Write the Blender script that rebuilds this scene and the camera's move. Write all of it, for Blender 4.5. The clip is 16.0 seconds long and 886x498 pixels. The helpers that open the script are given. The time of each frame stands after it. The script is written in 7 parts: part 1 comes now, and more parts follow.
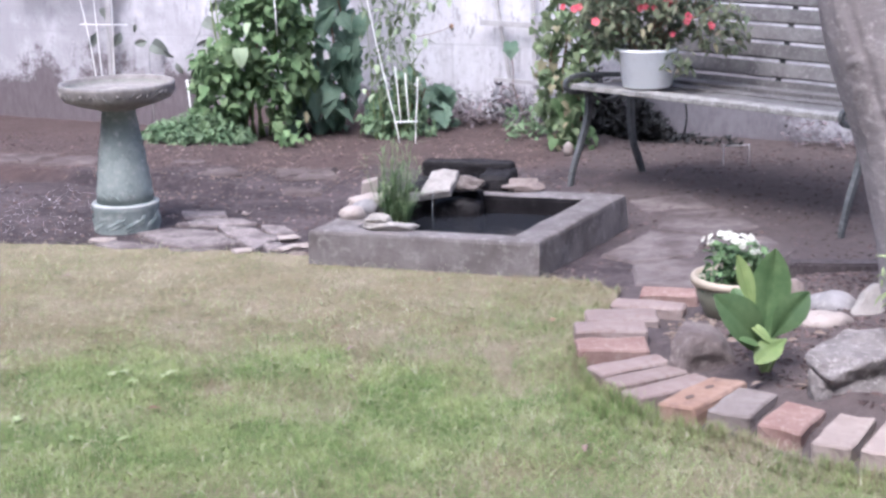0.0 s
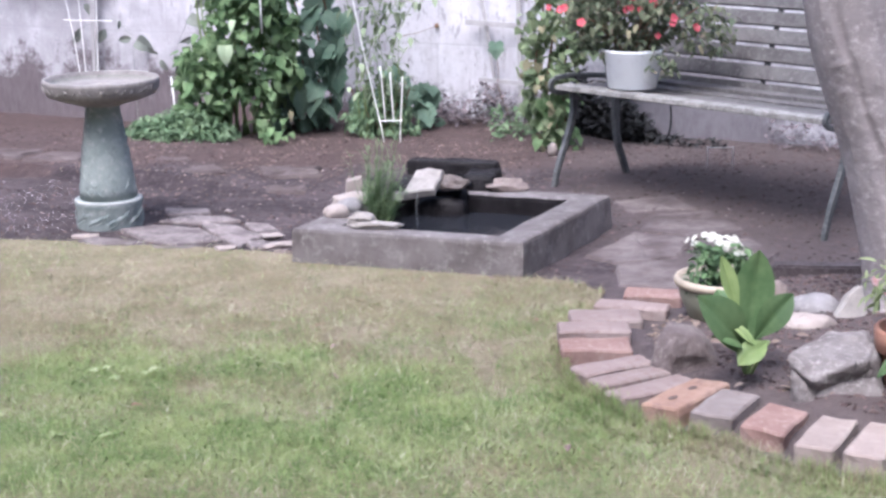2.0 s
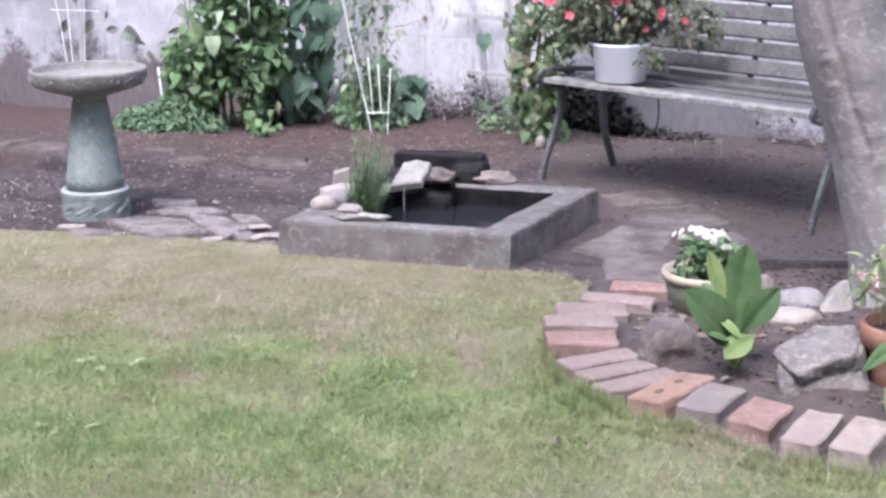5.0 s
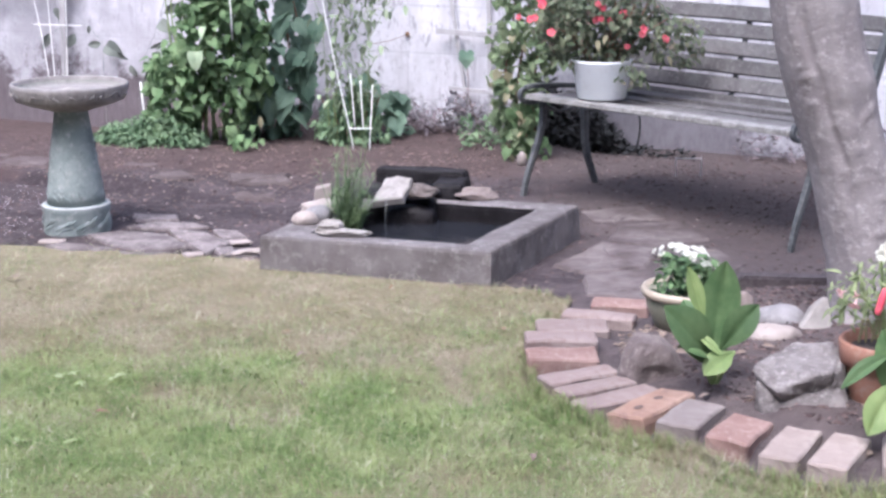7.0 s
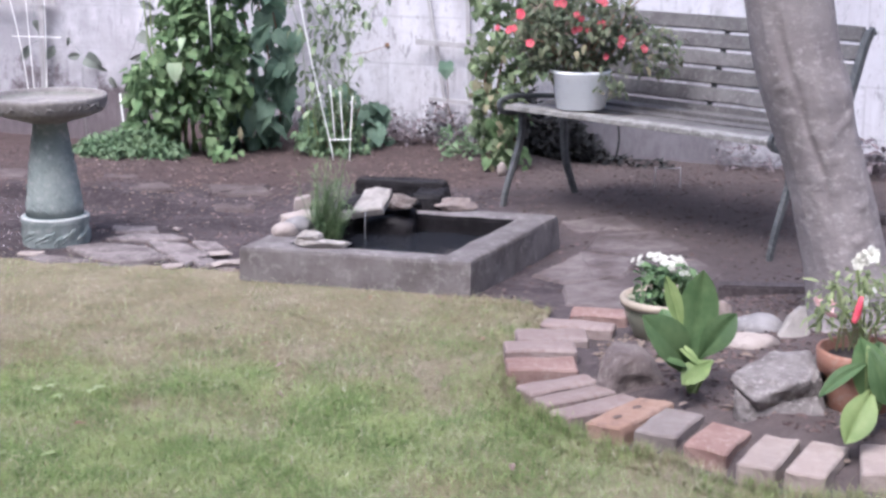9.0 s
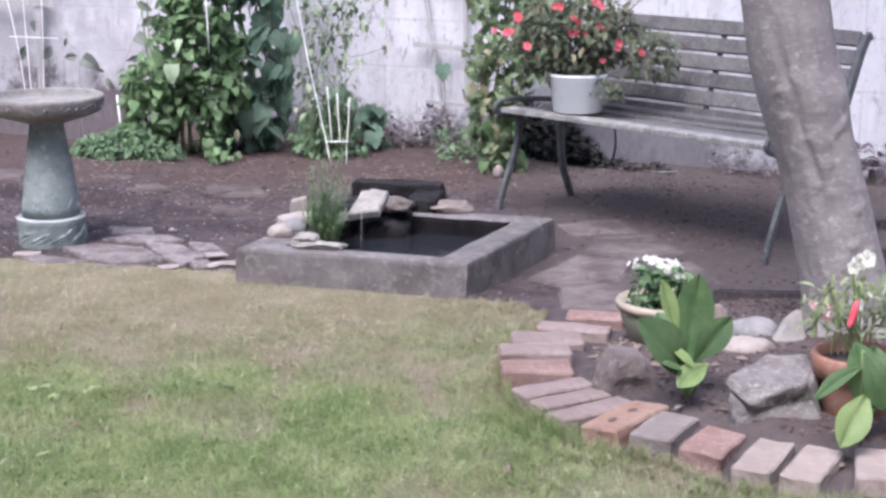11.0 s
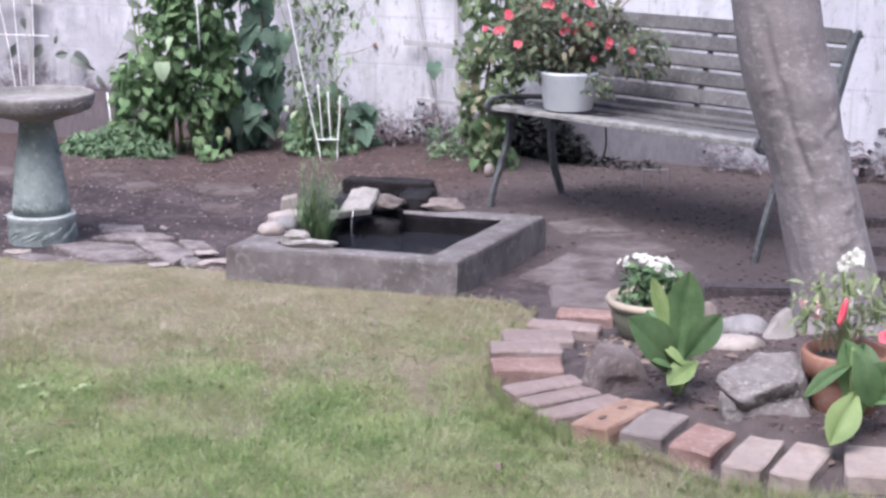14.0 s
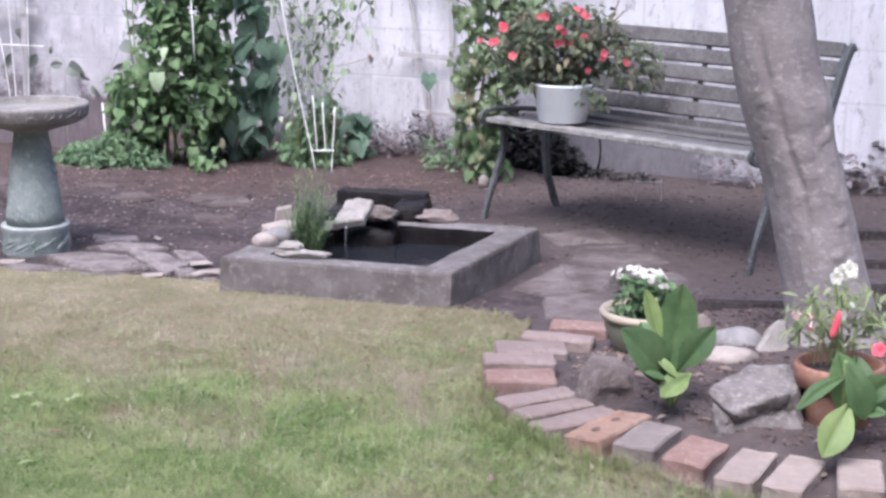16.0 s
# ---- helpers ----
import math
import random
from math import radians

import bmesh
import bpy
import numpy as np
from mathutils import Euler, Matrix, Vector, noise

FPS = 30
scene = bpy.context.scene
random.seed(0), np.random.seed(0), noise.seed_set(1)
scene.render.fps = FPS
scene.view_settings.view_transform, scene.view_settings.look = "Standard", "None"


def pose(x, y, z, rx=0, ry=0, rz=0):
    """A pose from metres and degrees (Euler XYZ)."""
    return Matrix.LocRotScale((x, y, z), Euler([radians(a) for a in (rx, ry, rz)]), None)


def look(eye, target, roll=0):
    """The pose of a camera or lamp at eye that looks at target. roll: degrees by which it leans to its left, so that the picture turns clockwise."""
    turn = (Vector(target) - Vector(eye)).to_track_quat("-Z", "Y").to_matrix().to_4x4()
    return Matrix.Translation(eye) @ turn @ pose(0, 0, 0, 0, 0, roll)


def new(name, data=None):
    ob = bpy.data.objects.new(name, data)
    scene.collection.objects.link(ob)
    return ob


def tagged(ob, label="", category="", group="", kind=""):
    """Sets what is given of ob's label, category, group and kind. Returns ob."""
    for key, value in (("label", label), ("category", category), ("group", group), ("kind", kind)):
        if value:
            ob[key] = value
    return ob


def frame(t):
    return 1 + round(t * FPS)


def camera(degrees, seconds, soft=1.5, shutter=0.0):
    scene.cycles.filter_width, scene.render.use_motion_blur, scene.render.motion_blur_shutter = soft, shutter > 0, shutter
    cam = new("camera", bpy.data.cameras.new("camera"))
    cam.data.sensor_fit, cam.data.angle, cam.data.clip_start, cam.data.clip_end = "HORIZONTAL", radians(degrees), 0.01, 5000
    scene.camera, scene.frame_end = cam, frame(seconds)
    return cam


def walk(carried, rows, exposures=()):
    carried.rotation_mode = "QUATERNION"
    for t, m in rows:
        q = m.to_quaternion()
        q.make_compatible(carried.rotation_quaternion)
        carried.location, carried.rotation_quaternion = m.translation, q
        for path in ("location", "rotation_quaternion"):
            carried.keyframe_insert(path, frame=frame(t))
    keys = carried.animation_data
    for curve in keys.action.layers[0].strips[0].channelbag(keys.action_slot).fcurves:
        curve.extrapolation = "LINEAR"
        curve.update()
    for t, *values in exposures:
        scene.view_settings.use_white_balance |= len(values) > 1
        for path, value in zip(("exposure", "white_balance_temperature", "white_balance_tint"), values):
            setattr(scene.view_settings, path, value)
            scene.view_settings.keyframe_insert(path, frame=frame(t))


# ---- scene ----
cam = camera(31.5, 16.0, soft=2.8)
ROWS = [
    (0.0, 0.0009, 0.0008, 1.2447, 76.040, 1.446, -0.342),
    (0.5, 0.0037, -0.0022, 1.2455, 76.337, 1.194, -0.427),
    (1.0, 0.0010, -0.0018, 1.2460, 76.349, 1.017, -0.755),
    (1.5, -0.0003, 0.0015, 1.2446, 76.140, 0.993, -0.670),
    (2.0, -0.0038, 0.0042, 1.2409, 76.036, 0.805, -0.843),
    (2.5, -0.0045, 0.0039, 1.2437, 75.924, 0.842, -0.762),
    (3.0, -0.0047, 0.0077, 1.2407, 75.819, 0.719, -0.732),
    (3.5, -0.0059, 0.0080, 1.2396, 75.693, 0.552, -0.779),
    (4.0, -0.0072, 0.0080, 1.2399, 75.649, 0.423, -0.951),
    (6.5, -0.0002, 0.0012, 1.2390, 76.163, 0.224, -1.645),
    (7.0, 0.0007, 0.0007, 1.2412, 76.340, 0.076, -1.802),
    (7.5, 0.0075, -0.0026, 1.2442, 76.708, 0.259, -2.024),
    (8.0, 0.0109, -0.0087, 1.2450, 77.017, 0.188, -2.373),
    (8.5, 0.0128, -0.0085, 1.2456, 76.954, 0.259, -2.366),
    (9.0, 0.0100, -0.0033, 1.2417, 76.726, 0.156, -2.478),
    (11.5, 0.0100, -0.0058, 1.2404, 76.857, -0.163, -2.538),
    (12.0, 0.0105, -0.0035, 1.2429, 76.888, -0.050, -2.532),
    (12.5, 0.0113, -0.0085, 1.2447, 76.949, 0.044, -2.436),
    (13.0, 0.0129, -0.0090, 1.2415, 76.939, -0.073, -2.792),
    (13.5, 0.0112, -0.0071, 1.2416, 76.674, -0.013, -2.686),
    (14.0, 0.0129, -0.0059, 1.2395, 76.765, -0.217, -2.852),
    (14.5, 0.0117, -0.0054, 1.2377, 76.765, -0.273, -2.853),
    (15.0, 0.0139, -0.0035, 1.2390, 76.778, -0.303, -2.864),
    (15.5, 0.0155, -0.0021, 1.2379, 76.903, -0.262, -2.863),
    (16.0, 0.0151, -0.0081, 1.2396, 77.185, -0.451, -2.996),
]
EXPOSURES = [(0.0, 1.58, 5640, 13.0), (7.2, 1.58, 5640, 13.0), (8.4, 1.40, 5690, 13.0), (16.0, 1.40, 5690, 13.0)]
walk(cam, [(t, pose(x, y, z, rx, ry, rz)) for t, x, y, z, rx, ry, rz in ROWS], EXPOSURES)

# ---- light: a bright overcast sky ----
world = bpy.data.worlds.new("sky")
scene.world = world
world.use_nodes = True
wt = world.node_tree
sky = wt.nodes.new("ShaderNodeTexSky")
sky.sky_type = "NISHITA"
sky.sun_disc = False
sky.sun_elevation = radians(62)
sky.sun_rotation = radians(207)
sky.air_density = 1.0
sky.dust_density = 6.0
sky.ozone_density = 1.0
wt.nodes["Background"].inputs["Strength"].default_value = 0.15
wt.links.new(sky.outputs[0], wt.nodes["Background"].inputs["Color"])
sun_data = bpy.data.lights.new("sun", "SUN")
sun_data.energy = 1.3
sun_data.angle = radians(34)
sun_data.color = (1.0, 0.96, 0.93)
sun = new("sun", sun_data)
sun.matrix_world = look((-1.4, 2.2, 6.0), (0, 5, 0))


# ---- materials ----
def mat(name, c1, c2, c3=None, scale=6.0, fine=45.0, rough=0.85, bump=0.25, bscale=90.0, metal=0.0,
        rand=0.0, island=0.0, translucent=0.0, object_space=False, detail=6.0, spec=0.3, patch=(0.4, 0.62), dist=0.004, stretch=None):
    """c1 and c2 mixed by large noise, c3 by fine noise; grain as relief."""
    m = bpy.data.materials.new(name)
    m.use_nodes = True
    nt = m.node_tree
    n, l = nt.nodes, nt.links
    bsdf = n["Principled BSDF"]
    if object_space:
        co = n.new("ShaderNodeTexCoord").outputs["Object"]
    else:
        co = n.new("ShaderNodeNewGeometry").outputs["Position"]

    if stretch:
        mpn = n.new("ShaderNodeMapping")
        mpn.inputs["Scale"].default_value = stretch
        l.new(co, mpn.inputs[0])
        co = mpn.outputs[0]

    def noise_tex(s, d=detail, ro=0.6):
        t = n.new("ShaderNodeTexNoise")
        t.inputs["Scale"].default_value = s
        t.inputs["Detail"].default_value = d
        t.inputs["Roughness"].default_value = ro
        l.new(co, t.inputs["Vector"])
        return t.outputs["Fac"]

    def ramp(fac, lo, hi):
        r = n.new("ShaderNodeMapRange")
        r.inputs["From Min"].default_value = lo
        r.inputs["From Max"].default_value = hi
        l.new(fac, r.inputs["Value"])
        return r.outputs["Result"]

    def mix(fac, a, b):
        x = n.new("ShaderNodeMix")
        x.data_type = "RGBA"
        for sock, v in ((x.inputs[0], fac), (x.inputs[6], a), (x.inputs[7], b)):
            if isinstance(v, (tuple, list)):
                sock.default_value = (*v, 1.0)
            elif isinstance(v, float):
                sock.default_value = v
            else:
                l.new(v, sock)
        return x.outputs[2]

    col = mix(ramp(noise_tex(scale), *patch), c1, c2)
    if c3:
        col = mix(ramp(noise_tex(fine, 4.0, 0.7), 0.52, 0.72), col, c3)
    for amount, kind in ((rand, "object"), (island, "island")):
        if amount:
            if kind == "object":
                r = n.new("ShaderNodeObjectInfo").outputs["Random"]
            else:
                r = n.new("ShaderNodeNewGeometry").outputs["Random Per Island"]
            h = n.new("ShaderNodeHueSaturation")
            v = n.new("ShaderNodeMapRange")
            v.inputs["To Min"].default_value = 1 - amount
            v.inputs["To Max"].default_value = 1 + amount
            l.new(r, v.inputs["Value"])
            l.new(v.outputs["Result"], h.inputs["Value"])
            l.new(col, h.inputs["Color"])
            col = h.outputs["Color"]
    l.new(col, bsdf.inputs["Base Color"])
    bsdf.inputs["Roughness"].default_value = rough
    bsdf.inputs["Metallic"].default_value = metal
    bsdf.inputs["Specular IOR Level"].default_value = spec
    if bump:
        b = n.new("ShaderNodeBump")
        b.inputs["Strength"].default_value = bump
        b.inputs["Distance"].default_value = dist
        l.new(noise_tex(bscale, 5.0, 0.65), b.inputs["Height"])
        l.new(b.outputs[0], bsdf.inputs["Normal"])
    if translucent:
        tr = n.new("ShaderNodeBsdfTranslucent")
        l.new(col, tr.inputs["Color"])
        mx = n.new("ShaderNodeMixShader")
        mx.inputs[0].default_value = translucent
        l.new(bsdf.outputs[0], mx.inputs[1])
        l.new(tr.outputs[0], mx.inputs[2])
        l.new(mx.outputs[0], n["Material Output"].inputs[0])
    return m


def wall_material(k=1.0):
    """White paint on concrete block, worn off in flakes and bare along the foot, the bench's shade painted in."""
    m = mat("painted_block", (0.525 * k, 0.517 * k, 0.558 * k), (0.61 * k, 0.602 * k, 0.645 * k), (0.47 * k, 0.458 * k, 0.502 * k), scale=2.2, fine=26, rough=0.9, bump=0.5, bscale=70)
    nt = m.node_tree
    n, l = nt.nodes, nt.links
    bsdf = n["Principled BSDF"]
    col = bsdf.inputs["Base Color"].links[0].from_socket
    geo = n.new("ShaderNodeNewGeometry").outputs["Position"]
    sep = n.new("ShaderNodeSeparateXYZ")
    l.new(geo, sep.inputs[0])
    big = n.new("ShaderNodeTexNoise")
    big.inputs["Scale"].default_value = 5.0
    big.inputs["Detail"].default_value = 9.0
    big.inputs["Roughness"].default_value = 0.78
    l.new(geo, big.inputs["Vector"])
    # flaked zone: height plus noise
    zz = n.new("ShaderNodeMath")
    zz.operation = "MULTIPLY_ADD"
    zz.inputs[1].default_value = 1.1
    l.new(big.outputs["Fac"], zz.inputs[0])
    zneg = n.new("ShaderNodeMath")
    zneg.operation = "MULTIPLY"
    zneg.inputs[1].default_value = -1.0
    l.new(sep.outputs["Z"], zneg.inputs[0])
    l.new(zneg.outputs[0], zz.inputs[2])
    r = n.new("ShaderNodeMapRange")
    left = n.new("ShaderNodeMapRange")
    left.inputs["From Min"].default_value = -0.9
    left.inputs["From Max"].default_value = -1.35
    left.inputs["To Max"].default_value = 0.085
    l.new(sep.outputs["X"], left.inputs["Value"])
    high = n.new("ShaderNodeMath")
    l.new(zz.outputs[0], high.inputs[0])
    l.new(left.outputs[0], high.inputs[1])
    r.inputs["From Min"].default_value = 0.43
    r.inputs["From Max"].default_value = 0.56
    l.new(high.outputs[0], r.inputs["Value"])
    # small flakes and dark specks all over, drawn out downwards as runs
    mp = n.new("ShaderNodeMapping")
    mp.inputs["Scale"].default_value = (1.0, 1.0, 0.35)
    l.new(geo, mp.inputs[0])
    sp = n.new("ShaderNodeTexNoise")
    sp.inputs["Scale"].default_value = 30.0
    sp.inputs["Detail"].default_value = 8.0
    sp.inputs["Roughness"].default_value = 0.7
    l.new(mp.outputs[0], sp.inputs["Vector"])
    r2 = n.new("ShaderNodeMapRange")
    r2.inputs["From Min"].default_value = 0.565
    r2.inputs["From Max"].default_value = 0.62
    r2.inputs["To Max"].default_value = 0.75
    l.new(sp.outputs["Fac"], r2.inputs["Value"])
    y = n.new("ShaderNodeMix")
    y.data_type = "RGBA"
    l.new(r2.outputs[0], y.inputs[0])
    l.new(col, y.inputs[6])
    y.inputs[7].default_value = (0.27, 0.25, 0.28, 1)
    # grey rain streaks
    mp2 = n.new("ShaderNodeMapping")
    mp2.inputs["Scale"].default_value = (1.0, 1.0, 0.16)
    l.new(geo, mp2.inputs[0])
    rs = n.new("ShaderNodeTexNoise")
    rs.inputs["Scale"].default_value = 8.0
    rs.inputs["Detail"].default_value = 7.0
    rs.inputs["Roughness"].default_value = 0.66
    l.new(mp2.outputs[0], rs.inputs["Vector"])
    r3 = n.new("ShaderNodeMapRange")
    r3.inputs["From Min"].default_value = 0.44
    r3.inputs["From Max"].default_value = 0.64
    r3.inputs["To Max"].default_value = 0.72
    l.new(rs.outputs["Fac"], r3.inputs["Value"])
    w = n.new("ShaderNodeMix")
    w.data_type = "RGBA"
    l.new(r3.outputs[0], w.inputs[0])
    l.new(y.outputs[2], w.inputs[6])
    w.inputs[7].default_value = (0.41, 0.397, 0.43, 1)
    grime = n.new("ShaderNodeTexNoise")
    grime.inputs["Scale"].default_value = 4.0
    grime.inputs["Detail"].default_value = 9.0
    grime.inputs["Roughness"].default_value = 0.7
    l.new(geo, grime.inputs["Vector"])
    gx = n.new("ShaderNodeMath")
    gx.operation = "MULTIPLY_ADD"
    gx.inputs[1].default_value = -0.12
    l.new(sep.outputs["X"], gx.inputs[0])
    l.new(grime.outputs["Fac"], gx.inputs[2])
    r4 = n.new("ShaderNodeMapRange")
    r4.inputs["From Min"].default_value = 0.50
    r4.inputs["From Max"].default_value = 0.78
    r4.inputs["To Max"].default_value = 0.8
    l.new(gx.outputs[0], r4.inputs["Value"])
    g4 = n.new("ShaderNodeMix")
    g4.data_type = "RGBA"
    l.new(r4.outputs[0], g4.inputs[0])
    l.new(w.outputs[2], g4.inputs[6])
    g4.inputs[7].default_value = (0.300, 0.288, 0.312, 1)
    w = g4
    # bare foot of the wall
    x = n.new("ShaderNodeMix")
    x.data_type = "RGBA"
    l.new(r.outputs[0], x.inputs[0])
    l.new(w.outputs[2], x.inputs[6])
    under = n.new("ShaderNodeMix")
    under.data_type = "RGBA"
    l.new(sp.outputs["Fac"], under.inputs[0])
    under.inputs[6].default_value = (0.060, 0.047, 0.052, 1)
    under.inputs[7].default_value = (0.200, 0.172, 0.188, 1)
    l.new(under.outputs[2], x.inputs[7])
    # the bench's shade on the low wall, painted in as a mottled dark tone
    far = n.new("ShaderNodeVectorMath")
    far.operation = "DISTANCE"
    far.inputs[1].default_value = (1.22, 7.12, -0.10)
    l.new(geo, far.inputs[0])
    # noise roughens the outline of the painted shade
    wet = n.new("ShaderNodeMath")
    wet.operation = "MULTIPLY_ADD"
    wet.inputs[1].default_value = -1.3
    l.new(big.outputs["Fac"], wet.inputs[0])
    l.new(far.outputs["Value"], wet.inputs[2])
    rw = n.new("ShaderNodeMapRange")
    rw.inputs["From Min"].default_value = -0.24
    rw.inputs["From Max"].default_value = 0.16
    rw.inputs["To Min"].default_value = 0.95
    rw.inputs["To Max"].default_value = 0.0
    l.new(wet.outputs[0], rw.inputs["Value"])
    bench_shade = n.new("ShaderNodeMix")
    bench_shade.data_type = "RGBA"
    l.new(sp.outputs["Fac"], bench_shade.inputs[0])
    bench_shade.inputs[6].default_value = (0.07, 0.062, 0.07, 1)
    bench_shade.inputs[7].default_value = (0.25, 0.235, 0.26, 1)
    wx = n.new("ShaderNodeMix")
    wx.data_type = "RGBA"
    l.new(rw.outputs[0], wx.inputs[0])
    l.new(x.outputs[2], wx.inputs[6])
    l.new(bench_shade.outputs[2], wx.inputs[7])
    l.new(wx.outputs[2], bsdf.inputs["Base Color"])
    return m


def soil_material():
    """Damp dark soil near the lawn, redder and drier towards the wall, dusty where one walks beside the pond."""
    m = mat("bed_soil", (0.030, 0.023, 0.026), (0.062, 0.048, 0.052), (0.100, 0.080, 0.082), scale=4.5, fine=28, rough=0.95, bump=0.9, bscale=55, dist=0.012)
    n, l = m.node_tree.nodes, m.node_tree.links
    bsdf = n["Principled BSDF"]
    geo = n.new("ShaderNodeNewGeometry").outputs["Position"]
    sep = n.new("ShaderNodeSeparateXYZ")
    l.new(geo, sep.inputs[0])
    blot = n.new("ShaderNodeTexNoise")
    blot.inputs["Scale"].default_value = 3.0
    blot.inputs["Detail"].default_value = 6.0
    blot.inputs["Roughness"].default_value = 0.65
    l.new(geo, blot.inputs["Vector"])
    grain = n.new("ShaderNodeTexNoise")
    grain.inputs["Scale"].default_value = 24.0
    grain.inputs["Detail"].default_value = 5.0
    l.new(geo, grain.inputs["Vector"])

    def layer(below, axis, lo, hi, c1, c2):
        a = n.new("ShaderNodeMath")
        a.operation = "ADD"
        l.new(sep.outputs[axis], a.inputs[0])
        l.new(blot.outputs["Fac"], a.inputs[1])
        f = n.new("ShaderNodeMapRange")
        f.inputs["From Min"].default_value = lo + 0.5
        f.inputs["From Max"].default_value = hi + 0.5
        f.inputs["To Max"].default_value = 0.85
        l.new(a.outputs[0], f.inputs["Value"])
        c = n.new("ShaderNodeMix")
        c.data_type = "RGBA"
        l.new(grain.outputs["Fac"], c.inputs[0])
        c.inputs[6].default_value = (*c1, 1)
        c.inputs[7].default_value = (*c2, 1)
        x = n.new("ShaderNodeMix")
        x.data_type = "RGBA"
        l.new(f.outputs[0], x.inputs[0])
        l.new(below, x.inputs[6])
        l.new(c.outputs[2], x.inputs[7])
        return x.outputs[2]
    col = bsdf.inputs["Base Color"].links[0].from_socket
    col = layer(col, "Y", 6.25, 6.45, (0.038, 0.025, 0.024), (0.088, 0.060, 0.057))
    col = layer(col, "X", 0.40, 0.75, (0.047, 0.036, 0.037), (0.106, 0.085, 0.083))
    l.new(col, bsdf.inputs["Base Color"])
    return m


def water_material():
    m = bpy.data.materials.new("pond_water")
    m.use_nodes = True
    b = m.node_tree.nodes["Principled BSDF"]
    b.inputs["Base Color"].default_value = (0.015, 0.016, 0.02, 1)
    b.inputs["Roughness"].default_value = 0.06
    b.inputs["IOR"].default_value = 1.33
    n, l = m.node_tree.nodes, m.node_tree.links
    t = n.new("ShaderNodeTexNoise")
    t.inputs["Scale"].default_value = 22.0
    l.new(n.new("ShaderNodeNewGeometry").outputs["Position"], t.inputs["Vector"])
    u = n.new("ShaderNodeBump")
    u.inputs["Strength"].default_value = 0.25
    u.inputs["Distance"].default_value = 0.01
    l.new(t.outputs["Fac"], u.inputs["Height"])
    l.new(u.outputs[0], b.inputs["Normal"])
    return m


def stream_material():
    m = bpy.data.materials.new("falling_water")
    m.use_nodes = True
    b = m.node_tree.nodes["Principled BSDF"]
    b.inputs["Base Color"].default_value = (0.9, 0.92, 0.95, 1)
    b.inputs["Roughness"].default_value = 0.1
    b.inputs["Transmission Weight"].default_value = 0.85
    b.inputs["IOR"].default_value = 1.33
    return m


M_SOIL = soil_material()
M_MULCH = mat("mulch_bits", (0.047, 0.032, 0.032), (0.097, 0.069, 0.065), (0.176, 0.140, 0.129), scale=12, fine=40, rough=0.95, bump=0.0, island=0.6)
M_POT_SOIL = mat("potting_soil", (0.035, 0.027, 0.026), (0.070, 0.055, 0.050), (0.11, 0.09, 0.08), scale=30, fine=80, rough=0.95, bump=0.8, bscale=90)
M_PETAL = mat("pale_litter", (0.60, 0.56, 0.60), (0.72, 0.68, 0.70), None, rough=0.9, bump=0.0, island=0.25)
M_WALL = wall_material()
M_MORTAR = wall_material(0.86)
M_RENDER = mat("grey_render", (0.30, 0.30, 0.30), (0.36, 0.36, 0.36), (0.25, 0.25, 0.25), scale=3, fine=30, rough=0.95, bump=0.3)
M_TURF = mat("turf_thatch", (0.123, 0.113, 0.065), (0.189, 0.164, 0.112), (0.254, 0.215, 0.168), scale=7, fine=60, rough=0.95, bump=0.5, bscale=120, dist=0.004)
M_GRASS = mat("grass_blade", (0.150, 0.212, 0.076), (0.245, 0.295, 0.130), None, scale=5.0, rough=0.75, bump=0.0, island=0.34, translucent=0.3, spec=0.15)
M_GRASS_PALE = mat("pale_grass_blade", (0.290, 0.360, 0.180), (0.385, 0.430, 0.260), None, scale=5.0, rough=0.75, bump=0.0, island=0.2, translucent=0.3, spec=0.15)
M_GRASS_DRY = mat("dry_grass_blade", (0.219, 0.182, 0.122), (0.297, 0.252, 0.198), None, scale=4.0, rough=0.85, bump=0.0, island=0.34, translucent=0.2, spec=0.1)
M_BRICK = mat("old_brick", (0.162, 0.100, 0.088), (0.215, 0.146, 0.131), (0.260, 0.201, 0.182), scale=9, fine=50, rough=0.9, bump=0.7, bscale=80, rand=0.12, object_space=True)
M_BRICK_GREY = mat("dusty_brick", (0.178, 0.136, 0.128), (0.229, 0.186, 0.176), (0.158, 0.108, 0.098), scale=8, fine=45, rough=0.92, bump=0.7, bscale=80, rand=0.1, object_space=True)
M_BRICK_SLATE = mat("grey_brown_brick", (0.152, 0.128, 0.122), (0.200, 0.172, 0.165), (0.135, 0.105, 0.098), scale=8, fine=45, rough=0.92, bump=0.7, bscale=80, object_space=True)
M_BRICK_PALE = mat("pale_brick", (0.230, 0.186, 0.170), (0.280, 0.236, 0.216), (0.203, 0.155, 0.139), scale=10, fine=60, rough=0.92, bump=0.6, bscale=90, rand=0.05, object_space=True)
M_BRICK_ORANGE = mat("orange_brick", (0.205, 0.128, 0.098), (0.255, 0.176, 0.142), (0.140, 0.088, 0.076), scale=9, fine=24, rough=0.9, bump=0.8, bscale=70, object_space=True)
M_HOLE = mat("dirt_in_brick_holes", (0.070, 0.050, 0.044), (0.110, 0.080, 0.068), None, scale=60, rough=0.95, bump=0.5)
M_CONCRETE = mat("weathered_concrete", (0.092, 0.080, 0.080), (0.150, 0.134, 0.135), (0.200, 0.182, 0.182), scale=6, fine=30, rough=0.92, bump=0.8, bscale=60)
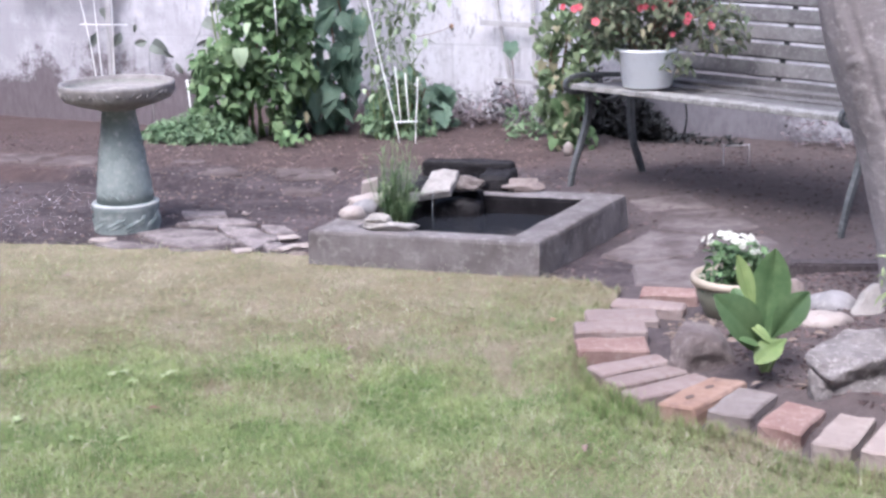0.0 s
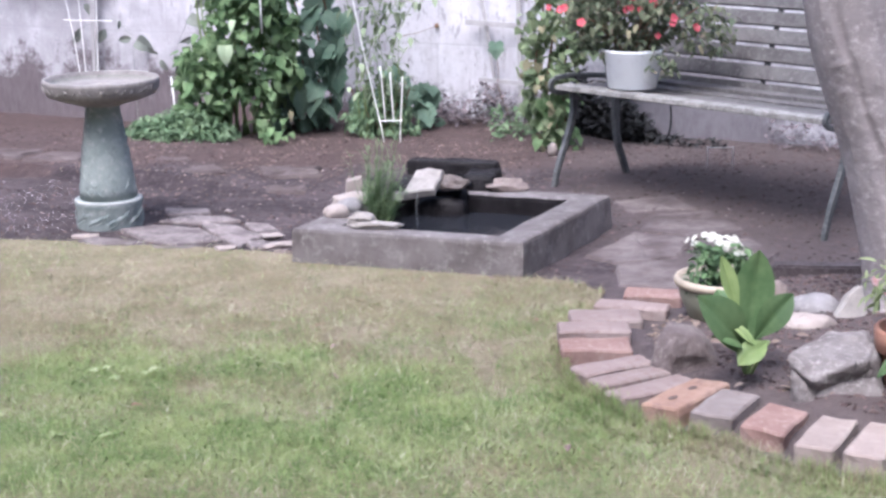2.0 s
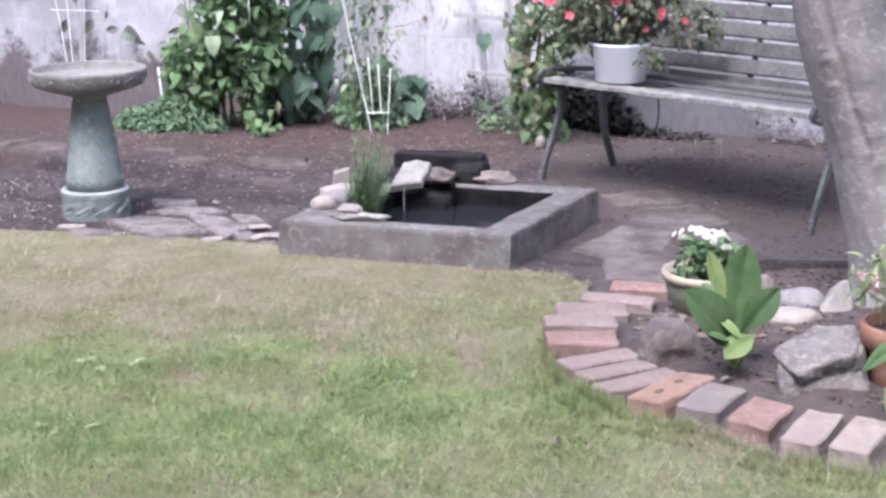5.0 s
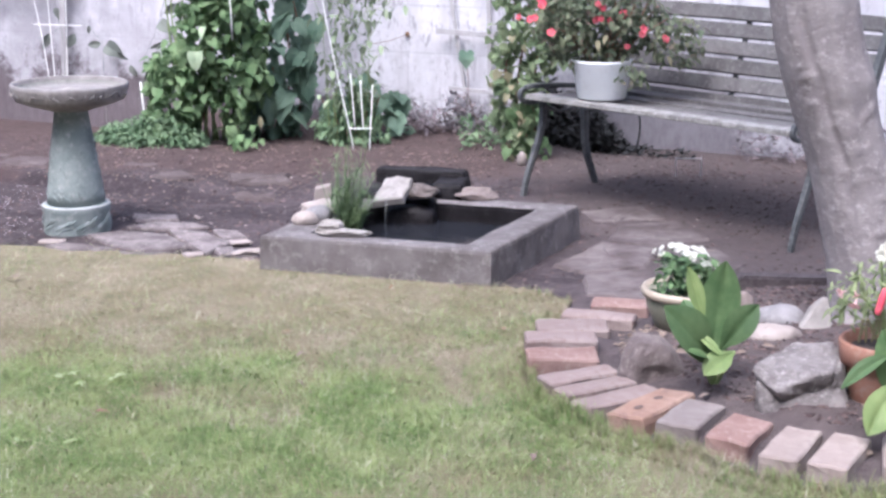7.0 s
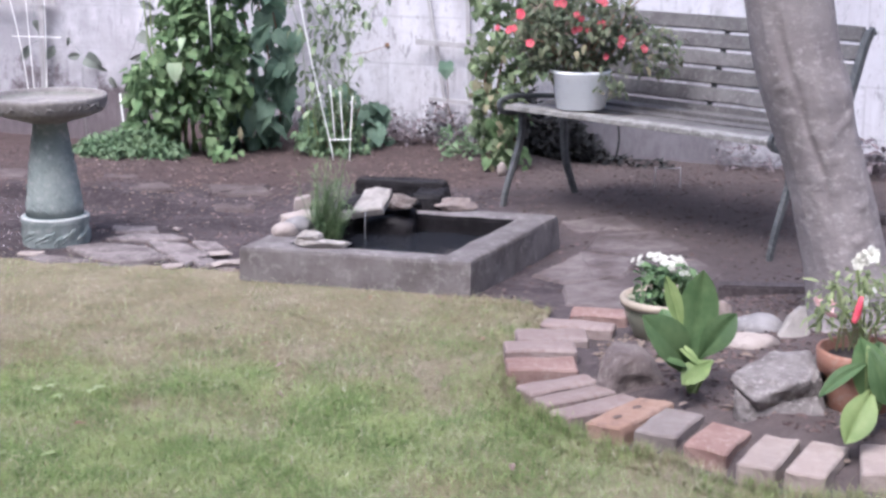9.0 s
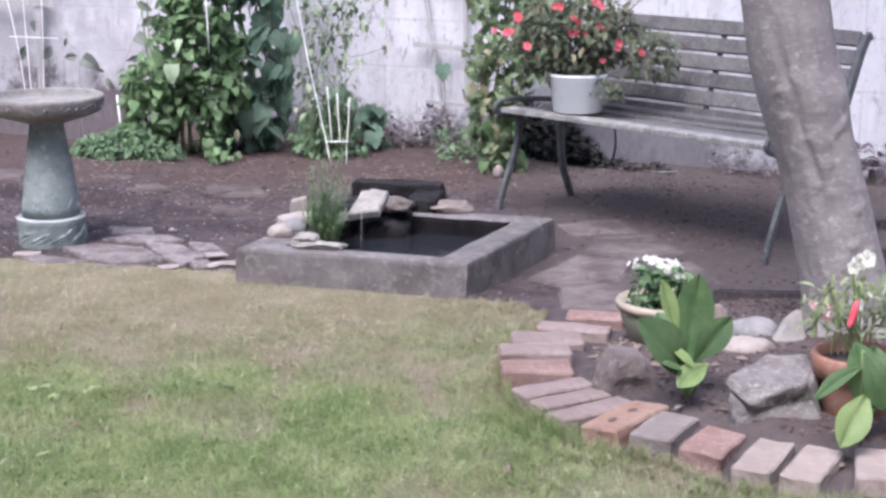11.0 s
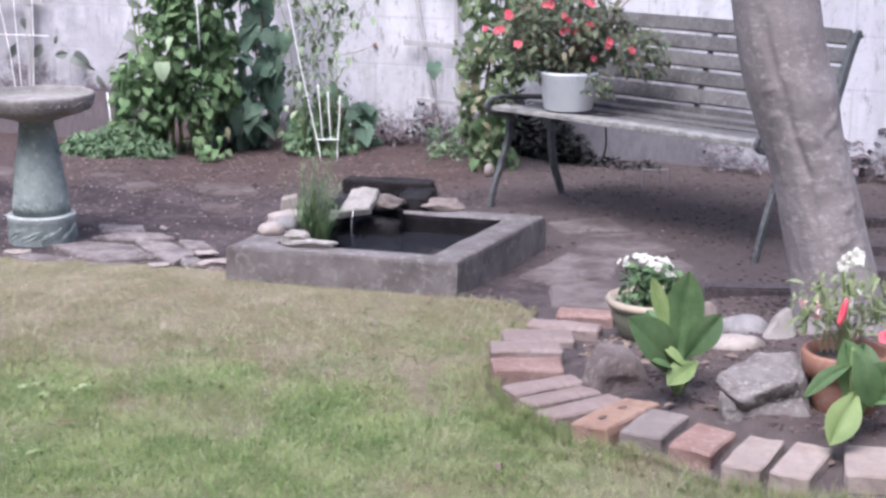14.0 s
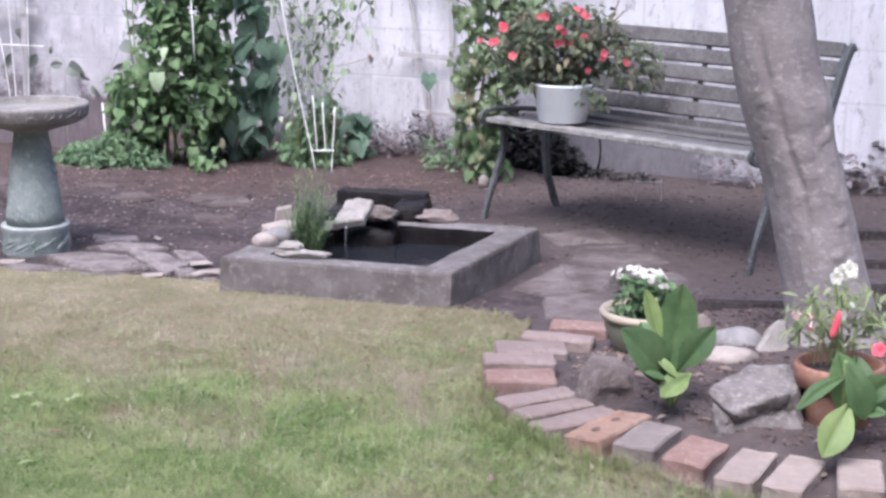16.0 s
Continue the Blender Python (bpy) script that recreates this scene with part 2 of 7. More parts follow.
M_DARKSTONE = mat("wet_dark_stone", (0.008, 0.007, 0.008), (0.018, 0.016, 0.018), (0.034, 0.030, 0.032), scale=12, fine=60, rough=0.6, bump=0.8, bscale=50, spec=0.14)
M_WATER = water_material()
M_STREAM = stream_material()
M_BATH = mat("verdigris_concrete", (0.157, 0.186, 0.186), (0.230, 0.260, 0.258), (0.325, 0.338, 0.336), scale=10, fine=42, rough=0.9, bump=0.6, bscale=60, spec=0.2)
M_BATH_WORN = mat("worn_concrete", (0.255, 0.270, 0.268), (0.345, 0.355, 0.352), None, scale=26, rough=0.9, bump=0.4, bscale=60)
M_BATH_BOWL = mat("lichened_concrete", (0.165, 0.150, 0.148), (0.228, 0.212, 0.208), (0.118, 0.110, 0.106), scale=14, fine=60, rough=0.9, bump=0.6, bscale=60)
M_BATH_INSIDE = mat("algae_stained_concrete", (0.150, 0.156, 0.140), (0.215, 0.218, 0.198), (0.115, 0.118, 0.106), scale=9, fine=40, rough=0.85, bump=0.4, bscale=60)
M_IRON = mat("painted_iron", (0.058, 0.062, 0.066), (0.098, 0.102, 0.106), (0.16, 0.164, 0.164), scale=14, fine=70, rough=0.65, bump=0.3, bscale=120, spec=0.3)
M_SLAT = mat("weathered_slat", (0.101, 0.093, 0.093), (0.145, 0.136, 0.134), (0.202, 0.189, 0.185), scale=14, fine=60, rough=0.9, bump=0.5, bscale=90, rand=0.12)
M_SLAT_WORN = mat("worn_slat", (0.185, 0.176, 0.168), (0.300, 0.290, 0.277), (0.42, 0.405, 0.39), scale=22, fine=80, rough=0.9, bump=0.6, bscale=90, stretch=(1.0, 1.0, 1.0))
M_BUCKET = mat("white_enamel", (0.80, 0.82, 0.84), (0.84, 0.85, 0.87), (0.74, 0.75, 0.77), scale=6, fine=30, rough=0.45, bump=0.05, bscale=60)
M_BARK = mat("grey_bark", (0.180, 0.158, 0.162), (0.252, 0.226, 0.230), (0.315, 0.290, 0.292), scale=7, fine=40, rough=0.95, bump=0.75, bscale=46, dist=0.006, stretch=(1.0, 1.0, 1.5), patch=(0.34, 0.68))
M_WOOD_GREY = mat("grey_lath", (0.34, 0.325, 0.335), (0.43, 0.415, 0.43), (0.28, 0.265, 0.275), scale=15, fine=60, rough=0.9, bump=0.3)
M_WHITE_WIRE = mat("white_plastic", (0.76, 0.76, 0.77), (0.80, 0.80, 0.80), None, rough=0.45, bump=0.0)
M_STEM = mat("brown_stem", (0.17, 0.10, 0.075), (0.23, 0.15, 0.10), None, scale=20, rough=0.9, bump=0.2)
M_GREEN_STEM = mat("green_stem", (0.16, 0.22, 0.09), (0.22, 0.27, 0.12), None, scale=20, rough=0.8, bump=0.0)
M_LEAF = mat("bean_leaf", (0.110, 0.182, 0.085), (0.195, 0.272, 0.142), None, scale=9, rough=0.7, bump=0.0, island=0.28, translucent=0.35, spec=0.2)
M_LEAF_DARK = mat("vine_leaf", (0.127, 0.201, 0.149), (0.207, 0.293, 0.218), None, scale=9, rough=0.7, bump=0.0, island=0.3, translucent=0.3, spec=0.2)
M_LEAF_PALE = mat("pale_leaf", (0.205, 0.260, 0.170), (0.300, 0.350, 0.240), None, scale=9, rough=0.7, bump=0.0, island=0.35, translucent=0.3)
M_LEAF_LIME = mat("yellow_green_leaf", (0.175, 0.215, 0.105), (0.260, 0.300, 0.160), None, scale=9, rough=0.65, bump=0.0, island=0.3, translucent=0.3)
M_LEAF_FERN = mat("bluish_leaf", (0.115, 0.180, 0.100), (0.180, 0.250, 0.150), None, scale=9, rough=0.7, bump=0.0, island=0.35, translucent=0.3, spec=0.2)
M_LEAF_YELLOW = mat("yellowing_leaf", (0.183, 0.171, 0.103), (0.251, 0.225, 0.147), None, scale=9, rough=0.7, bump=0.0, island=0.3, translucent=0.25)
M_LEAF_IVY = mat("ivy_leaf", (0.145, 0.200, 0.110), (0.245, 0.295, 0.170), None, scale=9, rough=0.7, bump=0.0, island=0.35, translucent=0.3, spec=0.2)
M_LEAF_BRONZE = mat("bronze_green_leaf", (0.102, 0.128, 0.082), (0.178, 0.200, 0.125), (0.200, 0.122, 0.114), scale=12, fine=25, rough=0.65, bump=0.0, island=0.3, translucent=0.3, spec=0.2)
M_LEAF_MUM = mat("deep_green_leaf", (0.060, 0.110, 0.050), (0.110, 0.170, 0.080), None, scale=14, rough=0.65, bump=0.0, island=0.35, translucent=0.2)
M_LEAF_DEAD = mat("withered_leaf", (0.11, 0.092, 0.105), (0.18, 0.148, 0.155), None, scale=9, rough=0.8, bump=0.0, island=0.35)
M_LEAF_GREY = mat("grey_green_leaf", (0.17, 0.19, 0.17), (0.24, 0.26, 0.23), None, scale=9, rough=0.7, bump=0.0, island=0.3)
M_LEAF_BRIGHT = mat("bright_leaf", (0.36, 0.46, 0.30), (0.42, 0.50, 0.34), None, scale=20, rough=0.5, bump=0.1, translucent=0.2)
M_BROAD_LIGHT = mat("young_broad_leaf", (0.146, 0.208, 0.075), (0.199, 0.258, 0.103), None, scale=16, rough=0.55, bump=0.25, bscale=60, rand=0.15, translucent=0.25, spec=0.3)
# near-black, because the shade behind the bench is put into this leaf colour
M_WEED_SHADE = mat("weed_shade_leaf", (0.030, 0.031, 0.032), (0.055, 0.054, 0.056), None, scale=9, rough=0.85, bump=0.0, island=0.25, spec=0.1)
M_STRAW = mat("dry_straw", (0.34, 0.315, 0.235), (0.44, 0.415, 0.32), None, scale=9, rough=0.85, bump=0.0, island=0.3)
M_LEAF_TAN = mat("dry_tan_leaf", (0.135, 0.100, 0.082), (0.215, 0.168, 0.142), None, scale=9, rough=0.85, bump=0.0, island=0.35)
M_BROAD = mat("broad_leaf", (0.065, 0.117, 0.047), (0.104, 0.161, 0.070), None, scale=16, rough=0.55, bump=0.25, bscale=60, rand=0.22, translucent=0.25, spec=0.3)
M_RED = mat("coral_red_petal", (0.66, 0.085, 0.13), (0.72, 0.16, 0.20), None, scale=40, rough=0.6, bump=0.0, island=0.2, translucent=0.2)
M_PINK_PALE = mat("faded_pink_petal", (0.62, 0.34, 0.36), (0.68, 0.46, 0.46), None, scale=40, rough=0.6, bump=0.0, island=0.25, translucent=0.25)
M_WHITE_PETAL = mat("white_petal", (0.513, 0.508, 0.450), (0.567, 0.558, 0.508), None, scale=40, rough=0.6, bump=0.0, island=0.08, translucent=0.2)
M_TERRA = mat("terracotta", (0.248, 0.118, 0.083), (0.297, 0.159, 0.118), (0.311, 0.227, 0.193), scale=12, fine=30, rough=0.85, bump=0.2, bscale=80)
M_GLAZE = mat("olive_glaze", (0.22, 0.22, 0.17), (0.27, 0.27, 0.205), (0.19, 0.18, 0.14), scale=14, fine=50, rough=0.5, bump=0.1)
M_GLAZE_RIM = mat("buff_glaze", (0.285, 0.240, 0.192), (0.340, 0.290, 0.235), None, scale=14, rough=0.55, bump=0.1)
M_ROCK_GREY = mat("grey_boulder", (0.125, 0.110, 0.109), (0.205, 0.186, 0.184), (0.285, 0.266, 0.262), scale=14, fine=60, rough=0.95, bump=1.0, bscale=55, dist=0.010, patch=(0.36, 0.66))
M_ROCK_DARK = mat("dark_boulder", (0.088, 0.070, 0.070), (0.138, 0.114, 0.112), (0.185, 0.160, 0.155), scale=11, fine=52, rough=0.95, bump=0.9, bscale=45, dist=0.008)
M_ROCK_BLUE = mat("slate_cobble", (0.165, 0.156, 0.162), (0.222, 0.210, 0.217), (0.27, 0.258, 0.260), scale=9, fine=40, rough=0.85, bump=0.5, bscale=60)
M_ROCK_BEIGE = mat("beige_cobble", (0.225, 0.190, 0.176), (0.290, 0.250, 0.234), (0.180, 0.150, 0.142), scale=9, fine=40, rough=0.85, bump=0.5, bscale=60)
M_ROCK_WHITE = mat("white_stone", (0.213, 0.194, 0.184), (0.280, 0.258, 0.246), (0.167, 0.149, 0.141), scale=12, fine=38, rough=0.9, bump=0.7, bscale=50)
M_ROCK_PINK = mat("pinkish_rock", (0.144, 0.114, 0.106), (0.208, 0.173, 0.162), (0.106, 0.079, 0.077), scale=14, fine=40, rough=0.9, bump=0.9, bscale=45)
M_ROCK_BROWN = mat("brown_rock", (0.078, 0.061, 0.057), (0.137, 0.115, 0.107), (0.199, 0.177, 0.166), scale=16, fine=44, rough=0.9, bump=1.0, bscale=45)
# wet concrete, its colour taken down to near-black for the basin's inner shade
M_WET_SHADE = mat("wet_shaded_concrete", (0.009, 0.008, 0.009), (0.017, 0.015, 0.017), (0.023, 0.022, 0.023), scale=9, fine=40, rough=0.85, bump=0.5, bscale=60, spec=0.06)
M_RUSH = mat("rush_blade", (0.098, 0.157, 0.072), (0.170, 0.234, 0.115), None, scale=9, rough=0.6, bump=0.0, island=0.4, translucent=0.2)
M_FLAG = mat("flagstone", (0.102, 0.085, 0.086), (0.181, 0.155, 0.155), (0.260, 0.227, 0.222), scale=13, fine=40, rough=0.92, bump=0.7, bscale=50, rand=0.14)
M_FLAG_DIRT = mat("dusty_flagstone", (0.066, 0.052, 0.052), (0.138, 0.116, 0.114), (0.078, 0.060, 0.059), scale=7, fine=22, rough=0.95, bump=0.6, bscale=50, rand=0.1)
M_FLAG_SUNK = mat("sunken_flagstone", (0.070, 0.054, 0.054), (0.108, 0.088, 0.086), (0.055, 0.041, 0.041), scale=6, fine=26, rough=0.95, bump=0.7, bscale=50, rand=0.15)
M_TIMBER = mat("dark_timber", (0.045, 0.036, 0.039), (0.078, 0.065, 0.068), (0.115, 0.100, 0.102), scale=12, fine=60, rough=0.95, bump=0.6)


# ---- mesh tools ----
def to_mesh(name, bm, material, smooth=False):
    me = bpy.data.meshes.new(name)
    bmesh.ops.recalc_face_normals(bm, faces=bm.faces[:])
    bm.to_mesh(me)
    bm.free()
    me.materials.append(material)
    if smooth:
        me.shade_smooth()
    return me


def thing(name, x, y, z, label, category, group="", kind=""):
    e = new(name)
    e.empty_display_size = 0.05
    e.location = (x, y, z)
    return tagged(e, label, category, group, kind)


def base_of(ob):
    while ob.parent:
        ob = ob.parent
    return ob.location


def part(name, bm, material, parent, label="", smooth=False, kind=""):
    """One mesh, given in world metres, as a part of a thing or of a part."""
    if isinstance(bm, bpy.types.Mesh):
        me = bm
        me.materials.append(material)
    else:
        me = to_mesh(name, bm, material, smooth)
    me.transform(Matrix.Translation(-Vector(base_of(parent))))
    ob = new(name, me)
    ob.parent = parent
    return tagged(ob, label, kind=kind)


def solid(name, bm, material, label, category, group="", kind="", smooth=False, origin=(0, 0, 0)):
    """A thing that is one mesh."""
    if isinstance(bm, bpy.types.Mesh):
        me = bm
        me.materials.append(material)
    else:
        me = to_mesh(name, bm, material, smooth)
    me.transform(Matrix.Translation(-Vector(origin)))
    ob = new(name, me)
    ob.location = origin
    return tagged(ob, label, category, group, kind)


def box(sx, sy, sz, m=None, bevel=0.004, segs=1):
    bm = bmesh.new()
    bmesh.ops.create_cube(bm, size=1, matrix=Matrix.Diagonal((sx, sy, sz, 1)))
    if bevel:
        bmesh.ops.bevel(bm, geom=bm.edges[:], offset=bevel, segments=segs, affect="EDGES", profile=0.6)
    if m is not None:
        bm.transform(m)
    return bm


def rough_up(bm, amount, scale, seed=0.0):
    for v in bm.verts:
        p = v.co * scale + Vector((seed * 7.3, seed * 3.1, seed * 5.7))
        v.co += Vector((noise.noise(p), noise.noise(p + Vector((9, 0, 0))), noise.noise(p + Vector((0, 9, 0))))) * amount
    return bm


def slat_box(sx, sy, sz, m, bevel=0.003, cuts=6, wob=0.0012, seed=0.0):
    bm = bmesh.new()
    bmesh.ops.create_cube(bm, size=1, matrix=Matrix.Diagonal((sx, sy, sz, 1)))
    long = [e for e in bm.edges if abs((e.verts[0].co - e.verts[1].co).x) > sx * 0.9]
    bmesh.ops.subdivide_edges(bm, edges=long, cuts=cuts)
    bmesh.ops.bevel(bm, geom=[e for e in bm.edges if len(e.link_faces) == 2 and e.calc_face_angle() > 0.5], offset=bevel, segments=2, affect="EDGES")
    rough_up(bm, wob, 9.0, seed)
    bm.transform(m)
    return bm


def lathe(profile, cx, cy, segs=40, closed=True):
    """A turned body: profile of (radius, z) from bottom to top."""
    bm = bmesh.new()
    rings = []
    for r, z in profile:
        rings.append([bm.verts.new((cx + r * math.cos(2 * math.pi * i / segs), cy + r * math.sin(2 * math.pi * i / segs), z)) for i in range(segs)])
    for a, b in zip(rings, rings[1:]):
        for i in range(segs):
            bm.faces.new((a[i], a[(i + 1) % segs], b[(i + 1) % segs], b[i]))
    if closed:
        bm.faces.new(rings[0][::-1])
        bm.faces.new(rings[-1])
    return bm


def sweep(points, section, up=(0, 0, 1), sizes=None):
    """A bar with the given cross-section (pairs) along points."""
    bm = bmesh.new()
    pts = [Vector(p) for p in points]
    rings = []
    for i, p in enumerate(pts):
        t = (pts[min(i + 1, len(pts) - 1)] - pts[max(i - 1, 0)]).normalized()
        u = Vector(up)
        s = t.cross(u)
        if s.length < 0.05:
            s = t.cross(Vector((0.3, 1, 0.1)))
        s.normalize()
        w = s.cross(t).normalized()
        k = sizes[i] if sizes else 1.0
        rings.append([bm.verts.new(p + s * a * k + w * b * k) for a, b in section])
    n = len(section)
    for a, b in zip(rings, rings[1:]):
        for i in range(n):
            bm.faces.new((a[i], a[(i + 1) % n], b[(i + 1) % n], b[i]))
    bm.faces.new(rings[0])
    bm.faces.new(rings[-1])
    return bm


def circle_section(r, n=8):
    return [(r * math.cos(2 * math.pi * i / n), r * math.sin(2 * math.pi * i / n)) for i in range(n)]


def rod(points, r, n=7, sizes=None):
    return sweep(points, circle_section(r, n), sizes=sizes)


def join(*bms):
    out = bmesh.new()
    for b in bms:
        me = bpy.data.meshes.new("tmp")
        b.to_mesh(me)
        b.free()
        out.from_mesh(me)
        bpy.data.meshes.remove(me)
    return out


def smooth_path(points, steps=6):
    """Catmull-Rom through the points."""
    p = [Vector(q) for q in points]
    p = [p[0] * 2 - p[1]] + p + [p[-1] * 2 - p[-2]]
    out = []
    for i in range(1, len(p) - 2):
        for k in range(steps):
            t = k / steps
            a, b, c, d = p[i - 1], p[i], p[i + 1], p[i + 2]
            out.append(0.5 * ((2 * b) + (c - a) * t + (2 * a - 5 * b + 4 * c - d) * t * t + (3 * b - a - 3 * c + d) * t ** 3))
    out.append(p[-2])
    return out


def rock(x, y, z0, sx, sy, sz, turn=0.0, seed=1.0, lumpy=0.22, sharp=0.0, sub=3, sink=0.25):
    """A stone of that full size whose foot lies at z0."""
    bm = bmesh.new()
    bmesh.ops.create_icosphere(bm, subdivisions=sub, radius=0.5)
    o = Vector((seed * 13.7, seed * 5.1, seed * 9.3))
    for v in bm.verts:
        d = v.co.normalized()
        k = 1 + lumpy * noise.noise(d * 1.6 + o) + 0.45 * lumpy * noise.noise(d * 4.2 + o) + 0.2 * lumpy * noise.noise(d * 11 + o)
        if sharp:
            q = d * 2.0 + o
            k -= sharp * abs(noise.noise(q)) * 1.4
        v.co = d * 0.5 * k
        if v.co.z < -0.5 + sink:
            v.co.z = -0.5 + sink + (v.co.z + 0.5 - sink) * 0.1
    lo = min(v.co.z for v in bm.verts)
    hi = max(v.co.z for v in bm.verts)
    for v in bm.verts:
        v.co.z = (v.co.z - lo) / (hi - lo)
    bm.transform(Matrix.Translation((x, y, z0 - 0.004)) @ Matrix.Rotation(radians(turn), 4, "Z") @ Matrix.Diagonal((sx, sy, sz + 0.004, 1)))
    return bm


def crag(x, y, z0, sx, sy, sz, turn=0.0, seed=1, points=24, wob=0.055, top=0.0):
    """An angular broken stone of that full size; top: how far its upper side is flattened."""
    rng = random.Random(seed)
    bm = bmesh.new()
    for k in range(points):
        d = Vector((rng.gauss(0, 1), rng.gauss(0, 1), rng.gauss(0, 0.9))).normalized() * rng.uniform(0.42, 0.56)
        d.z = min(d.z, 0.5 - top)
        bm.verts.new(d)
    hull = bmesh.ops.convex_hull(bm, input=bm.verts[:])
    bmesh.ops.delete(bm, geom=[v for v in hull["geom_interior"] if isinstance(v, bmesh.types.BMVert)], context="VERTS")
    bmesh.ops.dissolve_limit(bm, angle_limit=0.2, verts=bm.verts[:], edges=bm.edges[:])
    bmesh.ops.bevel(bm, geom=bm.edges[:], offset=0.03, segments=1, affect="EDGES")
    bmesh.ops.triangulate(bm, faces=bm.faces[:])
    bmesh.ops.subdivide_edges(bm, edges=bm.edges[:], cuts=2, use_grid_fill=True)
    for v in bm.verts:
        p = v.co * 3.2 + Vector((seed, seed * 0.7, 0))
        v.co += Vector((noise.noise(p), noise.noise(p + Vector((7, 0, 0))), noise.noise(p + Vector((0, 7, 0))))) * wob
        p = p * 3.3
        v.co += Vector((noise.noise(p), noise.noise(p + Vector((7, 0, 0))), noise.noise(p + Vector((0, 7, 0))))) * wob * 0.45
    lo, hi = min(v.co.z for v in bm.verts), max(v.co.z for v in bm.verts)
    wx, wy = max(abs(v.co.x) for v in bm.verts), max(abs(v.co.y) for v in bm.verts)
    for v in bm.verts:
        v.co.z = (v.co.z - lo) / (hi - lo)
        v.co.x *= 0.5 / wx
        v.co.y *= 0.5 / wy
    bm.transform(Matrix.Translation((x, y, z0 - 0.006)) @ Matrix.Rotation(radians(turn), 4, "Z") @ Matrix.Diagonal((sx, sy, sz + 0.006, 1)))
    return bm


def blocky(x, y, z0, sx, sy, sz, turn=0.0, seed=1.0, slope=0.0, power=5.0, wob=0.05):
    """A chunky field stone with blunt corners; slope tips its upper side towards the viewer."""
    bm = bmesh.new()
    bmesh.ops.create_cube(bm, size=2)
    bmesh.ops.subdivide_edges(bm, edges=bm.edges[:], cuts=13, use_grid_fill=True)
    for v in bm.verts:
        c = v.co
        c /= (abs(c.x) ** power + abs(c.y) ** power + abs(c.z) ** power) ** (1 / power)
        p = c * 1.1 + Vector((seed * 3.1, seed * 1.7, seed))
        for f, k in ((1.0, 1.0), (2.6, 0.5), (7.0, 0.22), (15.0, 0.10)):
            c += Vector((noise.noise(p * f), noise.noise(p * f + Vector((7, 0, 0))), noise.noise(p * f + Vector((0, 7, 0))))) * wob * 2 * k
        top = max(0.0, c.z)
        c.z += slope * c.y * top
    lo, hi = min(v.co.z for v in bm.verts), max(v.co.z for v in bm.verts)
    for v in bm.verts:
        v.co.z = (v.co.z - lo) / (hi - lo)
    bm.transform(Matrix.Translation((x, y, z0)) @ Matrix.Rotation(radians(turn), 4, "Z") @ Matrix.Diagonal((sx / 2, sy / 2, sz, 1)))
    return bm


def hewn(points, x, y, z0, turn=0.0, seed=1.0, edge=0.010, wob=0.006):
    """A broken stone: the hull of a few corners, its edges worn and its faces uneven."""
    bm = bmesh.new()
    for p in points:
        bm.verts.new(p)
    bmesh.ops.convex_hull(bm, input=bm.verts[:])
    bmesh.ops.delete(bm, geom=[v for v in bm.verts if not v.link_faces], context="VERTS")
    bmesh.ops.dissolve_limit(bm, angle_limit=0.12, verts=bm.verts[:], edges=bm.edges[:])
    bmesh.ops.bevel(bm, geom=bm.edges[:], offset=edge, segments=2, affect="EDGES", profile=0.6)
    bmesh.ops.triangulate(bm, faces=bm.faces[:])
    for k in range(2):
        bmesh.ops.subdivide_edges(bm, edges=[e for e in bm.edges if e.calc_length() > 0.012], cuts=1, use_grid_fill=True)
        bmesh.ops.triangulate(bm, faces=bm.faces[:])
    for v in bm.verts:
        for f, k in ((14, 1.0), (34, 0.55), (80, 0.25)):
            q = v.co * f + Vector((seed * 3.1, seed * 1.7, seed))
            v.co += Vector((noise.noise(q), noise.noise(q + Vector((7, 0, 0))), noise.noise(q + Vector((0, 7, 0))))) * wob * k
    bm.transform(pose(x, y, z0, 0, 0, turn))
    return bm


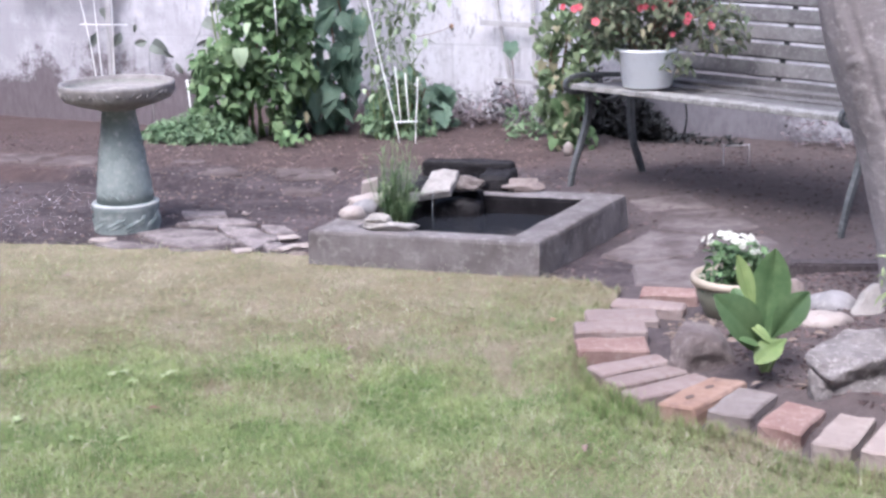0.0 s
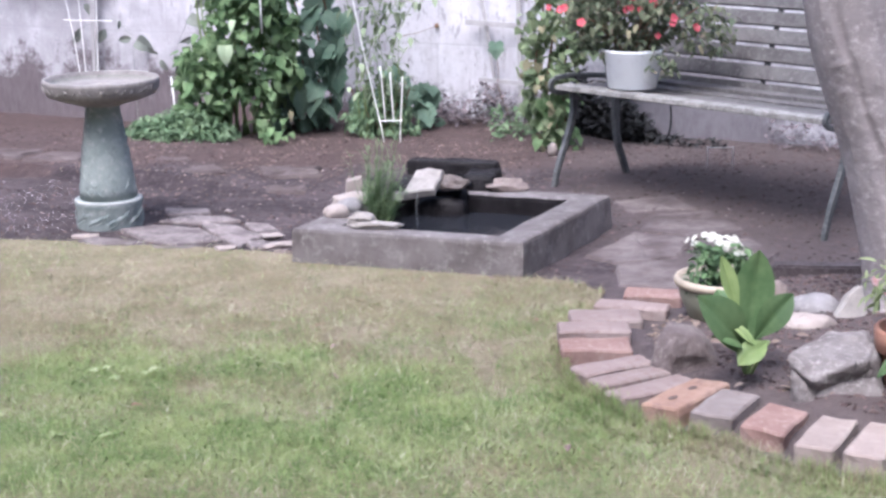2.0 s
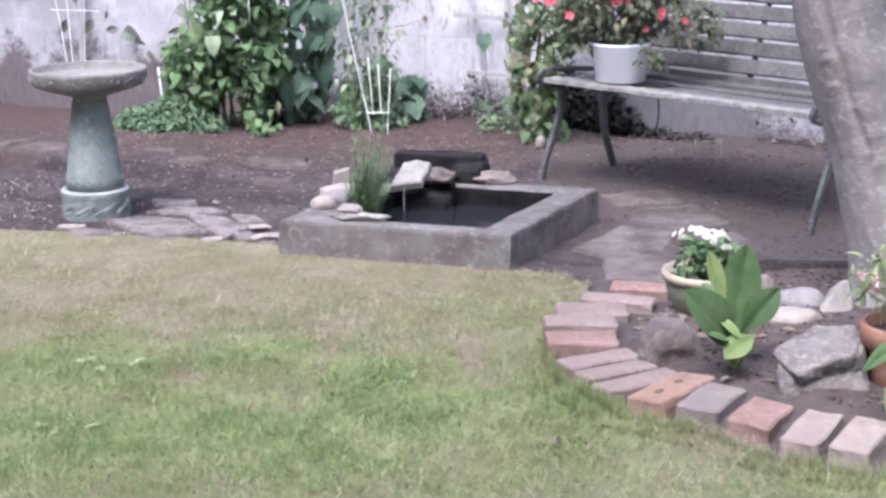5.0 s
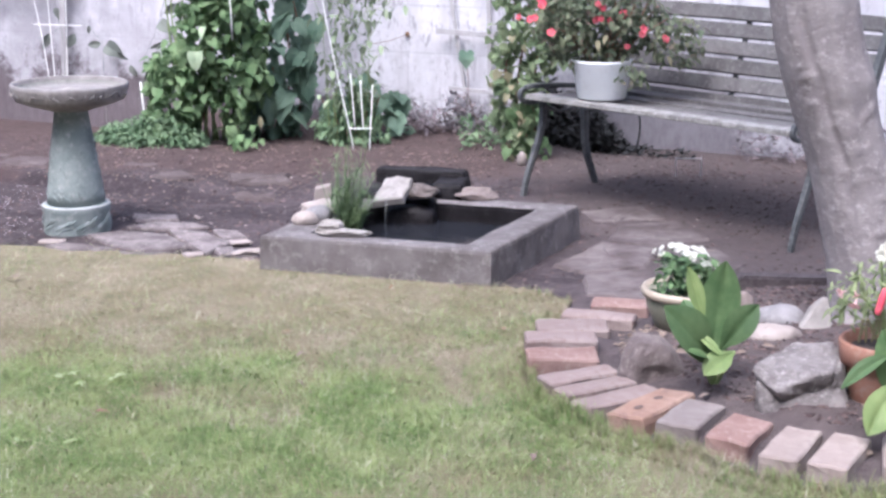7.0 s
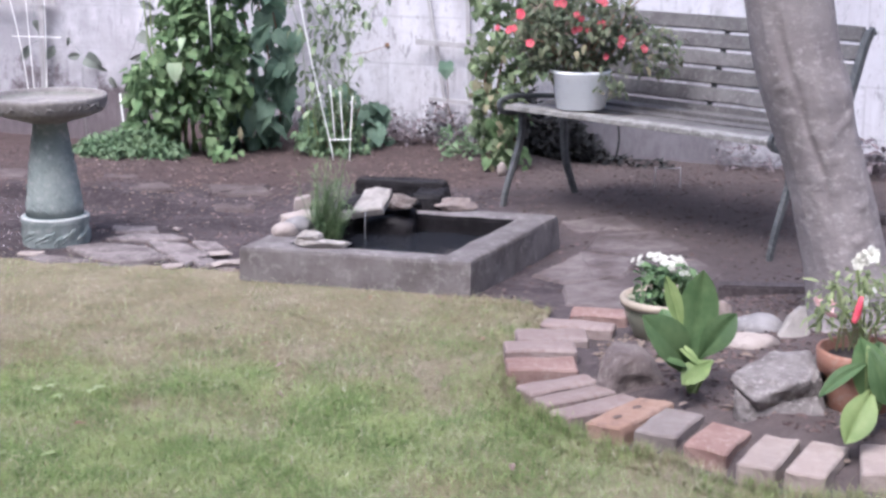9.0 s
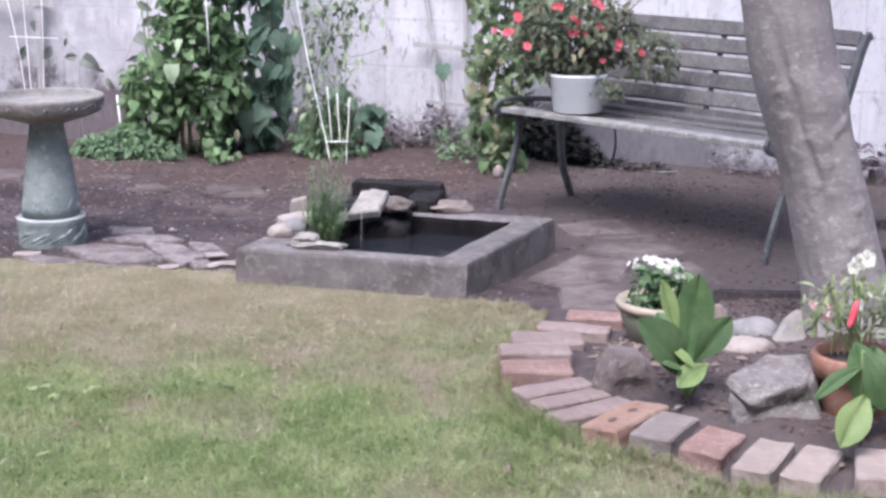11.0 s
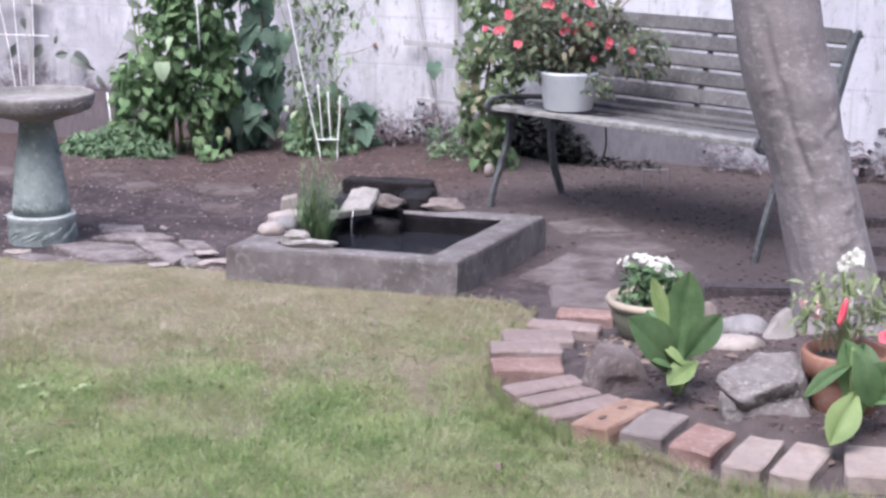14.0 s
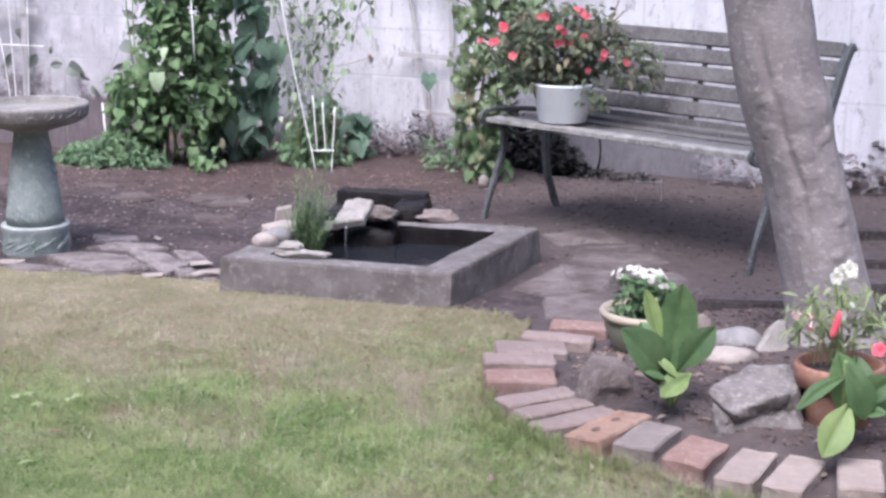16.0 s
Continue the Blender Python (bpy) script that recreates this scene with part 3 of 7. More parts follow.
def slab(points, z0, z1, bevel=0.006, wob=0.004, seed=1.0, tilt=(0, 0)):
    """A flat stone with the outline given, from z0 up to z1, its edges chipped."""
    bm = bmesh.new()
    n = len(points)
    ring = []
    for i in range(n):
        a, b = Vector(points[i]), Vector(points[(i + 1) % n])
        cnt = max(2, int((b - a).length / 0.03))
        for k in range(cnt):
            p = a.lerp(b, k / cnt)
            q = Vector((p.x, p.y, seed)) * 22
            ring.append((p.x + noise.noise(q) * wob, p.y + noise.noise(q + Vector((5, 5, 5))) * wob))
    lo = [bm.verts.new((*p, z0)) for p in ring]
    cx, cy = sum(p[0] for p in ring) / len(ring), sum(p[1] for p in ring) / len(ring)

    def top(p, dz):
        return z1 + dz + tilt[0] * (p[0] - cx) + tilt[1] * (p[1] - cy) + 0.25 * wob * noise.noise(Vector((p[0] * 30, p[1] * 30, seed)))
    mid = [bm.verts.new((*p, top(p, -bevel))) for p in ring]
    k = [(cx + (p[0] - cx) * (1 - bevel / max(0.02, math.hypot(p[0] - cx, p[1] - cy))), cy + (p[1] - cy) * (1 - bevel / max(0.02, math.hypot(p[0] - cx, p[1] - cy)))) for p in ring]
    hi = [bm.verts.new((*p, top(p, 0))) for p in k]
    half = [((p[0] + cx) / 2, (p[1] + cy) / 2) for p in k]
    inn = [bm.verts.new((*p, top(p, 0.6 * wob * noise.noise(Vector((p[0] * 20, p[1] * 20, seed + 3)))))) for p in half]
    c = bm.verts.new((cx, cy, top((cx, cy), 0)))
    m = len(ring)
    for i in range(m):
        j = (i + 1) % m
        for a, b in ((lo, mid), (mid, hi), (hi, inn)):
            bm.faces.new((a[i], a[j], b[j], b[i]))
        bm.faces.new((inn[i], inn[j], c))
    bm.faces.new(lo[::-1])
    return bm


def leaf_shape(length=1.0, width=0.7, heart=0.0, fold=0.25, droop=0.35, steps=6, point=1.0):
    """A leaf from its stalk at the origin along +y, two-sided blade with a folded midrib. Vertices and faces."""
    v, f = [], []
    for i in range(steps + 1):
        s = i / steps
        w = width * 0.5 * (math.sin(math.pi * min(1, s ** (0.62 if heart else 0.85))) ** (0.8 if heart else 1.0))
        if i in (0, steps):
            w = 0.0
        y = length * s - (heart * 0.16 * length * (1 - s) ** 4 if i else 0)
        z = -droop * length * s * s
        v.append((0, y, z))
        if w:
            v.append((-w, y - heart * 0.1 * length * (1 - s), z + fold * w))
            v.append((w, y - heart * 0.1 * length * (1 - s), z + fold * w))
    idx = []
    k = 0
    for i in range(steps + 1):
        if i in (0, steps):
            idx.append((k, k, k))
            k += 1
        else:
            idx.append((k, k + 1, k + 2))
            k += 3
    for a, b in zip(idx, idx[1:]):
        for side in (1, 2):
            q = [a[0], b[0], b[side], a[side]]
            q = list(dict.fromkeys(q))
            if len(q) > 2:
                f.append(q if side == 2 else q[::-1])
    return np.array(v, dtype=float), f


def lobed_leaf():
    """A five-lobed vine leaf of unit size, stalk at the origin along +y."""
    v = [(0, 0, 0)]
    ring = [(0.10, -0.09), (0.32, -0.11), (0.45, 0.10), (0.39, 0.24), (0.48, 0.44), (0.32, 0.55), (0.21, 0.72), (0.0, 0.98)]
    left = [(-x, y) for x, y in ring[:-1]][::-1]
    for x, y in ring + left:
        v.append((x, y, 0.16 * abs(x) - 0.28 * max(0, y) ** 2))
    v.append((0, 0.42, -0.04))
    c = len(v) - 1
    m = len(ring + left)
    f = []
    for i in range(m):
        a, b = 1 + i, 1 + (i + 1) % m
        f.append([c, a, b] if i != m - 1 else [c, a, 0])
    f.append([c, 0, 1])
    return np.array(v, dtype=float), f


def scattered(name, shape, places):
    """One mesh of many copies of a shape; places: matrices."""
    v, f = shape
    n = len(v)
    pts, faces = [], []
    for k, m in enumerate(places):
        r = np.array(m)
        pts.append(v @ r[:3, :3].T + r[:3, 3])
        faces.extend([[i + k * n for i in q] for q in f])
    me = bpy.data.meshes.new(name)
    me.from_pydata(np.concatenate(pts).tolist(), [], faces)
    me.update()
    return me


def leaf_pose(p, size, yaw, pitch, roll=0.0):
    """Stalk at p; yaw about z (0: along +y), pitch upwards."""
    return Matrix.Translation(p) @ Matrix.Rotation(yaw, 4, "Z") @ Matrix.Rotation(pitch, 4, "X") @ Matrix.Rotation(roll, 4, "Y") @ Matrix.Diagonal((size, size, size, 1))


RNG = random.Random(7)


def cloud(count, inside, lo, hi, size, front=True, pitch=(-1.2, 0.2), spread=1.0, rng=RNG):
    """Leaf matrices at random places of a box for which inside() holds; most tips face the garden."""
    out = []
    guard = 0
    while len(out) < count and guard < count * 60:
        guard += 1
        p = Vector([rng.uniform(a, b) for a, b in zip(lo, hi)])
        if not inside(p):
            continue
        yaw = math.pi + rng.gauss(0, spread) if front else rng.uniform(0, 2 * math.pi)
        out.append(leaf_pose(p, size * rng.uniform(0.6, 1.25), yaw, rng.uniform(*pitch), rng.gauss(0, 0.35)))
    return out


# ---- the large structure: ground, lawn, wall ----
LAWN_EDGE = [(-6.0, 5.9), (-2.2, 5.35), (-1.19, 5.17), (-0.95, 5.10), (-0.665, 5.03), (-0.44, 4.94), (-0.05, 4.745), (0.295, 4.60), (0.42, 4.54),
             (0.51, 4.42), (0.48, 4.27), (0.42, 4.15), (0.355, 4.02), (0.315, 3.87), (0.305, 3.66), (0.335, 3.52), (0.39, 3.40), (0.455, 3.27), (0.555, 3.21),
             (0.645, 3.14), (0.725, 3.03), (0.82, 2.96), (0.91, 2.91), (1.08, 2.91), (1.5, 3.0), (2.5, 3.3), (6.0, 3.6), (6.0, -5.0), (-6.0, -5.0)]

# the grass grows up against the bricks
LAWN_EDGE = [(x + 0.030 * (1.30 - x) / math.hypot(1.30 - x, 3.82 - y), y + 0.030 * (3.82 - y) / math.hypot(1.30 - x, 3.82 - y)) if 0.28 < x < 1.1 and y < 4.2 else (x, y) for x, y in LAWN_EDGE]


def in_lawn(x, y):
    poly = LAWN_EDGE
    inside = np.zeros(np.shape(x), bool)
    j = len(poly) - 1
    for i in range(len(poly)):
        (xi, yi), (xj, yj) = poly[i], poly[j]
        if yi != yj:
            inside ^= ((yi > y) != (yj > y)) & (x < (xj - xi) * (y - yi) / (yj - yi) + xi)
        j = i
    return inside


def smooth(a, b, t):
    t = np.clip((t - a) / (b - a), 0, 1)
    return t * t * (3 - 2 * t)


def ground_height(x, y):
    """Level soil, heaped a little inside the brick ring, with a shallow shelf on the far left."""
    r = math.hypot((x - 1.30) / 1.05, y - 3.82)
    h = 0.052 - 0.036 * smooth(0.58, 0.72, r) - 0.016 * smooth(0.80, 0.86, r)
    h += 0.045 * smooth(0, 0.05, (y - 6.32) + 0.42 * (x + 1.6)) * (1 - smooth(-1.1, -0.6, x)) * (1 - smooth(6.9, 7.5, y))
    h -= 0.135 * smooth(7.2, 8.5, y) * (1 - smooth(-1.30, -0.95, x))
    h -= 0.045 * smooth(6.28, 6.60, y) * smooth(0.65, 0.95, x)
    return h


def soil_height(x, y):
    h = ground_height(x, y)
    p = Vector((x, y, 0))
    h += 0.010 * noise.noise(p * 5) + 0.005 * noise.noise(p * 17)
    if 4.0 < y and x > 0.55 and not (x - 1.30) ** 2 + (y - 3.82) ** 2 < 0.5:
        h *= 0.5
    return h


def axis(lo, hi, step, far):
    inner = list(np.arange(lo, hi + 1e-6, step))
    grow, a, b, left, right = step, lo, hi, [], []
    while b < far:
        grow *= 1.5
        a, b = a - grow, b + grow
        left.append(a)
        right.append(b)
    return left[::-1] + inner + right


def build_ground():
    xs, ys = axis(-2.6, 2.8, 0.03, 220), axis(2.2, 8.8, 0.03, 220)
    gx, gy = np.meshgrid(xs, ys)
    lawn = in_lawn(gx, gy)
    verts = []
    for j, y in enumerate(ys):
        for i, x in enumerate(xs):
            near = -8 < x < 3 and 2 < y < 13
            verts.append((x, y, -0.02 if lawn[j, i] else (soil_height(x, y) if near else 0.0)))
    w = len(xs)
    faces = [(j * w + i, j * w + i + 1, (j + 1) * w + i + 1, (j + 1) * w + i) for j in range(len(ys) - 1) for i in range(w - 1)]
    me = bpy.data.meshes.new("ground")
    me.from_pydata(verts, [], faces)
    me.shade_smooth()
    solid("ground", me, M_SOIL, "bare reddish-brown garden soil with scattered litter", "soil", kind="structure")


def build_turf():
    bm = bmesh.new()
    lo = [bm.verts.new((x, y, -0.03)) for x, y in LAWN_EDGE]
    hi = [bm.verts.new((x, y, 0.006)) for x, y in LAWN_EDGE]
    n = len(lo)
    for i in range(n):
        bm.faces.new((lo[i], lo[(i + 1) % n], hi[(i + 1) % n], hi[i]))
    bmesh.ops.triangulate(bm, faces=[bm.faces.new(hi)])
    solid("lawn_turf", bm, M_TURF, "patchy lawn turf of brown thatch under the grass", "lawn", kind="structure")


def field(x, y, size, seed):
    """Smooth random values between -1 and 1, that vary over size metres."""
    grid = np.random.default_rng(seed).uniform(-1, 1, (64, 64))
    u, v = np.asarray(x) / size + 200.37, np.asarray(y) / size + 200.71
    i, j = np.floor(u).astype(int), np.floor(v).astype(int)
    a, b = smooth(0, 1, u - i), smooth(0, 1, v - j)
    g = [[grid[(i + p) % 64, (j + q) % 64] for q in (0, 1)] for p in (0, 1)]
    return (g[0][0] * (1 - a) + g[1][0] * a) * (1 - b) + (g[0][1] * (1 - a) + g[1][1] * a) * b


# lush (+) and parched (-) patches of the lawn: centre, half widths, strength
PATCHES = [(-0.90, 3.70, 0.25, 0.17, 0.75), (-0.42, 3.80, 0.20, 0.17, 0.60), (-0.52, 3.22, 0.46, 0.20, 0.45), (-0.90, 3.20, 0.26, 0.22, 0.35), (-0.13, 3.56, 0.13, 0.25, 0.75),
           (0.02, 3.33, 0.17, 0.18, 0.45), (0.36, 3.40, 0.18, 0.24, 0.15), (-1.30, 4.90, 0.16, 0.22, 0.35), (-0.35, 3.10, 0.40, 0.14, 0.25), (0.27, 4.18, 0.22, 0.22, 0.22), (-0.62, 4.05, 0.14, 0.10, -0.25),
           (0.165, 3.78, 0.045, 0.22, -0.75), (-0.555, 3.63, 0.10, 0.12, -0.55), (-0.245, 3.43, 0.10, 0.15, -0.40), (-0.23, 3.80, 0.05, 0.24, -0.55), (0.62, 3.06, 0.20, 0.16, -0.35), (-1.07, 3.60, 0.09, 0.13, -0.55), (0.10, 3.05, 0.12, 0.10, -0.25)]


def lushness(x, y):
    """0: straw, 1: green."""
    wx, wy = x + 0.07 * field(x, y, 0.12, 31), y + 0.07 * field(x, y, 0.14, 32)
    g = 0.30 + 0.40 * smooth(4.10, 3.35, wy + 0.12 * field(x, y, 0.4, 33)) - 0.22 * smooth(4.0, 4.5, wy)
    for cx, cy, rx, ry, k in PATCHES:
        g = g + k * np.exp(-(((wx - cx) / rx) ** 2 + ((wy - cy) / ry) ** 2) ** 1.3)
    g = g + 0.20 * field(x, y, 0.10, 34) + 0.12 * field(x, y, 0.04, 35)
    return np.clip(0.04 + 0.78 * g, 0.06, 0.88)


def blade_mesh(name, x, y, h, reach, wd, rng):
    """Grass blades, each bent over by reach from its foot at (x, y)."""
    n = len(x)
    a = rng.uniform(0, 2 * np.pi, n)
    bend = a + rng.normal(0, 0.35, n)
    px, py = np.cos(a + np.pi / 2) * wd, np.sin(a + np.pi / 2) * wd
    z0 = 0.004
    v = np.zeros((n, 5, 3))
    v[:, 0] = np.stack([x - px, y - py, np.full(n, z0)], 1)
    v[:, 1] = np.stack([x + px, y + py, np.full(n, z0)], 1)
    mx, my = x + np.cos(a) * reach * 0.42, y + np.sin(a) * reach * 0.42
    v[:, 2] = np.stack([mx + px * 0.85, my + py * 0.85, z0 + h * 0.75], 1)
    v[:, 3] = np.stack([mx - px * 0.85, my - py * 0.85, z0 + h * 0.75], 1)
    v[:, 4] = np.stack([mx + np.cos(bend) * reach * 0.6, my + np.sin(bend) * reach * 0.6, z0 + h], 1)
    k = np.arange(n)[:, None] * 5
    me = bpy.data.meshes.new(name)
    me.vertices.add(n * 5)
    me.vertices.foreach_set("co", v.reshape(-1))
    loops = np.concatenate([k + np.array([[0, 1, 2, 3]]), k + np.array([[3, 2, 4]])], 1).reshape(-1)
    me.loops.add(len(loops))
    me.loops.foreach_set("vertex_index", loops.astype(np.int32))
    me.polygons.add(n * 2)
    me.polygons.foreach_set("loop_start", (np.arange(n)[:, None] * 7 + np.array([[0, 4]])).reshape(-1).astype(np.int32))
    me.update(calc_edges=True)
    me.validate()
    return me


def build_grass(count=640000, wide=130000):
    rng = np.random.default_rng(5)
    # thick in the stretch before the beds, thinner and coarser round about
    y = 2.6 + 2.9 * np.sqrt(rng.random(count * 2)) * rng.uniform(0.25, 1.0, count * 2)
    x = rng.uniform(-0.40, 0.38, count * 2) * y + rng.normal(0, 0.05, count * 2)
    jit = 0.018 * np.sin(x * 23 + 3 * np.sin(x * 61)) + rng.normal(0, 0.014, count * 2)
    keep = in_lawn(x + 0.5 * jit, y + 0.006 + jit)
    x, y = x[keep][:count], y[keep][:count]
    ox, oy = rng.uniform(-5.1, 5.3, wide * 2), rng.uniform(-3.1, 5.8, wide * 2)
    out = in_lawn(ox, oy) & ((oy < 2.7) | (ox < -0.40 * oy) | (ox > 0.38 * oy))
    ox, oy = ox[out][:wide], oy[out][:wide]
    coarse = np.concatenate([np.ones(len(x)), np.full(len(ox), 7.0)])
    x, y = np.concatenate([x, ox]), np.concatenate([y, oy])
    g = lushness(x, y)
    pick = rng.random(len(x))
    green = pick < g
    for name, m, sel, words in (("grass", M_GRASS, green, "short mown grass, lush green in patches"), ("dry_grass", M_GRASS_DRY, ~green, "short dry straw-coloured grass in parched patches")):
        px, py, pg, n = x[sel], y[sel], g[sel], int(sel.sum())
        long = rng.random(n) < (0.05 if name == "grass" else 0.03)
        edge = 0.9 * (~in_lawn(px + 0.07, py + 0.07) & (px > 0.2)) + 1.1 * (~in_lawn(px + 0.026, py + 0.032) & (px > 0.25) & (py < 4.3))
        h = rng.uniform(0.005, 0.014, n) * (0.60 + 0.75 * pg) * (1 + 0.7 * long + edge) * (1 + 0.18 * field(px, py, 0.05, 36))
        reach = rng.uniform(0.008, 0.024, n) * (0.8 + 0.4 * pg) * (1 + 1.1 * long) * np.sqrt(coarse[sel])
        wd = rng.uniform(0.00024, 0.00054, n) * (1 + 0.9 * long) * coarse[sel]
        solid(name, blade_mesh(name, px, py, h, reach, wd, rng), m, words, "grass", kind="stuff")
    # pale overlong blades that the mower bent over
    tall = (rng.random(len(x)) < 0.006 + 0.020 * g) & (y > 2.6)
    px, py, n = x[tall], y[tall], int(tall.sum())
    solid("long_grass", blade_mesh("long_grass", px, py, rng.uniform(0.012, 0.026, n), rng.uniform(0.020, 0.050, n), rng.uniform(0.00038, 0.00070, n), rng), M_GRASS_PALE, "pale overlong grass blades bent over in the lawn", "grass", kind="stuff")


WALL_M = pose(0.083, 7.701, 0, 0, 0, -27)
build_ground()
build_turf()
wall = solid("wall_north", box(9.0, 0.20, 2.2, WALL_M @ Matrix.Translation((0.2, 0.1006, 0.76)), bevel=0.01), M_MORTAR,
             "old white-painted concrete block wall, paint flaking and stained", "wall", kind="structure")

# unseen walls behind the camera and to both sides, added to block low skylight
for name, x, y, turn, length, high, words in (("wall_south", 0.4, -3.2, 0, 13.0, 5.6, "unseen plain rendered wall added behind to block low skylight"), ("wall_west", -5.2, 3.2, 90, 13.0, 3.6, "unseen plain rendered wall added at the side to block low skylight"),
                                              ("wall_east", 5.4, 1.4, 90, 9.4, 3.6, "unseen plain rendered wall added at the side to block low skylight")):
    solid(name, box(length, 0.2, high, pose(x, y, high / 2 - 0.1, 0, 0, turn), bevel=0.01), M_RENDER, words, "wall", kind="structure")


# ---- paving and stones lying in the soil ----
def stone_thing(name, bm, material, label, category, group="", smooth=True, origin=(0, 0, 0)):
    return solid(name, bm, material, label, category, group, smooth=smooth, origin=origin)


FLAGS = [
    ([(-1.06, 5.31), (-0.95, 5.36), (-0.78, 5.30), (-0.69, 5.13), (-0.83, 5.06), (-0.97, 5.16)], 0.024, 1.0),
    ([(-0.79, 5.37), (-0.66, 5.33), (-0.56, 5.16), (-0.62, 5.00), (-0.67, 5.10), (-0.76, 5.28)], 0.028, 2.0),
    ([(-1.13, 5.22), (-0.96, 5.13), (-0.93, 5.10), (-1.09, 5.09), (-1.17, 5.15)], 0.018, 3.0),
    ([(-0.86, 5.52), (-0.72, 5.50), (-0.66, 5.42), (-0.80, 5.40), (-0.95, 5.44)], 0.018, 4.0),
    ([(-0.96, 5.66), (-0.80, 5.64), (-0.78, 5.56), (-0.93, 5.55)], 0.015, 5.0),
    ([(-0.64, 5.38), (-0.55, 5.36), (-0.51, 5.27), (-0.58, 5.22)], 0.020, 6.0),
    ([(-0.62, 5.10), (-0.54, 5.12), (-0.51, 5.04), (-0.57, 5.00)], 0.022, 7.0),
    ([(-0.92, 5.09), (-0.82, 5.05), (-0.74, 5.07), (-0.80, 5.03), (-0.90, 5.05)], 0.014, 8.0),
]
for pts, h, s in FLAGS:
    stone_thing("flagstone", slab(pts, -0.02, 0.65 * h, seed=s, wob=0.011, bevel=0.006), M_FLAG, "grey irregular flagstone set flat at the lawn edge", "flagstone", "flagstones beside the lawn", smooth=False)
PAVING = [
    ([(0.58, 4.50), (0.78, 4.42), (0.95, 4.62), (0.80, 4.78), (0.60, 4.72)], 0.009, 11.0),
    ([(0.60, 4.76), (0.79, 4.82), (0.86, 5.06), (0.70, 5.14), (0.52, 4.86)], 0.008, 12.0),
    ([(0.84, 4.80), (0.99, 4.66), (1.12, 4.84), (1.06, 5.03), (0.90, 5.03)], 0.009, 13.0),
    ([(0.74, 5.18), (0.92, 5.10), (1.06, 5.20), (1.00, 5.46), (0.80, 5.42)], 0.007, 14.0),
    ([(0.72, 5.48), (0.96, 5.52), (0.92, 5.74), (0.70, 5.66)], 0.006, 16.0),
    ([(0.80, 4.40), (0.98, 4.44), (1.02, 4.60), (0.96, 4.59)], 0.008, 17.0),
]
for pts, h, s in PAVING:
    mx, my = sum(p[0] for p in pts) / len(pts), sum(p[1] for p in pts) / len(pts)
    pts = [(mx + (px - mx) * 1.09, my + (py - my) * 1.09) for px, py in pts]
    stone_thing("paving_stone", slab(pts, -0.02, h, seed=s, wob=0.014, bevel=0.010), M_FLAG_DIRT, "worn dusty paving stone sunk in trodden soil", "paving stone", "paving beside the pond", smooth=False)
FAR_SLABS = [
    ([(-2.02, 6.56), (-1.72, 6.50), (-1.62, 6.66), (-1.95, 6.74)], 0.062, 21.0),
    ([(-1.68, 6.46), (-1.44, 6.40), (-1.40, 6.58), (-1.60, 6.64)], 0.060, 22.0),
    ([(-1.14, 6.52), (-0.98, 6.50), (-0.98, 6.40), (-1.12, 6.40)], 0.050, 23.0),
    ([(-1.06, 6.34), (-0.86, 6.36), (-0.82, 6.22), (-1.00, 6.20)], 0.044, 24.0),
    ([(-0.70, 6.42), (-0.44, 6.40), (-0.42, 6.22), (-0.66, 6.20)], 0.022, 25.0),
    ([(-0.62, 6.04), (-0.48, 6.02), (-0.46, 5.92), (-0.60, 5.93)], 0.016, 26.0),
]
for pts, h, s in FAR_SLABS:
    stone_thing("stepping_stone", slab(pts, -0.02, h - 0.006, seed=s, wob=0.030, bevel=0.012), M_FLAG_SUNK, "flat stepping stone half covered by brown soil", "stepping stone", "stepping stones in the bed", smooth=False)

SMALL = [  # x, y, length, depth, height, turn, seed, material, words
    (-0.66, 5.02, 0.085, 0.05, 0.028, 5, 31, M_ROCK_BEIGE, "small pale stone at the lawn edge"),
    (-0.49, 5.05, 0.115, 0.05, 0.034, 24, 32, M_ROCK_BEIGE, "pale wedge-shaped stone beside the pond"),
    (-0.53, 5.19, 0.12, 0.06, 0.03, -4, 33, M_ROCK_BEIGE, "flat sandy-yellow stone beside the pond"),
    (-0.47, 4.97, 0.06, 0.04, 0.022, 10, 34, M_ROCK_PINK, "small pinkish stone by the pond corner"),
    (-1.16, 5.24, 0.11, 0.035, 0.022, 4, 35, M_ROCK_BEIGE, "thin pale stone at the foot of the bird bath"),
    (-0.72, 5.60, 0.06, 0.04, 0.02, 14, 36, M_ROCK_BEIGE, "small pale stone in the soil"),
    (1.02, 5.02, 0.09, 0.05, 0.022, 8, 37, M_ROCK_PINK, "small flat stone on the dusty paving"),
]
for x, y, a, b, c, turn, s, m, words in SMALL:
    stone_thing("stone", crag(x, y, 0.0, a, b * 1.2, c * 0.62, turn, s, points=20, top=0.18, wob=0.08), m, words, "stone", "loose stones", smooth=False, origin=(x, y, 0))


# ---- the pond: a cast concrete basin with a small upper bowl and a spill ----
P_FL, P_FR, P_BR = Vector((-0.425, 4.835)), Vector((0.288, 4.585)), Vector((0.632, 5.250))
P_BL = P_FL + (P_BR - P_FR)
P_TOP, P_FLOOR, P_WATER = 0.118, -0.06, 0.052


def pond_point(u, v):
    """u along the front from the left corner, v towards the wall, both 0 to 1."""
    a, b = P_FL.lerp(P_FR, u), P_BL.lerp(P_BR, u)
    return a.lerp(b, v)


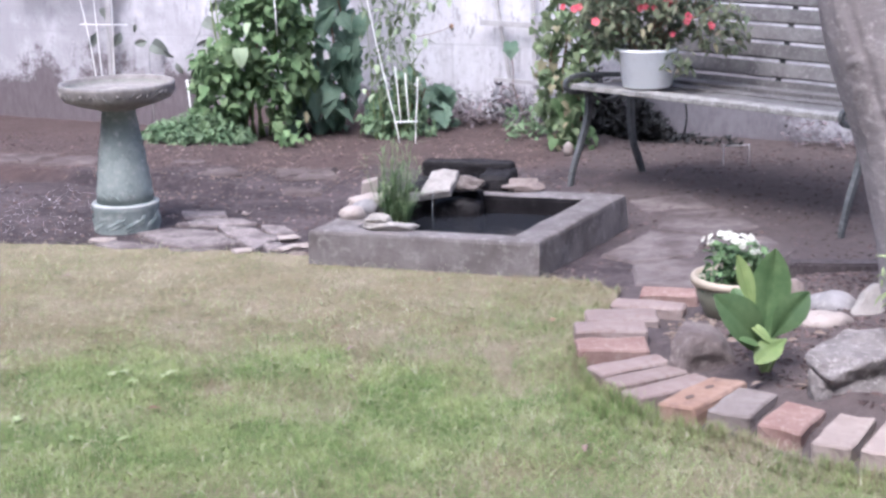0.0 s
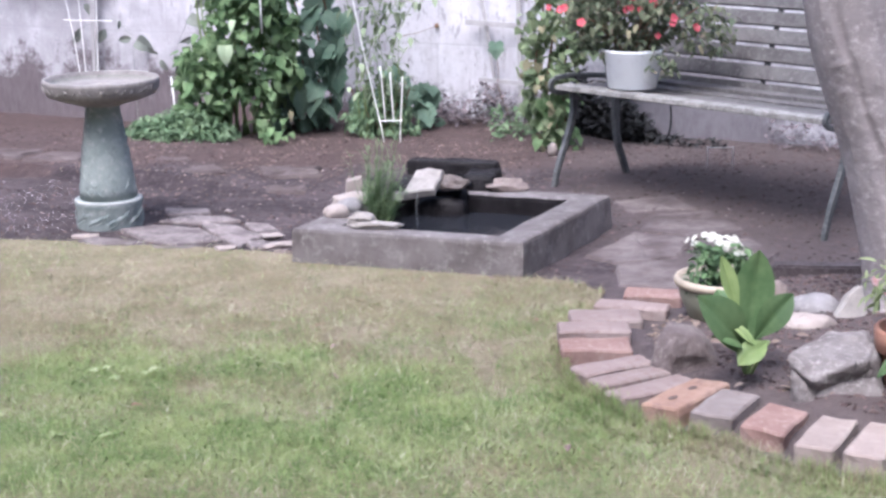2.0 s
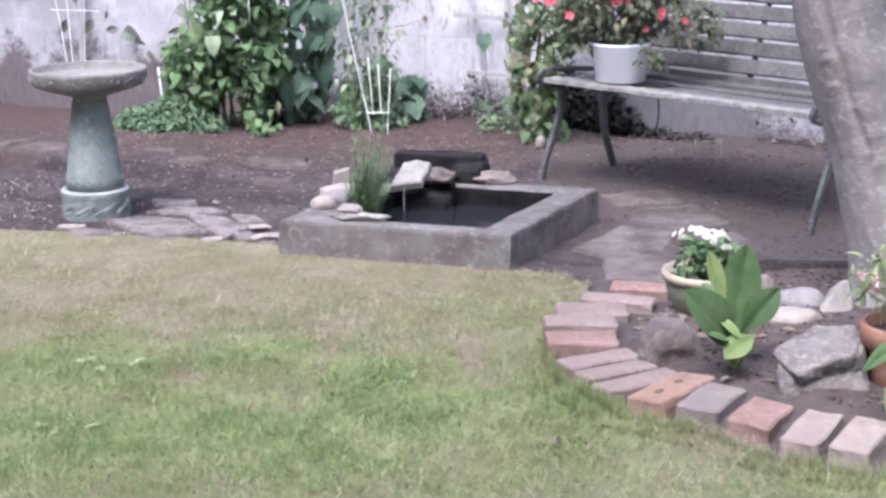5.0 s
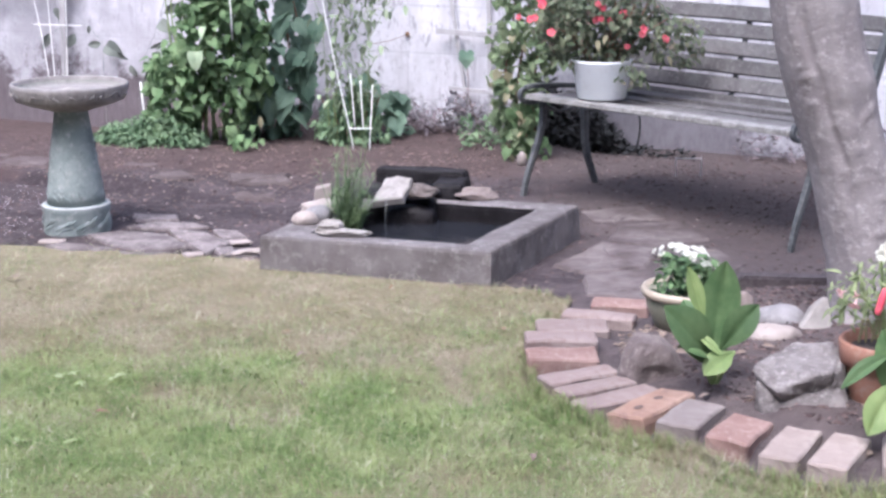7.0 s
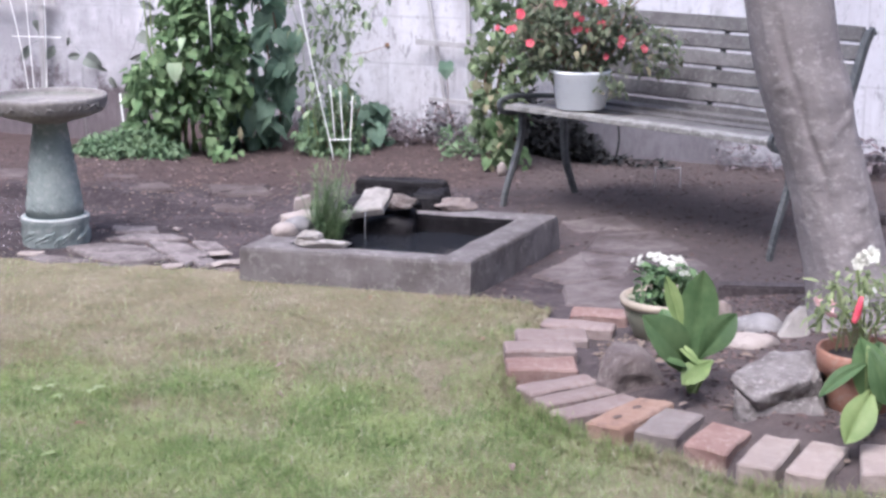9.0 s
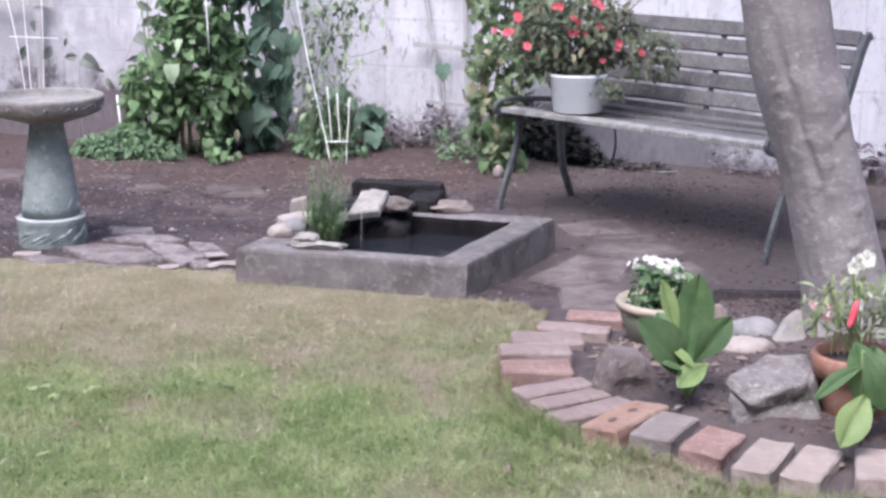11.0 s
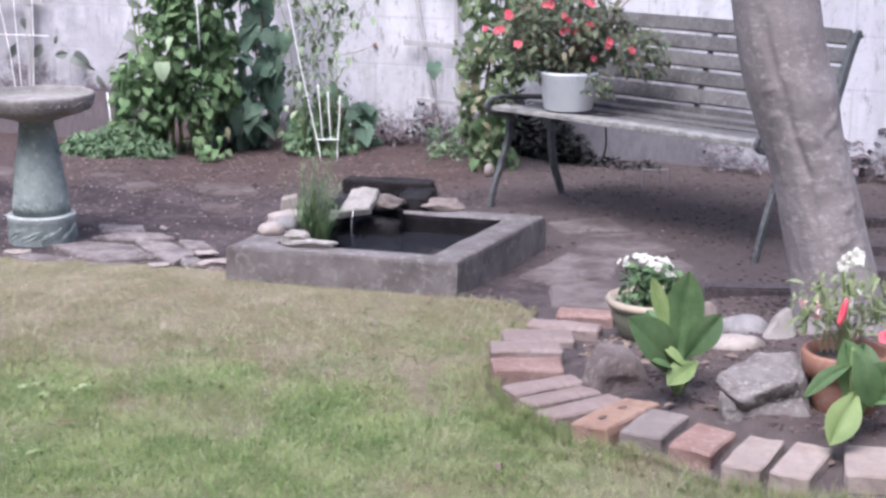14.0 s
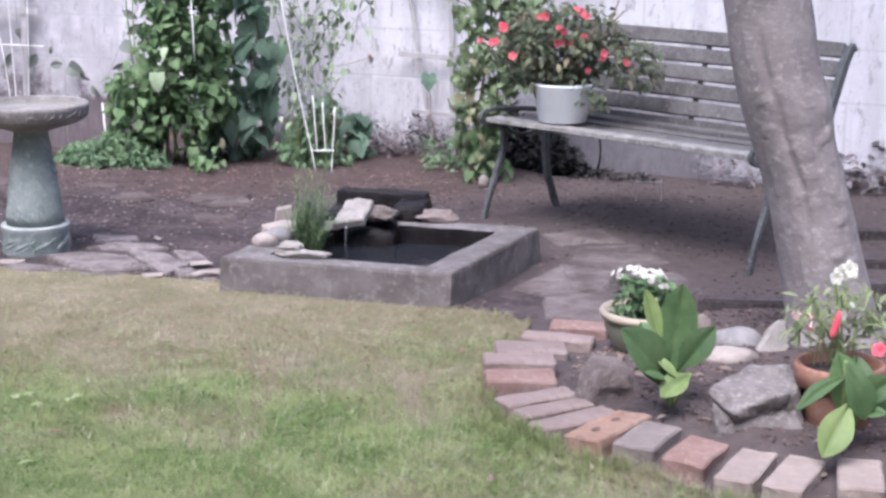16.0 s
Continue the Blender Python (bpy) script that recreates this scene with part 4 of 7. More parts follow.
def pond_basin(lining=False):
    bm = bmesh.new()
    u0, u1, v0, v1 = 0.16, 0.845, 0.115, 0.86
    n = 14

    def ring(corners, z, wob=0.004):
        out = []
        for i in range(4):
            a, b = corners[i], corners[(i + 1) % 4]
            for k in range(n):
                u, v = a[0] + (b[0] - a[0]) * k / n, a[1] + (b[1] - a[1]) * k / n
                p = pond_point(u, v)
                q = Vector((p.x, p.y, z)) * 14
                out.append(bm.verts.new((p.x + wob * noise.noise(q), p.y + wob * noise.noise(q + Vector((4, 4, 4))), z + 0.6 * wob * noise.noise(q + Vector((8, 1, 3))))))
        return out
    o = [(0, 0), (1, 0), (1, 1), (0, 1)]

    def grow(c, du, dv):
        return [(c[0][0] - du, c[0][1] - dv), (c[1][0] + du, c[1][1] - dv), (c[2][0] + du, c[2][1] + dv), (c[3][0] - du, c[3][1] + dv)]
    i_ = [(u0, v0), (u1, v0), (u1, v1), (u0, v1)]
    rings = [ring(grow(o, 0.006, 0.006), -0.03), ring(grow(o, 0.003, 0.003), 0.04, 0.007), ring(o, P_TOP - 0.014), ring(grow(o, -0.004, -0.004), P_TOP - 0.004), ring(grow(o, -0.018, -0.018), P_TOP),
             ring(grow(i_, 0.018, 0.018), P_TOP - 0.001), ring(grow(i_, 0.004, 0.004), P_TOP - 0.006), ring(i_, P_TOP - 0.02), ring(i_, P_FLOOR)]
    for a, b in list(zip(rings, rings[1:]))[:6] if not lining else list(zip(rings, rings[1:]))[6:]:
        m = len(a)
        for k in range(m):
            bm.faces.new((a[k], a[(k + 1) % m], b[(k + 1) % m], b[k]))
    if lining:
        bm.faces.new(rings[-1])
    bmesh.ops.delete(bm, geom=[v for v in bm.verts if not v.link_faces], context="VERTS")
    return bm


pond = thing("garden_pond", 0.1, 5.05, 0.0, "low weathered grey concrete pond basin holding dark water", "pond")
part("basin", pond_basin(), M_CONCRETE, pond)
part("lining", pond_basin(True), M_WET_SHADE, pond, "wet inner sides, near-black for the shade inside the basin")
wb = bmesh.new()
wb.faces.new([wb.verts.new((*pond_point(u, v), P_WATER)) for u, v in ((0.157, 0.112), (0.848, 0.112), (0.848, 0.863), (0.157, 0.863))])
part("water", wb, M_WATER, pond, "still dark pond water")

# upper bowl of dark stone standing on the back of the basin
fountain = thing("stone_fountain", 0.07, 5.40, 0.0, "dark wet stone trough spilling water into the pond", "fountain")
TROUGH = pose(0.070, 5.43, -0.035, 0, 0, -14)
for name, lx, ly, sx, sy, sz, power, k in (("back_wall", 0.0, 0.105, 0.330, 0.075, 0.235, 16.0, 3.0), ("side_wall", 0.128, 0.030, 0.110, 0.170, 0.212, 12.0, 5.0), ("side_wall", -0.135, 0.005, 0.075, 0.20, 0.178, 14.0, 8.0),
                                         ("front_wall", -0.01, -0.085, 0.215, 0.075, 0.168, 9.0, 11.0), ("rock_face", 0.02, -0.112, 0.175, 0.13, 0.150, 5.0, 14.0)):
    w = blocky(0, 0, 0, sx, sy, sz, 0, k, power=power, wob=0.028 if power > 8 else 0.05)
    w.transform(TROUGH @ Matrix.Translation((lx, ly, 0.0)))
    part(name, w, M_DARKSTONE, fountain, "dripping black rock face" if name == "rock_face" else "")
part("water", box(0.22, 0.15, 0.01, TROUGH @ Matrix.Translation((0, 0.008, 0.178)), 0), M_WATER, fountain)
sl = slab([(-0.075, -0.11), (0.045, -0.10), (0.075, 0.05), (0.02, 0.085), (-0.035, 0.07)], -0.014, 0.014, 0.006, 0.008, 41)
sl.transform(pose(-0.006, 5.280, 0.170, 24, -8, -8) @ Matrix.Diagonal((0.90, 0.74, 1, 1)))
part("spill_stone", sl, M_ROCK_WHITE, fountain, "pale tilted slab at the lip")
part("side_stone", crag(0.096, 5.285, 0.138, 0.130, 0.10, 0.050, -20, 242, top=0.08, wob=0.10), M_ROCK_BROWN, fountain, "brownish rough stone")
for k, (x, y, w) in enumerate(((-0.030, 5.205, 0.0020),)):
    pts = smooth_path([(x, y + 0.015, 0.150), (x, y, 0.140), (x - 0.003, y - 0.008, 0.10), (x - 0.003, y - 0.01, P_WATER + 0.001)], 4)
    part("water_jet", rod(pts, w, 6), M_STREAM, fountain, smooth=True)

RIM_STONES = [
    (-0.222, 5.185, 0.200, 0.12, 0.040, 4, 51, M_ROCK_BEIGE, 0.18, "smooth beige cobble on the pond rim"),
    (-0.252, 5.075, 0.095, 0.09, 0.040, 30, 52, M_ROCK_BLUE, 0.15, "smooth slate-grey cobble on the pond rim"),
    (-0.292, 4.99, 0.088, 0.072, 0.040, -12, 53, M_ROCK_BEIGE, 0.12, "round beige cobble on the pond rim"),
    (0.290, 5.36, 0.185, 0.10, 0.050, 6, 156, M_ROCK_PINK, 0.45, "flat pinkish rough stone on the back rim"),
]
for x, y, a, b, c, turn, s, m, lump, words in RIM_STONES:
    stone_thing("cobble" if "cobble" in words else "stone", (crag(x, y, P_TOP - 0.004, a, b, c, turn, s, top=0.05, wob=0.08) if lump > 0.4 else rock(x, y, P_TOP, a, b, c, turn, s, lump, sub=3)), m, words, "stone", "stones on the pond", origin=(x, y, P_TOP))


flat = crag(0, 0, 0.0, 0.190, 0.068, 0.026, 0, 255, points=44, top=0.16, wob=0.075)
flat = join(flat, crag(-0.034, 0.004, 0.010, 0.100, 0.056, 0.046, 10, 155, points=34, top=0.0, wob=0.10))
flat.transform(pose(-0.165, 4.81, P_TOP - 0.002, 0, 0, -14))
stone_thing("stone", flat, M_ROCK_WHITE, "long flat white stone with a hump, on the front rim", "stone", "stones on the pond", smooth=False, origin=(-0.165, 4.81, P_TOP))
UPRIGHT = [(sx * 0.032 + 0.004 * k, sy * 0.030, z) for k, (sx, sy, z) in enumerate(((-1, -1, 0), (1, -1, 0), (1, 1, 0), (-1, 1, 0), (-1.0, -0.9, 0.148), (0.7, -0.9, 0.160), (0.6, 0.9, 0.158), (-1.1, 0.9, 0.150)))]
stone_thing("stone", hewn(UPRIGHT, -0.268, 5.45, -0.004, 8, 54, edge=0.006, wob=0.005), M_ROCK_BEIGE, "upright buff stone behind the pond", "stone", smooth=False, origin=(-0.262, 5.45, 0.0))


RUSH_X, RUSH_Y = -0.150, 5.06


def rushes():
    bm = bmesh.new()
    rng = random.Random(3)

    def blade(pts, w, a):
        cx, cy = math.cos(a) * w, math.sin(a) * w
        vs = [(bm.verts.new((p[0] - cx * k2, p[1] - cy * k2, p[2])), bm.verts.new((p[0] + cx * k2, p[1] + cy * k2, p[2]))) for p, k2 in zip(pts, (1, 1, 0.8, 0.15))]
        for p, q in zip(vs, vs[1:]):
            bm.faces.new((p[0], p[1], q[1], q[0]))
    for k in range(74):
        a, r = rng.uniform(0, 6.28), rng.uniform(0.0, 0.034)
        x, y = RUSH_X + r * math.cos(a), RUSH_Y + r * math.sin(a)
        h = rng.uniform(0.11, 0.25) if k % 6 else rng.uniform(0.24, 0.37)
        ox, oy = rng.gauss(0.022, 0.046), rng.gauss(0, 0.045)
        pts = [(x + ox * s - 0.022 * math.sin(2.6 * s), y + oy * s, 0.03 + h * s) for s in (0, 0.35, 0.7, 1.0)]
        blade(pts, rng.uniform(0.0012, 0.0020), a)
        # short side shoots give the feathery look
        for j in range(26):
            s = rng.uniform(0.26, 1.0)
            q = Vector((x + ox * s - 0.022 * math.sin(2.6 * s), y + oy * s, 0.03 + h * s))
            b, ln = rng.uniform(0, 6.28), rng.uniform(0.020, 0.052)
            d = Vector((math.cos(b), math.sin(b), 0))
            up = rng.uniform(0.1, 1.1)
            blade([q, q + d * ln * 0.4 + Vector((0, 0, ln * up * 0.5)), q + d * ln * 0.75 + Vector((0, 0, ln * up * 0.7)), q + d * ln + Vector((0, 0, ln * up * 0.6))], rng.uniform(0.0006, 0.0013), b + 1.57)
    return bm


rush = thing("pond_rushes", RUSH_X, RUSH_Y, 0.03, "clump of thin feathery green rushes growing in the pond", "water plant")
part("foliage", rushes(), M_RUSH, rush, kind="stuff")
part("planting_basket", lathe([(0.035, -0.055), (0.045, 0.03), (0.04, 0.034), (0.0, 0.03)], RUSH_X, RUSH_Y, 14), M_DARKSTONE, rush)


# ---- the bird bath ----
def bird_bath(x, y):
    t = thing("bird_bath", x, y, 0.0, "verdigris-green concrete bird bath with a wide shallow bowl", "bird bath")
    base = lathe([(0.114, -0.02), (0.115, 0.010), (0.114, 0.070), (0.117, 0.078), (0.118, 0.092), (0.115, 0.098), (0.108, 0.101), (0.10, 0.102)], x, y, 48)
    part("base", base, M_BATH, t, smooth=True)
    part("worn_edge", lathe([(0.1165, 0.0915), (0.1192, 0.094), (0.1172, 0.0985), (0.112, 0.1012), (0.108, 0.1016)], x, y, 48, closed=False), M_BATH_WORN, t, "pale worn edge round the foot", smooth=True)
    # slanting leaf reliefs round the foot
    rel = bmesh.new()
    leafy = random.Random(9)
    for k in range(9):
        a0 = 2 * math.pi * k / 9 + leafy.uniform(-0.1, 0.1)
        for j in range(7):
            q = j / 6
            a1, z1 = a0 + 0.55 * q, 0.014 + 0.030 * q
            for sg in (-1, 1):
                da, dz = leafy.uniform(0.10, 0.16), (0.026 if sg > 0 else -0.006) * leafy.uniform(0.6, 1.1)
                p = [(x + 0.1155 * math.cos(a1 + da * t), y + 0.1155 * math.sin(a1 + da * t), min(0.070, max(0.006, z1 + dz * t))) for t in (0, 0.5, 1)]
                rel = join(rel, sweep(p, circle_section(0.0040, 5), sizes=[0.5, 1, 0.2]))
    part("leaf_relief", rel, M_BATH, t, smooth=True, kind="stuff")
    part("pedestal", lathe([(0.099, 0.100), (0.096, 0.14), (0.087, 0.22), (0.076, 0.30), (0.065, 0.375), (0.058, 0.416), (0.062, 0.429), (0.060, 0.436)], x, y, 48), M_BATH, t, smooth=True)
    vine = bmesh.new()
    rng = random.Random(4)
    for k in range(120):
        a, z = rng.uniform(0, 6.28), 0.115 + 0.20 * rng.random() ** 1.5
        r = 0.0978 - (z - 0.118) * 0.123
        s = rng.choice((-1, 1)) * rng.uniform(0.12, 0.28)
        p = [(x + r * math.cos(a + s * q), y + r * math.sin(a + s * q), z + 0.022 * q) for q in (0, 0.5, 1)]
        vine = join(vine, sweep(p, circle_section(rng.uniform(0.0026, 0.0040), 5), sizes=[0.3, 1, 0.3]))
    part("vine_relief", vine, M_BATH, t, smooth=True, kind="stuff")
    bowl = part("bowl", lathe([(0.070, 0.4280), (0.105, 0.4390), (0.150, 0.4520), (0.185, 0.4660), (0.191, 0.4790), (0.199, 0.5040), (0.201, 0.5160), (0.198, 0.5220), (0.192, 0.5230), (0.187, 0.5170), (0.183, 0.5030), (0.178, 0.4960)], x, y, 64),
                M_BATH_BOWL, t, "lichen-grey bowl", smooth=True)
    part("bowl_inside", lathe([(0.1865, 0.5130), (0.181, 0.4990), (0.168, 0.4900), (0.13, 0.4820), (0.06, 0.4780), (0.0004, 0.4775)], x, y, 64, closed=False), M_BATH_INSIDE, bowl, "damp algae-stained hollow of the bowl", smooth=True)
    rope = bmesh.new()
    for k in range(70):
        a = 2 * math.pi * k / 70
        sl, zz = rng.gauss(0, 0.11), rng.uniform(0.4770, 0.4890)
        p = [(x + (0.1945 + 0.3 * (zz - 0.4770) + 0.004 * s) * math.cos(a + s * sl), y + (0.1945 + 0.3 * (zz - 0.4770) + 0.004 * s) * math.sin(a + s * sl), zz + 0.016 * s + 0.004 * math.sin(9 * a)) for s in (0, 0.5, 1)]
        rope = join(rope, sweep(p, circle_section(rng.uniform(0.0018, 0.0030), 5), sizes=[0.5, 1, 0.5]))
    part("rim_relief", rope, M_BATH_BOWL, bowl, smooth=True, kind="stuff")
    return t


bird_bath(-1.118, 5.435)
stone_thing("stone", rock(-1.11, 5.40, 0.479, 0.10, 0.075, 0.032, 6, 61, 0.2, sub=3), M_ROCK_WHITE, "pale flat stone lying in the bird bath bowl", "stone", origin=(-1.11, 5.40, 0.479))


# ---- the garden bench ----
BENCH = pose(0.504, 5.92, 0, 0, 0, -48.4)


def bpt(x, y, z):
    return BENCH @ Vector((x, y, z))


bench = thing("garden_bench", 0.504, 5.92, 0.0, "weathered slatted wooden bench with dark cast-iron ends", "bench")
FLAT = [(-0.009, -0.012), (0.009, -0.012), (0.011, 0), (0.009, 0.012), (-0.009, 0.012), (-0.011, 0)]


def iron(name, x, yz, sizes=None, parent=None):
    pts = smooth_path([bpt(x, y, z) for y, z in yz], 6)
    k = None
    if sizes:
        k = [sizes[0] + (sizes[1] - sizes[0]) * i / (len(pts) - 1) for i in range(len(pts))]
    u = BENCH.to_3x3() @ Vector((0, 1, 0.35))
    return part(name, sweep(pts, FLAT, up=u, sizes=k), M_IRON, parent or bench, smooth=False)


for x in (-0.022, 1.205):
    iron("front_leg", x, [(0.104, 0.40), (0.116, 0.33), (0.106, 0.25), (0.072, 0.17), (0.036, 0.09), (0.016, 0.03), (0.008, -0.005)], (1.15, 0.8))
    iron("back_leg", x, [(0.36, 0.39), (0.358, 0.28), (0.37, 0.15), (0.41, 0.05), (0.44, -0.02)], (1.2, 0.95))
    iron("seat_rail", x, [(0.10, 0.365), (0.03, 0.368), (-0.012, 0.390), (0.0, 0.418), (0.07, 0.428), (0.2, 0.418), (0.32, 0.405), (0.42, 0.395)], (0.70, 0.80))
    iron("back_post", x, [(0.38, 0.37), (0.425, 0.45), (0.47, 0.55), (0.51, 0.64), (0.545, 0.705), (0.575, 0.722)], (1.15, 1.35))
    iron("brace", x, [(0.115, 0.36), (0.17, 0.325), (0.24, 0.315), (0.31, 0.33), (0.36, 0.37)], (0.5, 0.5))
# seat slats
for k in range(5):
    y = 0.033 + k * 0.079
    z = 0.393 - 0.012 * math.sin(k / 4 * math.pi) + (0.004 if k == 4 else 0)
    m = BENCH @ Matrix.Translation((0.592, y, z))
    part("seat_slat", slat_box(1.205, 0.074, 0.018, m, 0.003, 10, 0.0022, k), M_SLAT_WORN if k == 0 else M_SLAT, bench, "pale worn front slat" if k == 0 else "")
# back slats, leaning back
lean = math.atan(0.37)
for k in range(6):
    z = 0.405 + k * 0.0635
    y = 0.43 + (z - 0.40) * 0.37
    m = BENCH @ Matrix.Translation((0.592, y - 0.014, z - 0.01)) @ Matrix.Rotation(-lean, 4, "X")
    part("back_slat", slat_box(1.205, 0.02, 0.054, m, 0.003, 10, 0.0018, k + 9), M_SLAT, bench)
strap = sweep([bpt(0.62, 0.415 + (z - 0.40) * 0.37 + 0.022, z) for z in (0.36, 0.5, 0.62, 0.735)], [(-0.011, -0.003), (0.011, -0.003), (0.011, 0.003), (-0.011, 0.003)], up=BENCH.to_3x3() @ Vector((0, 1, 0)))
part("back_strap", strap, M_IRON, bench)
part("seat_strap", box(0.03, 0.40, 0.006, BENCH @ Matrix.Translation((0.29, 0.21, 0.374)), 0), M_IRON, bench)
part("stay_rod", rod(smooth_path([bpt(0.29, 0.30, 0.374), bpt(0.285, 0.33, 0.28), bpt(0.25, 0.36, 0.20), bpt(0.225, 0.36, 0.165)], 5), 0.004), M_IRON, bench, smooth=True)


# ---- the bucket of red flowers on the bench ----
def flower_mesh(name, petals, r, material, cup=0.25, width=0.62):
    v, f = [], []
    for k in range(petals):
        a = 2 * math.pi * k / petals
        o = len(v)
        for s, w in ((0.05, 0.0), (0.45, 0.8), (0.8, 1.0), (1.0, 0.55)):
            for sg in ((-1, 1) if w else (0,)):
                b = a + sg * w * width * math.pi / petals
                v.append((r * s * math.cos(b), r * s * math.sin(b), r * cup * s * s))
        f += [[o, o + 1, o + 2], [o + 1, o + 3, o + 4, o + 2], [o + 3, o + 5, o + 6, o + 4]]
    me = bpy.data.meshes.new(name)
    me.from_pydata([(x, y, z) for x, y, z in v], [], f)
    me.materials.append(material)
    return me


def put_flower(me, parent, p, face, size=1.0, name="flower"):
    """A bloom at p (world) whose open side looks along face."""
    ob = new(name, me)
    ob.parent = parent
    q = Vector(face).to_track_quat("Z", "Y").to_matrix().to_4x4()
    ob.matrix_basis = Matrix.Translation(Vector(p) - Vector(base_of(parent))) @ q @ Matrix.Diagonal((size, size, size, 1))
    return ob


BX, BY, BZ = 0.772, 5.79, 0.408
bucket = thing("flower_bucket", BX, BY, BZ, "white enamel bucket of red-flowering impatiens on the bench", "potted plant")
part("bucket", lathe([(0.086, BZ), (0.091, BZ + 0.004), (0.108, BZ + 0.128), (0.113, BZ + 0.134), (0.114, BZ + 0.142), (0.108, BZ + 0.144), (0.104, BZ + 0.13), (0.10, BZ + 0.11), (0.0, BZ + 0.11)], BX, BY, 40), M_BUCKET, bucket, smooth=True)
LEAF_OVAL = leaf_shape(1.0, 0.5, 0.0, 0.3, 0.3, 4)
LEAF_HEART = leaf_shape(1.0, 0.82, 1.0, 0.22, 0.30, 6)
LEAF_LONG = leaf_shape(1.0, 0.26, 0.0, 0.3, 0.4, 4)
LEAF_VINE = lobed_leaf()


def in_impatiens(p):
    a = (p - Vector((0.76, 5.83, 0.685))) 
    b = (p - Vector((1.03, 5.74, 0.625)))
    c = (p - Vector((0.88, 5.70, 0.52)))
    w = 1 + 0.35 * noise.noise(p * 9)
    return (a.x / 0.27) ** 2 + (a.y / 0.17) ** 2 + (a.z / 0.165) ** 2 < w or (b.x / 0.12) ** 2 + (b.y / 0.10) ** 2 + (b.z / 0.10) ** 2 < w or (c.x / 0.07) ** 2 + (c.y / 0.05) ** 2 + (c.z / 0.085) ** 2 < 0.8 * w


rng_i = random.Random(12)
part("foliage", scattered("foliage", LEAF_OVAL, cloud(1900, in_impatiens, (0.45, 5.6, 0.42), (1.18, 6.0, 0.88), 0.038, pitch=(-1.1, 0.5), spread=1.3, rng=rng_i)), M_LEAF_BRONZE, bucket, kind="stuff")
for k in range(16):
    a = rng_i.uniform(0, 6.28)
    tip = (0.78 + 0.24 * math.cos(a), 5.82 + 0.12 * math.sin(a), rng_i.uniform(0.6, 0.8))
    part("stem", rod(smooth_path([(BX + 0.04 * math.cos(a), BY + 0.04 * math.sin(a), BZ + 0.11), ((BX + tip[0]) / 2, (BY + tip[1]) / 2, 0.62), tip], 3), 0.003, 5), M_STEM, bucket)
for tip in ((0.965, 5.75, 0.86), (0.99, 5.76, 0.82)):
    part("stem", rod(smooth_path([(0.88, 5.8, 0.62), (0.93, 5.78, 0.75), tip], 4), 0.0025, 5), M_STEM, bucket)
RED_FLOWER = flower_mesh("flower", 5, 0.021, M_RED, 0.3, 0.98)
REDS = [(0.534, 0.778), (0.540, 0.770), (0.498, 0.716), (0.515, 0.722), (0.456, 0.724), (0.665, 0.813), (0.69, 0.815), (0.735, 0.772), (0.752, 0.760), (0.728, 0.717), (0.745, 0.722), (0.777, 0.715),
        (0.903, 0.680), (0.900, 0.664), (0.988, 0.643), (0.800, 0.840), (0.815, 0.828), (0.837, 0.813), (0.571, 0.669), (0.83, 0.735), (0.846, 0.62)]
for x, z in REDS:
    put_flower(RED_FLOWER, bucket, (x, 5.715 - 0.05 * (1 - min(1, abs(x - 0.76) / 0.3)), z - 0.01), (rng_i.gauss(0, 0.4), -1, rng_i.gauss(0.3, 0.3)), rng_i.uniform(0.55, 0.9))
for k, (x, z) in enumerate(((0.77, 0.655), (0.735, 0.635), (0.99, 0.575))):
    lf = scattered("yellow_leaf", LEAF_OVAL, [leaf_pose(Vector((x, 5.66, z)), 0.042, math.pi + 0.6 * (k - 1), -0.7)])
    part("yellow_leaf", lf, M_LEAF_YELLOW, bucket, "yellowed leaf")


# ---- climbing plants and supports by the wall ----
def plant(name, x, y, label, category="plant"):
    return thing(name, x, y, 0.0, label, category)


# bean plant in front, with a dark vine behind its far side
def in_bean(p):
    x, z = p.x, p.z
    lo, hi = -1.11 + 0.19 * smooth(0.34, 0.62, z) - 0.02 * smooth(0.2, 0.1, z) + 0.18 * smooth(0.14, 0.0, z), -0.60 - 0.1 * smooth(0.25, 0.0, z)
    if z < 0.20 and abs(x + 0.845) < 0.115 - 0.42 * z or noise.noise(p * 7 + Vector((1, 8, 3))) < -0.30:
        return False
    return lo + 0.12 * noise.noise(p * 6) < x < hi + 0.08 * noise.noise(p * 5 + Vector((3, 3, 3)))


rng_v = random.Random(21)
bean = plant("bean_plant", -0.86, 7.22, "leafy green climbing bean plant against the white wall", "climbing plant")
part("foliage", scattered("foliage", LEAF_HEART, cloud(2500, in_bean, (-1.17, 7.02, 0.03), (-0.52, 7.38, 1.35), 0.053, pitch=(-1.5, 0.4), spread=1.25, rng=rng_v)), M_LEAF, bean, kind="stuff")
part("low_foliage", scattered("low_foliage", LEAF_HEART, cloud(34, lambda p: p.z < 0.13 + 0.08 * noise.noise(p * 8) and abs(p.x + 0.845) > 0.10, (-1.06, 6.92, 0.02), (-0.60, 7.06, 0.20), 0.044, pitch=(-1.4, 0.1), spread=1.2, rng=rng_v)), M_LEAF, bean, kind="stuff")
